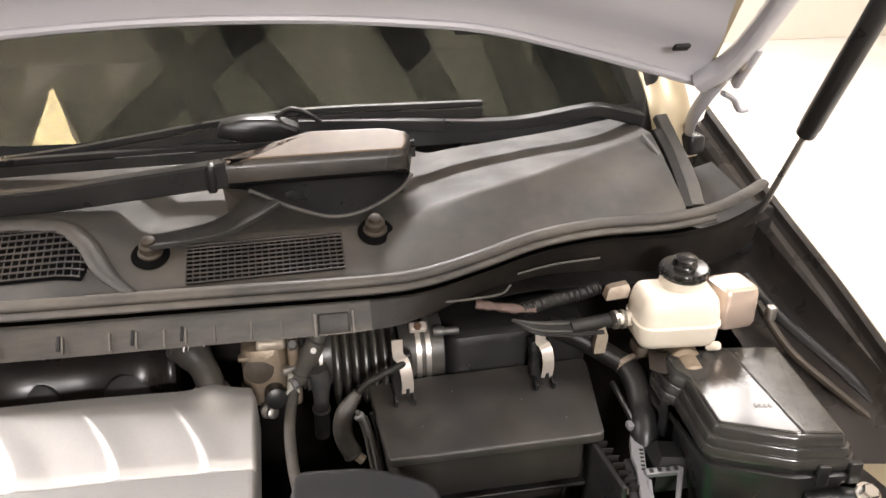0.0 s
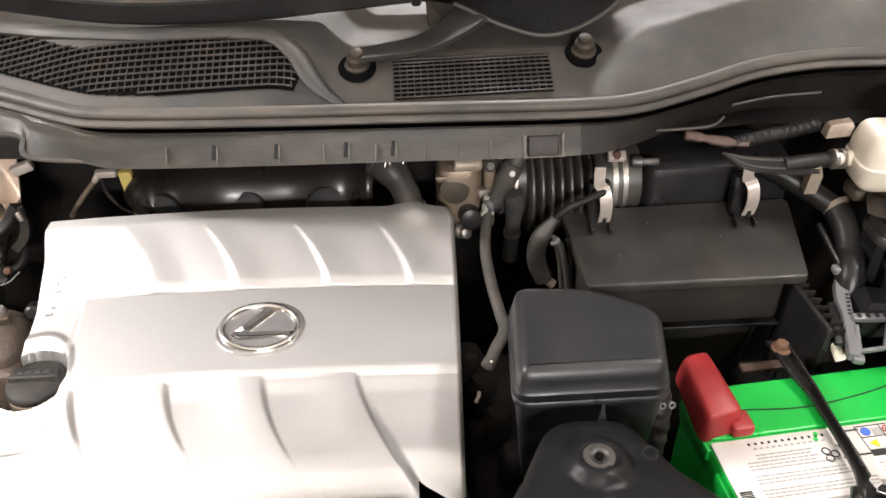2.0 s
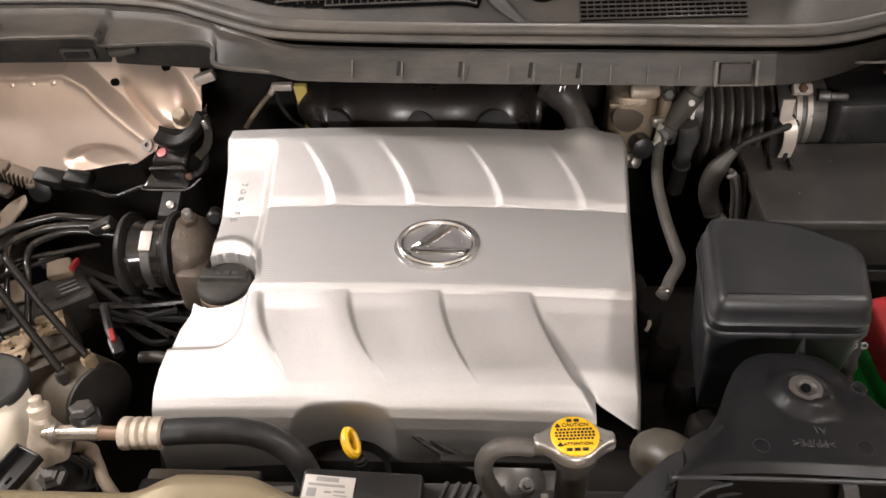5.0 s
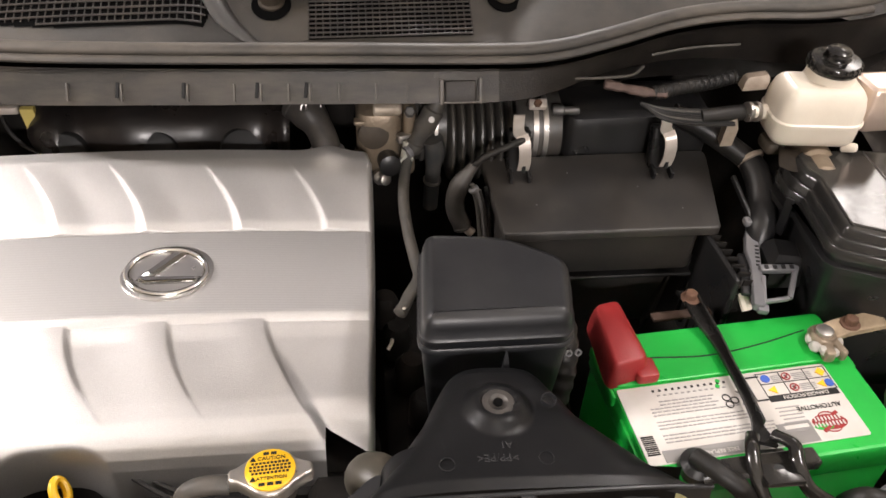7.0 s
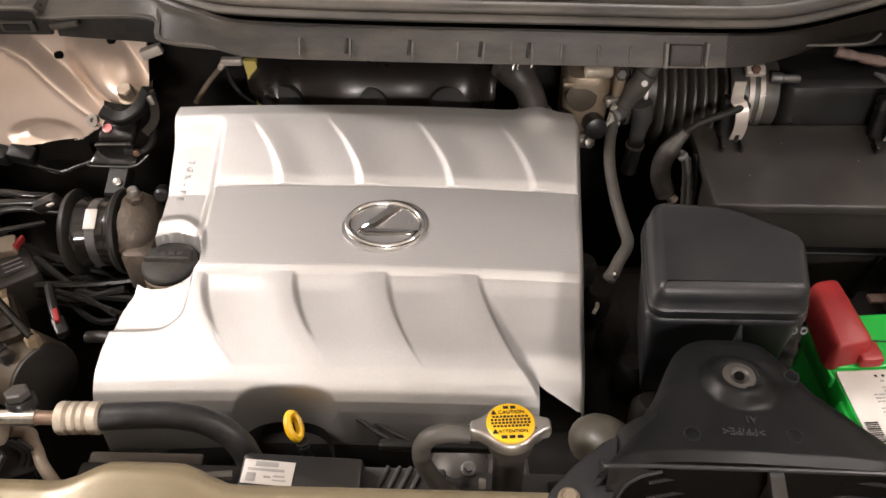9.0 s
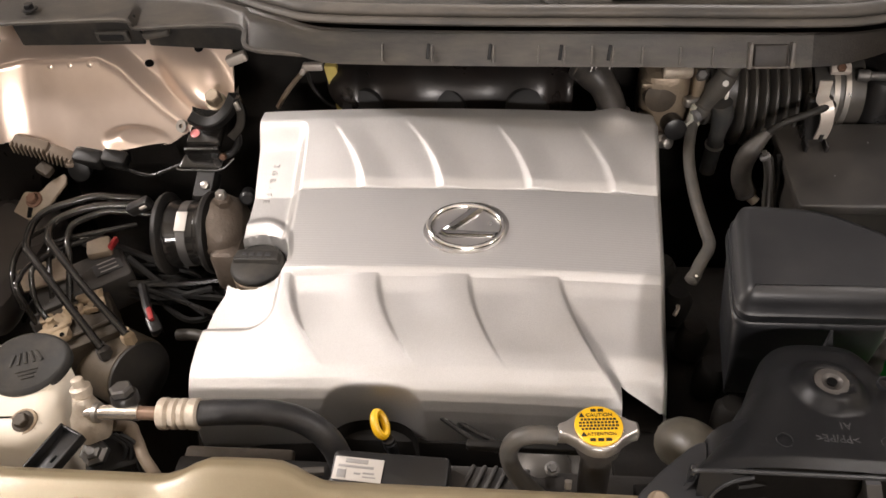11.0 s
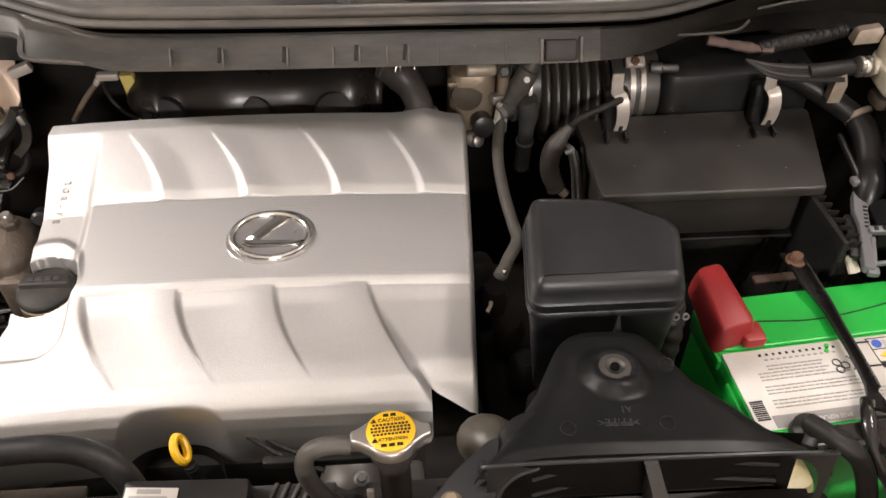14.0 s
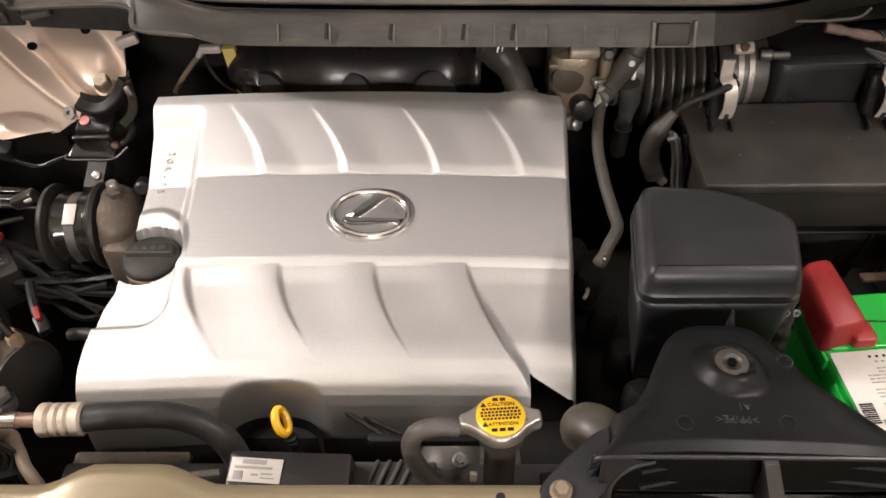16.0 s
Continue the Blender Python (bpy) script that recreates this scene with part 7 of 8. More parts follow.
# ---- right fender apron details ----
def right_apron():
    t = thing("fender_apron", (0.60, 0.55, 0.80), "beige painted fender apron with bolt holes", "apron")
    part("apron", thick(sheet(lambda u, v: (0.560 + 0.075 * u + 0.02 * math.sin(3 * v), 0.38 + 0.20 * v, 0.865 + 0.02 * v - 0.012 * u), 14, 20), 0.003), BODY, t)
    part("apron_flange", tube([(0.628, 0.36, 0.86), (0.636, 0.50, 0.876), (0.640, 0.55, 0.882), (0.636, 0.59, 0.888)], 0.009, 10, 8), BODY, t)
    for x, y, z in ((0.585, 0.52, 0.878), (0.600, 0.47, 0.875)):
        part("hole", lathe((x, y, z - 0.001), (-0.1, -0.1, 1), [(0.006, 0), (0.006, 0.004)], 16), INK, t)
    part("cable", tube([(0.560, 0.80, 0.96), (0.575, 0.74, 0.925), (0.60, 0.68, 0.905), (0.617, 0.63, 0.895)], 0.005, 8, 8), GRIME, t)
    part("cable", tube([(0.575, 0.86, 0.965), (0.585, 0.78, 0.945), (0.612, 0.70, 0.925), (0.628, 0.645, 0.91)], 0.009, 10, 8, None, 0.6), BLACK, t)
    part("cable_clip", block((0.557, 0.765, 0.965), (0.012, 0.012, 0.02), 0.003), STEEL, t)
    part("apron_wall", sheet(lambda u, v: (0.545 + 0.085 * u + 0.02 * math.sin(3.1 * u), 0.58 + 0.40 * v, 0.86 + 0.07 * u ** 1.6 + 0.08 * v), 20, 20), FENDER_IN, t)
    l = thing("headlamp_housing", (0.55, 0.50, 0.66), "pale plastic headlamp housing under the bracket", "headlamp")
    part("housing", lathe((0.535, 0.54, 0.70), (0.2, -0.3, 1), [(0.03, 0), (0.045, 0.02), (0.045, 0.06), (0.035, 0.07), (0.03, 0.068)], 28), CREAM, l)


right_apron()


# ---- left side: strut tower, engine mount, brake unit, washer bottle ----
def strut_tower():
    t = thing("strut_tower", (-0.75, 0.90, 0.75), "beige metallic strut tower with a pressed ridge and bulge", "strut tower")
    line_x = [-0.98, -0.80, -0.748, -0.738, -0.719, -0.694, -0.667, -0.6375, -0.60, -0.55]
    line_z = [0.955, 0.9605, 0.9625, 0.9595, 0.9510, 0.9300, 0.9092, 0.8890, 0.866, 0.84]

    def f(u, v):
        x = -0.965 + 0.385 * u
        z = 0.835 + 0.185 * v
        plane = 0.775 + 0.13 * (z - 0.79) / 0.225
        d = (z - lerp_table(x, line_x, line_z)) * (0.75 if x > -0.745 else 1.0)
        back = smoothstep(-0.001, 0.012, d)
        # barrel-shaped lower panel with a shallow dish
        swell = 0.012 * (1 - min(1.0, ((z - 0.915) / 0.075) ** 2)) + 0.012 * smoothstep(-0.845, -0.885, x) - 0.004 * smoothstep(-0.80, -0.84, x)
        e = math.hypot((x + 0.709) / 0.050, (z - 0.868) / 0.021)
        y_low = plane - swell + 0.010 * (1 - smoothstep(0.45, 1.0, e))
        # flat panel behind the ridge with an oval bulge
        du = ((x + 0.628) * 0.70 - (z - 0.930) * 0.71) / 0.066
        dv = ((x + 0.628) * 0.71 + (z - 0.930) * 0.70) / 0.036
        q = max(0.0, 1 - du * du - dv * dv)
        y_back = plane + 0.006 - 0.026 * q ** 1.5
        y = y_low + (y_back - y_low) * back - 0.0065 * math.exp(-((d + 0.001) / 0.0045) ** 2)
        y += 0.9 * max(0.0, z - 0.962) * smoothstep(-0.735, -0.760, x)
        return (x, y, z)

    bm = sheet(f, 230, 120)
    low_x = [-0.97, -0.86, -0.83, -0.81, -0.72, -0.690, -0.666, -0.638, -0.60, -0.57]
    low_z = [0.862, 0.872, 0.860, 0.856, 0.8545, 0.858, 0.864, 0.880, 0.890, 0.90]
    bmesh.ops.delete(bm, geom=[fc for fc in bm.faces if fc.calc_center_median().z < lerp_table(fc.calc_center_median().x, low_x, low_z)], context="FACES")
    part("panel", thick(bm, 0.003), TOWER, t)
    for x, y, z in ((-0.6861, 0.868, 0.9472), (-0.6197, 0.875, 0.9634)):
        part("hole", lathe((x, y, z), (0, -1, 0.5), [(0.0045, -0.012), (0.0045, 0.0035)], 18), VOID, t)
    for x, z in ((-0.812, 0.9485), (-0.7853, 0.9503), (-0.7591, 0.9515), (-0.7266, 0.9440)):
        part("weld_spot", lathe((x, 0.860, z), (0.1, -1, 0.6), [(0.0045, -0.004), (0.0045, 0.001), (0.0025, 0.0025)], 14), TOWER, t)
    part("tab", block((-0.572, 0.868, 0.953), (0.026, 0.012, 0.012), 0.002, (0, -16, 10)), CLIP, t, "bare pale metal tab")


strut_tower()


def engine_mount():
    t = thing("engine_mount", (-0.61, 0.73, 0.78), "black hydraulic engine mount with bracket and bolts", "engine mount")
    # plate with the paint dot and its front flange
    part("damper_plate", slab(rounded([(-0.634, 0.792), (-0.592, 0.792), (-0.588, 0.824), (-0.626, 0.826)], 0.004, 3), [(0.001, 0.872), (0, 0.874), (0, 0.884), (0.0015, 0.886)], None, lambda x, y: 0.55 * (y - 0.80)), GLOSS, t)
    part("damper_flange", slab(rounded([(-0.648, 0.779), (-0.592, 0.778), (-0.590, 0.796), (-0.642, 0.798)], 0.004, 3), [(0.001, 0.852), (0, 0.853), (0, 0.857), (0.001, 0.858)], None, lambda x, y: 0.4 * (y - 0.79)), GLOSS, t)
    part("flange_edge", tube([(-0.650, 0.780, 0.853), (-0.646, 0.777, 0.851), (-0.62, 0.776, 0.851), (-0.592, 0.776, 0.852), (-0.575, 0.785, 0.862)], 0.0010, 6, 6), DULLBOLT, t, "worn bare edge")
    part("damper_wall", block((-0.613, 0.789, 0.868), (0.045, 0.006, 0.022), 0.002, (20, 0, 2)), GLOSS, t)
    part("paint_dot", lathe((-0.6225, 0.802, 0.8880), (0, -0.45, 1), [(0.0058, 0), (0.0058, 0.0012), (0.004, 0.0016)], 20), BOLTPINK, t, "pink paint dot")
    part("damper_label", block((-0.613, 0.7865, 0.871), (0.030, 0.003, 0.009), 0.0006, (20, 0, 2)), DARKRUST, t, "brown worn label")
    # saddle bracket that cups the upper bolt
    part("saddle", beam([(-0.622, 0.802, 0.912), (-0.606, 0.799, 0.905), (-0.590, 0.799, 0.907), (-0.573, 0.803, 0.920), (-0.561, 0.808, 0.938)], 0.007, 0.0065, 10, None, (0, -0.5, 1)), VOIDPL, t)
    part("saddle_wall", thick(sheet(lambda u, v: (-0.623 + 0.066 * u, 0.806 + 0.012 * v, 0.905 + 0.030 * u * u + 0.012 * v - 0.010 * math.sin(math.pi * u)), 12, 4), 0.003), GLOSS, t)
    part("saddle_leg", beam([(-0.560, 0.805, 0.938), (-0.557, 0.803, 0.918), (-0.562, 0.800, 0.900), (-0.575, 0.797, 0.886)], 0.0055, 0.004, 8, None, (0, -1, 0.3)), GLOSS, t)
    part("saddle_pin", block((-0.559, 0.801, 0.929), (0.007, 0.006, 0.013), 0.002, (0, -12, 0)), STEEL, t)
    part("eyelet", ring((-0.637, 0.806, 0.8960), (-0.3, -0.8, 0.6), 0.0030, 0.0078, 0.004, 18), STEEL, t, "bright steel eyelet")
    part("bolt_washer", lathe((-0.5915, 0.820, 0.921), (-0.1, -0.45, 1), [(0.011, 0), (0.0125, 0.001), (0.0125, 0.003), (0.010, 0.0035)], 24), ALU, t)
    hex_bolt(t, (-0.5915, 0.819, 0.9235), (-0.1, -0.45, 1), 0.0098, 0.012, False, ALU)
    part("side_arm", tube([(-0.592, 0.795, 0.858), (-0.580, 0.798, 0.862), (-0.571, 0.802, 0.874), (-0.570, 0.804, 0.886)], 0.0045, 8, 6), BLACK, t)
    part("side_knob", lathe((-0.5895, 0.790, 0.863), (0.2, -0.9, 0.3), [(0.003, 0), (0.0045, 0.002), (0.0045, 0.006), (0.003, 0.008)], 12), RUST, t)
    part("neck", slab(rounded([(-0.626, 0.745), (-0.600, 0.745), (-0.598, 0.785), (-0.624, 0.785)], 0.004, 3), [(0, 0.826), (0, 0.842), (0.002, 0.846)], None, lambda x, y: 0.5 * (y - 0.77)), VOIDPL, t)
    part("neck_screw", lathe((-0.610, 0.760, 0.840), (0, -0.6, 0.8), [(0.004, 0), (0.005, 0.001), (0.005, 0.004), (0.003, 0.005)], 12), STEEL, t)
    # drum lying across the bay, with a rubber ring at each end
    ax = Vector((1, 0.04, 0.01))
    part("barrel", lathe((-0.646, 0.708, 0.806), ax, [(0.030, 0), (0.041, 0.003), (0.0415, 0.010), (0.039, 0.014), (0.039, 0.040), (0.0425, 0.043), (0.0425, 0.050), (0.03, 0.054)], 36), GLOSS, t)
    part("barrel_band", lathe((-0.626, 0.709, 0.806), ax, [(0.0392, 0), (0.0400, 0.0005), (0.0400, 0.011), (0.0392, 0.0115)], 36), DULLBOLT, t, "dull steel band round the drum")
    part("barrel_ring", lathe((-0.653, 0.708, 0.806), ax, [(0.038, 0), (0.049, 0.001), (0.051, 0.004), (0.051, 0.007), (0.048, 0.010), (0.038, 0.011)], 40), RUBBER, t)
    part("barrel_ring", lathe((-0.598, 0.710, 0.807), ax, [(0.036, 0), (0.049, 0.001), (0.0505, 0.004), (0.049, 0.008), (0.036, 0.010)], 40), RUBBER, t)
    part("barrel_label", block((-0.6185, 0.691, 0.8425), (0.0135, 0.024, 0.0012), 0.0003, (27, 0, 0)), WHITE, t, "small white sticker")
    bm = lathe((-0.588, 0.711, 0.808), ax, [(0.030, 0), (0.044, 0.002), (0.0445, 0.014), (0.041, 0.026), (0.032, 0.034), (0.018, 0.037)], 32)
    for v in bm.verts:
        v.co += 0.0022 * noise.noise_vector(v.co * 70)
    part("bracket", bm, CASTBROWN, t, "rust-stained cast bracket")
    part("bracket_foot", block((-0.566, 0.682, 0.788), (0.036, 0.05, 0.060), 0.008), CASTBROWN, t)
    part("bracket_rib", block((-0.572, 0.676, 0.812), (0.040, 0.010, 0.008), 0.003, (0, 0, 4)), CASTBROWN, t)
    part("stud_nut", lathe((-0.571, 0.715, 0.848), (0.05, -0.1, 1), [(0.012, -0.002), (0.012, 0.002), (0.0105, 0.0025), (0.0105, 0.011), (0.009, 0.013)], 6), CASTBROWN, t, smooth=False)
    part("stud", lathe((-0.571, 0.7145, 0.860), (0.05, -0.1, 1), [(0.0062, 0), (0.0062, 0.007), (0.0045, 0.009)], 16), STEEL, t)
    part("rear_stub", lathe((-0.552, 0.742, 0.838), (0.2, -1, 0.3), [(0.008, -0.012), (0.009, 0), (0.009, 0.006), (0.006, 0.009)], 14), BLACK, t)


engine_mount()


def abs_unit():
    t = thing("brake_control_unit", (-0.72, 0.58, 0.70), "grimy brake control unit with a cylindrical motor", "control unit")
    ax = Vector((0.855, -0.434, 0.10)).normalized()
    end = Vector((-0.6592, 0.557, 0.722))
    part("block", block((-0.735, 0.596, 0.745), (0.085, 0.085, 0.052), 0.005, (0, 0, 32)), GRIME, t)
    part("motor", lathe(end - ax * 0.062, ax, [(0.034, -0.02), (0.0435, -0.008), (0.0435, 0.054), (0.0425, 0.060), (0.040, 0.062)], 40), MOTORBROWN, t, "grimy brown cylindrical pump motor")
    part("motor_end", lathe(end, ax, [(0.0415, -0.001), (0.0410, 0.002), (0.036, 0.0035), (0.012, 0.004), (0.010, 0.005), (0.002, 0.005)], 40), DARKGREY, t)
    part("controller", block((-0.752, 0.655, 0.757), (0.115, 0.062, 0.050), 0.005, (0, 0, 38)), DARKGREY, t, "dark plastic controller box")
    part("cover_plate", block((-0.795, 0.655, 0.786), (0.055, 0.050, 0.004), 0.0015, (-6, 6, 38)), TANGRIME, t, "dusty tan cover plate")
    part("print_bar", block((-0.722, 0.672, 0.7832), (0.034, 0.020, 0.0008), 0.0003, (0, 0, 36)), MOULD, t)
    for k in range(3):
        part("print_bar", block((-0.728 + 0.005 * k, 0.680 - 0.006 * k, 0.7840), (0.022, 0.0016, 0.0006), 0.0002, (0, 0, 36)), GREYINK, t)
    part("valve_top", block((-0.735, 0.598, 0.773), (0.070, 0.060, 0.006), 0.002, (0, 0, 35)), GRIME, t)
    for k, (x, y, z) in enumerate(((-0.752, 0.577, 0.780), (-0.741, 0.598, 0.779), (-0.716, 0.612, 0.779), (-0.6846, 0.553, 0.770), (-0.6640, 0.574, 0.770), (-0.775, 0.585, 0.776))):
        part("pipe_nut", lathe((x, y, z - 0.010), (-0.1, 0.2, 1), [(0.0082, 0), (0.0082, 0.012), (0.005, 0.016), (0.0048, 0.020)], 6), TANCRUST if k in (0, 1, 2, 4) else DULLBOLT, t, smooth=False)
    rng = random.Random(4)
    for k, (x, y, w) in enumerate(((-0.7503, 0.5786, 0.034), (-0.7368, 0.567, 0.022), (-0.7373, 0.6006, 0.024), (-0.7280, 0.626, 0.030), (-0.7151, 0.6112, 0.026), (-0.7367, 0.606, 0.016), (-0.764, 0.590, 0.016))):
        bm = block((0, 0, 0), (w, w * 0.75, 0.007), 0.002, (0, 0, 0), None, w * 0.3)
        for v in bm.verts:
            v.co += 0.005 * noise.noise_vector(v.co * 90 + Vector((7.0 * k, 0, 0)))
        bmesh.ops.transform(bm, matrix=pose(x, y, 0.7785, rng.uniform(-10, 10), rng.uniform(-10, 10), 35 + rng.uniform(-25, 25)), verts=bm.verts)
        crust = part("crust", bm, TANCRUST, t, "pale corroded metal")
        part("pit", lathe((x + 0.15 * w, y - 0.1 * w, 0.7805), (0, -0.2, 1), [(0.0028, 0), (0.0028, 0.0035)], 12), VOID, crust)
    p = thing("brake_lines", (-0.75, 0.65, 0.78), "set of black steel brake lines bent over the unit", "brake lines")
    runs = (
        (0.0046, ((-0.690, 0.742, 0.832), (-0.7175, 0.735, 0.840), (-0.744, 0.733, 0.843), (-0.788, 0.710, 0.843), (-0.799, 0.690, 0.842), (-0.796, 0.665, 0.842), (-0.787, 0.642, 0.842), (-0.779, 0.634, 0.838), (-0.732, 0.593, 0.807), (-0.6843, 0.5525, 0.776))),
        (0.0046, ((-0.675, 0.730, 0.832), (-0.711, 0.721, 0.840), (-0.742, 0.712, 0.843), (-0.768, 0.695, 0.843), (-0.775, 0.680, 0.842), (-0.769, 0.661, 0.842), (-0.762, 0.652, 0.838), (-0.715, 0.612, 0.808), (-0.6634, 0.5735, 0.776))),
        (0.0040, ((-0.670, 0.722, 0.825), (-0.709, 0.716, 0.835), (-0.7256, 0.711, 0.837), (-0.749, 0.695, 0.837), (-0.754, 0.682, 0.836), (-0.750, 0.664, 0.834), (-0.746, 0.650, 0.825), (-0.7440, 0.625, 0.800), (-0.7410, 0.600, 0.780))),
        (0.0032, ((-0.69, 0.715, 0.815), (-0.735, 0.690, 0.822), (-0.764, 0.672, 0.828), (-0.7705, 0.657, 0.828), (-0.771, 0.642, 0.815), (-0.772, 0.620, 0.778))),
        (0.0032, ((-0.73, 0.70, 0.812), (-0.768, 0.650, 0.826), (-0.774, 0.626, 0.830), (-0.775, 0.614, 0.826), (-0.773, 0.598, 0.800), (-0.760, 0.585, 0.779))),
        (0.0032, ((-0.77, 0.685, 0.812), (-0.785, 0.630, 0.826), (-0.7835, 0.604, 0.830), (-0.783, 0.594, 0.826), (-0.779, 0.588, 0.800), (-0.775, 0.583, 0.778))),
        (0.0036, ((-0.80, 0.715, 0.812), (-0.812, 0.68, 0.822), (-0.808, 0.64, 0.826), (-0.800, 0.61, 0.815), (-0.796, 0.60, 0.785))),
    )
    for r, pts in runs:
        part("line", tube(pts, r, 10, 8), GLOSS, p)


abs_unit()


def washer_bottle():
    t = thing("washer_bottle", (-0.70, 0.42, 0.70), "cream washer fluid bottle with a black hinged cap", "washer bottle")
    poly = rounded([(-0.80, 0.380), (-0.662, 0.384), (-0.642, 0.398), (-0.646, 0.430), (-0.668, 0.492), (-0.80, 0.505)], [0.02, 0.015, 0.012, 0.03, 0.02, 0.02], 5)
    part("bottle", slab(poly, [(0.03, 0.66), (0.012, 0.70), (0.006, 0.76), (0.003, 0.80), (0, 0.838), (0.002, 0.846), (0.007, 0.852), (0.02, 0.856)]), CREAM, t)
    part("neck", lathe((-0.690, 0.462, 0.848), (0.05, -0.2, 1), [(0.034, 0), (0.032, 0.008), (0.032, 0.014)], 32), CREAM, t)
    m = Matrix.Translation((-0.690, 0.462, 0.864)) @ pose(0, 0, 0, 12, 4, 25)
    rings = []
    for d, h in ((0.0345, -0.008), (0.037, -0.006), (0.037, 0.001), (0.035, 0.004), (0.0325, 0.0048), (0.031, 0.0042), (0.012, 0.0042)):
        rings.append([m @ Vector((d * (1.0 + 0.10 * max(0.0, math.cos(a)) ** 3) * math.cos(a), 0.9 * d * math.sin(a), h)) for a in [2 * math.pi * k / 40 for k in range(40)]])
    cap = part("cap", loft(rings), CAPBLACK, t, "round black snap cap with moulded marks")
    for k in range(5):
        part("cap_mark", block(tuple(m @ Vector((-0.012 + 0.006 * k, 0.004, 0.0048))), (0.0028, 0.013, 0.0012), 0.0004, (12, 4, 25 + 12 * (k - 2))), CAPBLACK, cap)
    for k in range(3):
        part("cap_mark", block(tuple(m @ Vector((0.0, -0.010 - 0.004 * k, 0.0048))), (0.020 - 0.004 * k, 0.0014, 0.0012), 0.0004, (12, 4, 25)), CAPBLACK, cap)
    part("bolt_ring", lathe((-0.6700, 0.4040, 0.852), (0, -0.3, 1), [(0.013, 0), (0.0125, 0.0035), (0.009, 0.0036)], 24), TANCRUST, t)
    hex_bolt(t, (-0.6700, 0.4035, 0.8545), (0, -0.3, 1), 0.0068, 0.007, material=GRIME)
    b = thing("front_bracket", (-0.63, 0.36, 0.84), "black steel channel bracket on the radiator support", "bracket")
    m = pose(-0.6135, 0.3475, 0.874, 6, 0, -24)
    for name, at, size in (("base", (0, 0, 0), (0.024, 0.070, 0.0025)), ("channel_side", (-0.012, 0, 0.004), (0.0025, 0.070, 0.010)), ("channel_side", (0.012, 0, 0.004), (0.0025, 0.070, 0.010)), ("lip", (0, 0.034, 0.003), (0.024, 0.0025, 0.008))):
        part(name, block(tuple(m @ Vector(at)), size, 0.0008, (6, 0, -24)), BLACK, b)
    hex_bolt(b, tuple(m @ Vector((-0.001, -0.028, 0.001))), (0, -0.1, 1), 0.0065, 0.007, material=DULLBOLT)
    part("slot", block(tuple(m @ Vector((0.001, 0.008, 0.0008))), (0.003, 0.007, 0.0015), 0.0005, (6, 0, -24)), VOID, b)


washer_bottle()


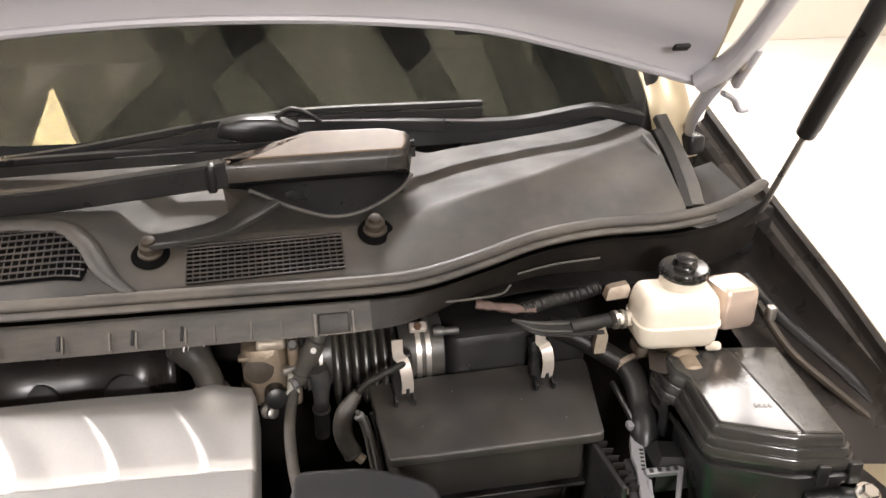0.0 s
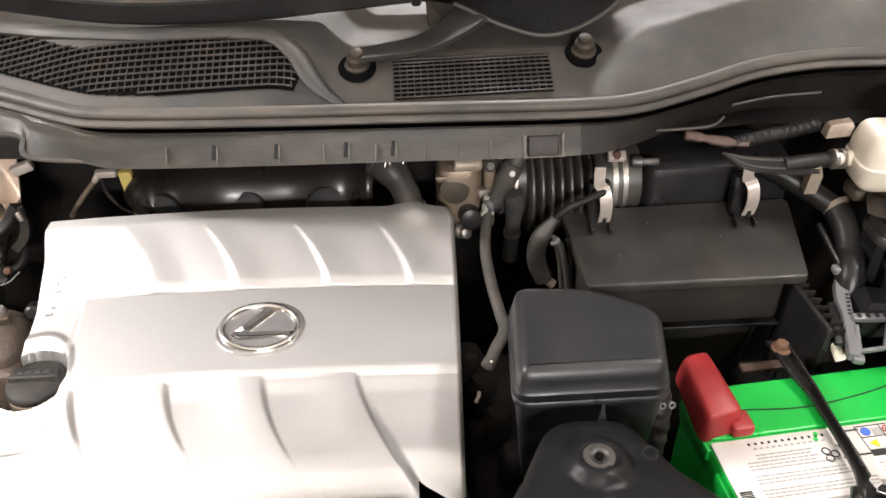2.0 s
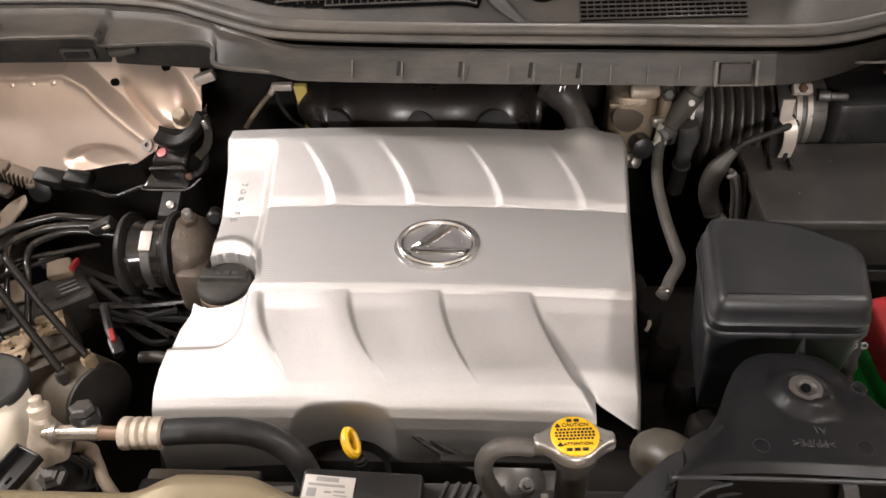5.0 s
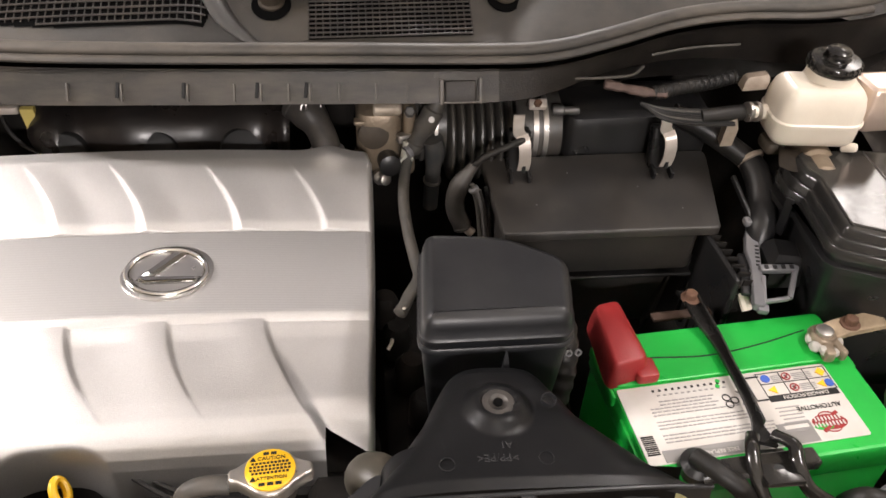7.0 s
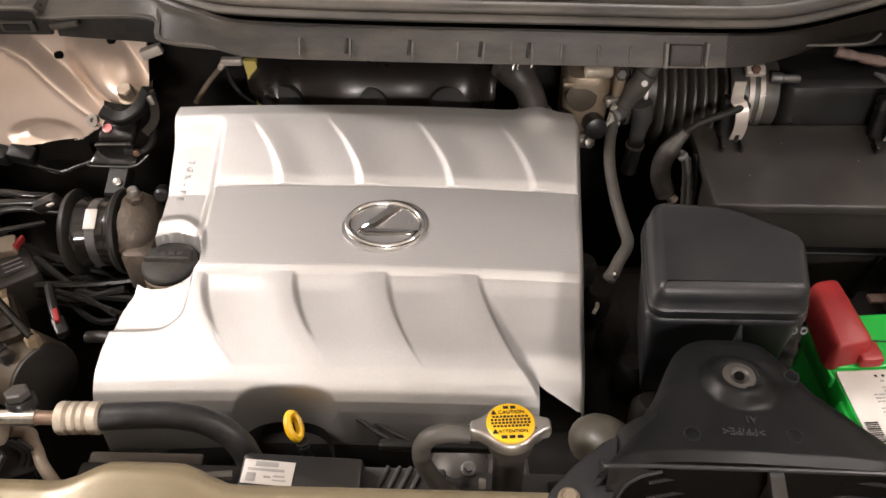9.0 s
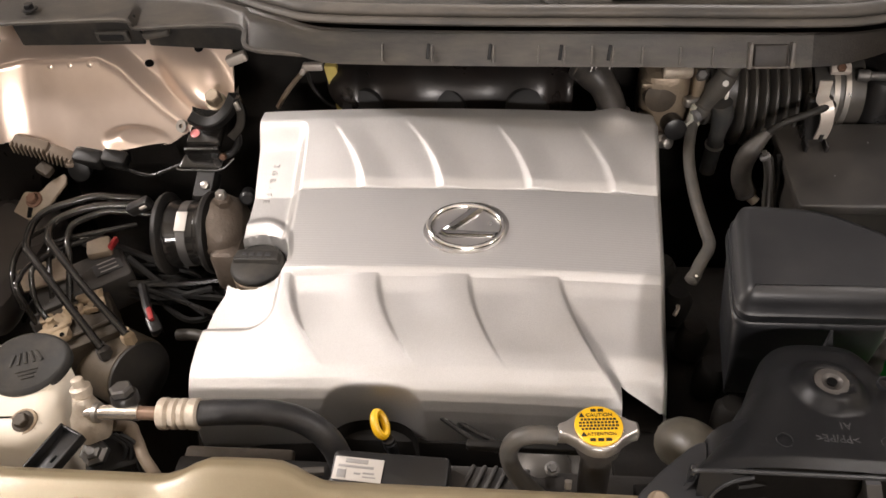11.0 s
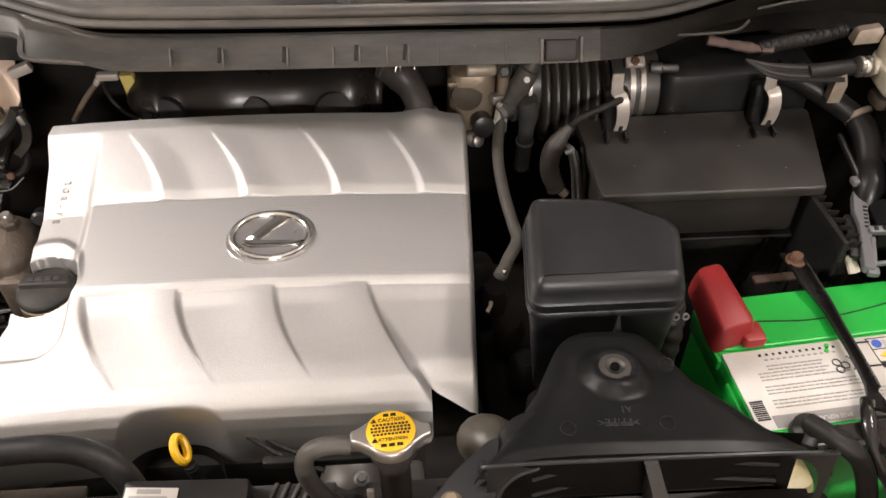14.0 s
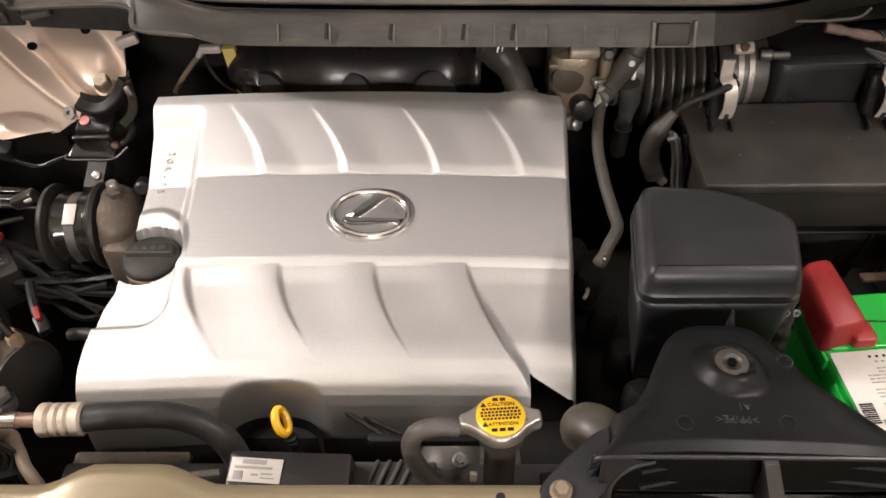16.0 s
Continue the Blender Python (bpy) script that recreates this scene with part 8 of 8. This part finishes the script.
def ac_line():
    t = thing("air_conditioning_line", (-0.55, 0.42, 0.84), "aluminium line with a crimped black rubber hose", "pipe")
    bm = lathe((-0.612, 0.413, 0.842), (-0.10, 0.30, 1), [(0.016, -0.012), (0.0185, 0), (0.0165, 0.010), (0.011, 0.020), (0.0090, 0.026), (0.0085, 0.030)], 20)
    for v in bm.verts:
        v.co += 0.0022 * noise.noise_vector(v.co * 110)
    part("joint", bm, PALECAST, t, "pale crusted joint block")
    part("service_valve", lathe((-0.6165, 0.4265, 0.871), (-0.12, 0.28, 1), [(0.008, -0.004), (0.0095, 0), (0.0095, 0.006), (0.0055, 0.008), (0.0055, 0.015), (0.004, 0.016)], 14), PALECAST, t)
    part("pipe", tube([(-0.612, 0.413, 0.858), (-0.600, 0.4125, 0.860), (-0.582, 0.413, 0.861), (-0.560, 0.4135, 0.861)], 0.0072, 16, 6), CHROME_DULL, t, "bright bare aluminium pipe")
    part("sleeve", tube([(-0.562, 0.4135, 0.861), (-0.535, 0.414, 0.860)], 0.0062, 14, 3), BROWNPIPE, t, "brown stained pipe end")
    part("collar", lathe((-0.603, 0.4125, 0.860), (1, 0, 0), [(0.0072, 0), (0.0095, 0.001), (0.0095, 0.005), (0.0072, 0.006)], 18), STEEL, t)
    part("pressure_cap", lathe((-0.576, 0.4235, 0.860), (-0.05, 0.25, 1), [(0.007, -0.008), (0.0095, 0), (0.0125, 0.002), (0.0125, 0.010), (0.011, 0.012)], 24), BLACK, t, "black pressure switch")
    part("switch_hex", lathe((-0.5775, 0.4265, 0.8725), (-0.05, 0.25, 1), [(0.0105, 0), (0.0105, 0.006), (0.0085, 0.0075), (0.004, 0.0075)], 6), DULLBOLT, t, smooth=False)
    part("ferrule", lathe((-0.5415, 0.414, 0.860), (1, 0.04, -0.01), [(0.0085, 0), (0.0135, 0.0005), (0.0145, 0.002), (0.0145, 0.008), (0.0115, 0.0105), (0.0142, 0.0125), (0.0142, 0.0165), (0.0115, 0.0185), (0.0142, 0.0205), (0.0142, 0.0245), (0.0118, 0.0265), (0.0142, 0.0285), (0.0146, 0.036), (0.0125, 0.038)], 28), PALECAST, t, "crimped pale aluminium ferrule")
    part("hose", tube([(-0.506, 0.4165, 0.859), (-0.48, 0.419, 0.859), (-0.44, 0.422, 0.856), (-0.41, 0.420, 0.846), (-0.388, 0.412, 0.826), (-0.378, 0.400, 0.79), (-0.38, 0.39, 0.74)], 0.0118, 18, 8), HOSEBLACK, t, "scuffed black rubber hose")
    part("lower_fitting", lathe((-0.613, 0.3985, 0.812), (0.15, -0.35, 1), [(0.013, 0), (0.013, 0.010), (0.0085, 0.012), (0.0085, 0.018), (0.005, 0.020)], 6), DULLBOLT, t, smooth=False)
    part("lower_plate", block((-0.600, 0.402, 0.806), (0.050, 0.036, 0.012), 0.004, (10, 0, 20)), DARK, t)
    part("lower_pipe", tube([(-0.595, 0.416, 0.835), (-0.5865, 0.4212, 0.825), (-0.575, 0.410, 0.818), (-0.5646, 0.3953, 0.815), (-0.552, 0.383, 0.805), (-0.545, 0.375, 0.77)], lambda s: 0.0055 + 0.002 * math.exp(-((s - 0.25) / 0.06) ** 2), 12, 8), TANGRIME, t, "thin tan stained pipe")
    for k in range(3):
        part("wire", tube([(-0.600 + 0.006 * k, 0.41, 0.830), (-0.585 + 0.006 * k, 0.405, 0.818), (-0.588 + 0.008 * k, 0.392, 0.80), (-0.58 + 0.01 * k, 0.388, 0.75)], 0.0022, 6, 6), INK, t)


ac_line()


def left_wiring():
    t = thing("wiring_connectors", (-0.85, 0.80, 0.83), "dusty ribbed wiring connectors clipped to the strut tower", "connectors")
    brown = mat("dusty_brown_plastic", (0.15, 0.115, 0.085), 0.6, dirt=DUST, dirt_amt=0.6)
    for (x, z), n, a in (((-0.848, 0.8655), 8, -17), ((-0.8125, 0.850), 6, -24)):
        w = 0.0055 * n
        hold = part("connector", block((x, 0.806, z), (w, 0.016, 0.020), 0.003, (20, a * -1.0, 0)), brown, t)
        dx, dz = math.cos(math.radians(a)), math.sin(math.radians(a))
        for j in range(n):
            k = (j - (n - 1) / 2) * 0.0055
            part("fin", block((x + k * dx, 0.7955, z + k * dz), (0.0022, 0.006, 0.021), 0.0006, (20, -a, 0)), brown, hold)
    part("side_clip", block((-0.800, 0.800, 0.836), (0.012, 0.014, 0.030), 0.003, (20, 12, 0)), brown, t)
    part("bracket", block((-0.835, 0.792, 0.838), (0.020, 0.016, 0.012), 0.003, (15, 20, -20)), GRIME, t)
    part("plug", block((-0.775, 0.803, 0.848), (0.040, 0.022, 0.022), 0.005, (20, 8, -6)), VOIDPL, t)
    part("plug", lathe((-0.790, 0.798, 0.834), (0.1, -1, 0.3), [(0.012, -0.01), (0.014, 0), (0.014, 0.008), (0.009, 0.010)], 18), VOIDPL, t)
    part("plug", block((-0.742, 0.805, 0.846), (0.034, 0.020, 0.018), 0.004, (20, 10, -4)), VOIDPL, t)
    part("flap", thick(sheet(lambda u, v: (-0.722 + 0.064 * u, 0.812 + 0.004 * math.sin(3 * u), 0.856 + 0.010 * u - (0.024 + 0.014 * u) * v), 10, 6), 0.003), DARK, t, "black rubber flap")
    part("wire", tube([(-0.755, 0.802, 0.838), (-0.728, 0.799, 0.833), (-0.71, 0.798, 0.827), (-0.695, 0.798, 0.825), (-0.675, 0.80, 0.832), (-0.65, 0.80, 0.842)], 0.0026, 8, 8), GLOSS, t)
    m = thing("body_bracket", (-0.88, 0.78, 0.80), "tan steel bracket with one rusty bolt", "bracket")
    part("plate", slab(rounded([(-0.882, 0.752), (-0.862, 0.738), (-0.842, 0.748), (-0.808, 0.785), (-0.812, 0.795), (-0.835, 0.785), (-0.845, 0.775), (-0.868, 0.778)], 0.005, 3), [(0.0005, 0.7985), (0, 0.799), (0, 0.802), (0.0005, 0.8025)], None, lambda x, y: 0.7 * (y - 0.76) + 0.10 * (x + 0.85)), TANGRIME, m)
    part("slot", block((-0.855, 0.7525, 0.7985), (0.006, 0.014, 0.002), 0.0006, (35, 0, 0)), VOID, m)
    hex_bolt(m, (-0.8510, 0.7665, 0.808), (0, -0.5, 1), 0.0072, 0.008, material=RUST)
    # block added to close off light and darken the left of the bay
    part("added_rail", block((-0.875, 0.69, 0.765), (0.10, 0.20, 0.06), 0.02, (0, 12, 0)), FENDER_IN, m, "dark frame rail added to deepen the shade in the bay")
    rng = random.Random(11)
    w = thing("loose_wires", (-0.66, 0.64, 0.75), "tangle of dark engine wiring beside the mount", "wiring")
    for k in range(20):
        a = Vector((-0.700 + rng.uniform(-0.03, 0.03), 0.690 + rng.uniform(-0.04, 0.03), 0.765 + rng.uniform(-0.02, 0.02)))
        b = Vector((-0.575 + rng.uniform(-0.02, 0.02), 0.655 + rng.uniform(-0.05, 0.04), 0.750 + rng.uniform(-0.02, 0.02)))
        mid = (a + b) / 2 + Vector((0, rng.uniform(-0.02, 0.02), rng.uniform(-0.03, 0.010)))
        part("wire", tube([a, mid, b], rng.choice((0.0022, 0.003, 0.0042)), 6, 8), rng.choice((VOIDPL, VOIDPL, INK, GLOSS)), w)
    part("pale_sleeve", tube([(-0.686, 0.700, 0.768), (-0.66, 0.697, 0.770), (-0.63, 0.694, 0.766)], 0.004, 8, 6), HOSE_GREY, w)
    part("connector", block((-0.6800, 0.720, 0.8400), (0.034, 0.014, 0.014), 0.003, (10, -26, 0)), BLACK, w)
    part("pale_tip", block((-0.672, 0.713, 0.8445), (0.010, 0.004, 0.004), 0.001, (10, -26, 0)), CLIP, w)
    part("pigtail", tube([(-0.666, 0.64, 0.785), (-0.655, 0.62, 0.786), (-0.645, 0.602, 0.785), (-0.635, 0.588, 0.782)], 0.0052, 8, 6), BLACK, w)
    part("connector", block((-0.633, 0.585, 0.779), (0.014, 0.024, 0.014), 0.003, (15, 0, 35)), BLACK, w)
    part("red_clip", block((-0.6385, 0.5935, 0.788), (0.006, 0.020, 0.006), 0.0012, (0, 0, 30)), RED, w, "small red locking clip")
    part("connector", block((-0.742, 0.700, 0.786), (0.030, 0.026, 0.018), 0.004, (10, 0, 20)), TANGRIME, w, "dusty brown connector")
    part("connector", block((-0.762, 0.712, 0.789), (0.018, 0.012, 0.012), 0.003, (10, 0, 30)), DULLBOLT, w)
    part("red_clip", block((-0.724, 0.703, 0.793), (0.0045, 0.018, 0.008), 0.001, (0, 0, -8)), RED, w)
    part("pipe", tube([(-0.62, 0.60, 0.745), (-0.595, 0.596, 0.75), (-0.57, 0.59, 0.745)], 0.007, 10, 6), DARKGREY, w)


left_wiring()


# ---- radiator side ----
def radiator_cap():
    t = thing("radiator_filler", (-0.155, 0.36, 0.78), "radiator filler with a metal cap and yellow warning label", "radiator filler")
    at, ax = Vector((-0.1556, 0.3817, 0.9105)), Vector((0.0, 0.06, 1)).normalized()
    half = [(0.0302, -0.0058), (0.0316, -0.0033), (0.0316, 0.0033), (0.0302, 0.0058), (0.0250, 0.0075), (0.0208, 0.0105)]
    half += [(0.0216 * math.cos(math.radians(a)), 0.0216 * math.sin(math.radians(a))) for a in range(36, 145, 6)]
    poly = [Vector(p) for p in half + [(-0.0208, 0.0105), (-0.0250, 0.0075)]]
    poly += [-p for p in poly]
    poly = [p for k, p in enumerate(poly) if (p - poly[k - 1]).length > 1e-4]
    bm = bmesh.new()
    slab(poly, [(0.0005, -0.008), (0, -0.006), (0, 0.0), (0.0006, 0.0018), (0.0016, 0.0028), (0.0028, 0.0031)], bm)
    bmesh.ops.transform(bm, matrix=Matrix.Translation(at) @ pose(0, 0, 0, -3.5, 0, 4), verts=bm.verts)
    part("cap", bm, STEEL, t)
    lab = part("label", lathe(at, ax, [(0.0185, 0.002), (0.0188, 0.0048), (0.0175, 0.0058)], 40), YELLOW, t, "round yellow warning label")
    mt = Matrix.Translation(at + ax * 0.0060) @ pose(0, 0, 0, -3.5, 0, 4)
    for y, n, w, h in ((0.0140, 2, 0.0042, 0.0028), (0.0052, 10, 0.0021, 0.0019), (0.0022, 11, 0.0021, 0.0019), (-0.0008, 11, 0.0021, 0.0019), (-0.0038, 10, 0.0021, 0.0019), (-0.0140, 3, 0.0045, 0.0028)):
        for k in range(n):
            x = (k - (n - 1) / 2) * (w * 1.35)
            part("print_bar", block(tuple(mt @ Vector((x, y, 0))), (w, h, 0.0004), 0.0001, (-3.5, 0, 4)), INK, lab)
    for word, y in (("CAUTION", 0.0092), ("ATTENTION", -0.0090)):
        lettering(lab, word, mt @ Matrix.Translation((0.0012, y, 0.0002)), 0.0046 if y > 0 else 0.0040, INK, 0.0002)
        part("warning_triangle", loft([[mt @ Vector((-0.0125 + 0.0026 * dx, y + 0.0026 * dy, h)) for dx, dy in ((-0.9, -0.7), (0.9, -0.7), (0.0, 0.9))] for h in (0.0, 0.0005)]), INK, lab, smooth=False)
    nk = t
    part("back_brace", block((-0.205, 0.396, 0.858), (0.115, 0.008, 0.009), 0.002), VOIDPL, t)
    part("neck", lathe((-0.155, 0.3795, 0.80), (0, 0.0, 1), [(0.0128, 0), (0.0128, 0.086), (0.0150, 0.089), (0.0185, 0.093), (0.0190, 0.103)], 28), NECK, nk)
    part("stub", lathe((-0.172, 0.381, 0.900), (-1, 0, 0), [(0.0055, -0.01), (0.0055, 0.018)], 14), STEEL, nk)
    h = thing("overflow_hose", (-0.21, 0.37, 0.84), "grey rubber overflow hose from the filler neck", "hose")
    part("hose", tube([(-0.187, 0.381, 0.900), (-0.203, 0.381, 0.901), (-0.217, 0.380, 0.897), (-0.2245, 0.379, 0.885), (-0.2250, 0.377, 0.867), (-0.217, 0.374, 0.846), (-0.198, 0.370, 0.820)], 0.0076, 14, 8), HOSE_GREY, h)


radiator_cap()


def dipstick():
    t = thing("dipstick", (-0.352, 0.447, 0.70), "yellow plastic oil dipstick handle", "dipstick")
    m = pose(-0.3505, 0.4475, 0.806, 32, 34, 42) @ Matrix.Scale(0.76, 4)
    rings = []
    for k in range(33):
        a = 2 * math.pi * k / 32
        c = Vector((0.0085 * math.cos(a), 0.0155 * math.sin(a), 0))
        o = Vector((math.cos(a), math.sin(a), 0))
        rings.append([m @ (c + 0.0052 * (math.cos(b) * o + Vector((0, 0, 1.1 * math.sin(b))))) for b in [2 * math.pi * j / 8 for j in range(8)]])
    part("loop", loft(rings, False), YELLOW, t)
    part("tube", tube([(-0.340, 0.434, 0.795), (-0.338, 0.432, 0.775), (-0.337, 0.432, 0.70)], 0.0055, 10, 6), BLACK, t)
    part("collar", tube([(-0.342, 0.4365, 0.797), (-0.3405, 0.4345, 0.788)], 0.0062, 10, 4), BLACK, t)


dipstick()


def fan_shroud():
    t = thing("fan_shroud", (-0.25, 0.38, 0.78), "black plastic radiator fan shroud with a white sticker", "fan shroud")
    part("module", block((-0.330, 0.383, 0.822), (0.104, 0.036, 0.022), 0.003, (10, 0, -2)), BLACK, t)
    lab = part("sticker", block((-0.3575, 0.382, 0.8338), (0.044, 0.021, 0.0008), 0.0003, (10, 0, -4)), WHITE, t, "white rectangular sticker")
    mt = Matrix.Translation((-0.3575, 0.382, 0.8343)) @ pose(0, 0, 0, 10, 0, -4)
    for x, y, w, h in ((-0.002, 0.007, 0.020, 0.0038), (-0.002, 0.0020, 0.032, 0.0022), (-0.014, -0.005, 0.008, 0.0075), (0.0, -0.004, 0.006, 0.0018), (0.010, -0.003, 0.010, 0.0016), (0.011, -0.0065, 0.012, 0.0012)):
        part("print_bar", block(tuple(mt @ Vector((x, y, 0.0002))), (w, h, 0.0004), 0.0001, (10, 0, -4)), GREYINK, lab)
    part("yellow_strip", block((-0.337, 0.3665, 0.829), (0.070, 0.004, 0.008), 0.001, (0, 0, -2)), YELLOW, t, "thin yellow strip")
    # rail and side arm are coloured near black for the shade they lie in
    part("top_rail", block((-0.20, 0.392, 0.782), (0.42, 0.044, 0.02), 0.004), DARK, t)
    for dy in (0.0, 0.009):
        part("rod", tube([(-0.315, 0.476 + dy, 0.806), (-0.290, 0.462 + dy, 0.795), (-0.262, 0.447 + dy, 0.788), (-0.225, 0.432 + dy, 0.784), (-0.19, 0.425 + dy, 0.775)], 0.0026, 8, 6), BLACK, t)
    part("panel", block((-0.245, 0.385, 0.808), (0.075, 0.035, 0.008), 0.002, (12, 0, 0)), DARKGREY, t)
    for k in range(4):
        part("panel_rib", block((-0.262 + 0.010 * k, 0.3905, 0.8145), (0.004, 0.024, 0.004), 0.001, (12, 0, -25)), DARKGREY, t)
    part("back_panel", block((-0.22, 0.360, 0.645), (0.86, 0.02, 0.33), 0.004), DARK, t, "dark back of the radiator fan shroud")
    part("motor", lathe((-0.30, 0.372, 0.66), (0, 1, 0), [(0.05, 0), (0.055, 0.01), (0.05, 0.035), (0.03, 0.04)], 24), BLACK_MATT, t)
    part("side_arm", block((-0.46, 0.39, 0.79), (0.16, 0.04, 0.02), 0.004), DARK, t)
    part("hose_pipe", tube([(-0.44, 0.37, 0.835), (-0.41, 0.375, 0.836), (-0.388, 0.38, 0.832)], 0.004, 8, 6), HOSE_GREY, t)
    part("small_tab", block((-0.107, 0.372, 0.835), (0.030, 0.012, 0.010), 0.002), BLACK, t)
    part("green_chip", block((-0.107, 0.3655, 0.836), (0.022, 0.002, 0.006), 0.0005), mat("faded_green", (0.10, 0.20, 0.10), 0.5), t)
    part("front_chip", block((-0.176, 0.373, 0.84), (0.006, 0.004, 0.012), 0.001), WHITE, t)
    th = thing("thermostat_housing", (-0.2, 0.47, 0.66), "cast aluminium thermostat housing with a bolt", "thermostat")
    part("dome", lathe((-0.197, 0.424, 0.772), (0.1, -0.15, 1), [(0.032, -0.03), (0.031, 0.0), (0.026, 0.014), (0.016, 0.022), (0.005, 0.025)], 28), NECK, th)
    hex_bolt(th, (-0.1875, 0.414, 0.795), (0.1, -0.35, 1), 0.0046, 0.006, material=DULLBOLT)
    part("wing", block((-0.155, 0.425, 0.772), (0.05, 0.034, 0.02), 0.007), DARKGREY, th)


fan_shroud()


def dark_engine():
    t = thing("engine_block", (-0.28, 0.62, 0.46), "grimy engine block under the cover, darkened for shade", "engine")
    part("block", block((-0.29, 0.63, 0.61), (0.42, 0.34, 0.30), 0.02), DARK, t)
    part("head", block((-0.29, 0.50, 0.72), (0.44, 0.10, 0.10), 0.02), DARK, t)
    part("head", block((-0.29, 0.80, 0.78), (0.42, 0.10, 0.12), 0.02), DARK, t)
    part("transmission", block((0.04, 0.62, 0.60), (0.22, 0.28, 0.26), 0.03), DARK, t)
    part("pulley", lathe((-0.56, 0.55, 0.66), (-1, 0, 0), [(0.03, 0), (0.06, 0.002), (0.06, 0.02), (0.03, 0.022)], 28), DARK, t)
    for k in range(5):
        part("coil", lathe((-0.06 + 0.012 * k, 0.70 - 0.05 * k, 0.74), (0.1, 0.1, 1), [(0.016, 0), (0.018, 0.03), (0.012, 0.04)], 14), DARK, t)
    part("bracket", block((-0.49, 0.418, 0.775), (0.11, 0.03, 0.010), 0.004, (8, 0, 0)), GRIME, t, "tan metal bracket under the hose")
    part("sensor_stub", lathe((-0.058, 0.828, 0.862), (0.3, -1, 0.3), [(0.008, 0), (0.009, 0.01), (0.006, 0.013)], 12), STEEL, t)
    part("alternator", lathe((-0.10, 0.44, 0.74), (-1, 0, 0), [(0.03, -0.05), (0.045, -0.04), (0.045, 0.03), (0.03, 0.04)], 24), DARK, t)
    h = thing("radiator_hose", (-0.06, 0.40, 0.80), "tan-grey rubber radiator hose end", "hose")
    part("hose", tube([(-0.085, 0.415, 0.845), (-0.078, 0.405, 0.858), (-0.065, 0.392, 0.855), (-0.055, 0.38, 0.83), (-0.05, 0.37, 0.78)], lambda s: 0.020 + 0.004 * math.sin(3 * s), 16, 8), mat("dusty_tan_rubber", (0.055, 0.05, 0.038), 0.5, dirt=DUST, dirt_amt=0.3), h)


dark_engine()
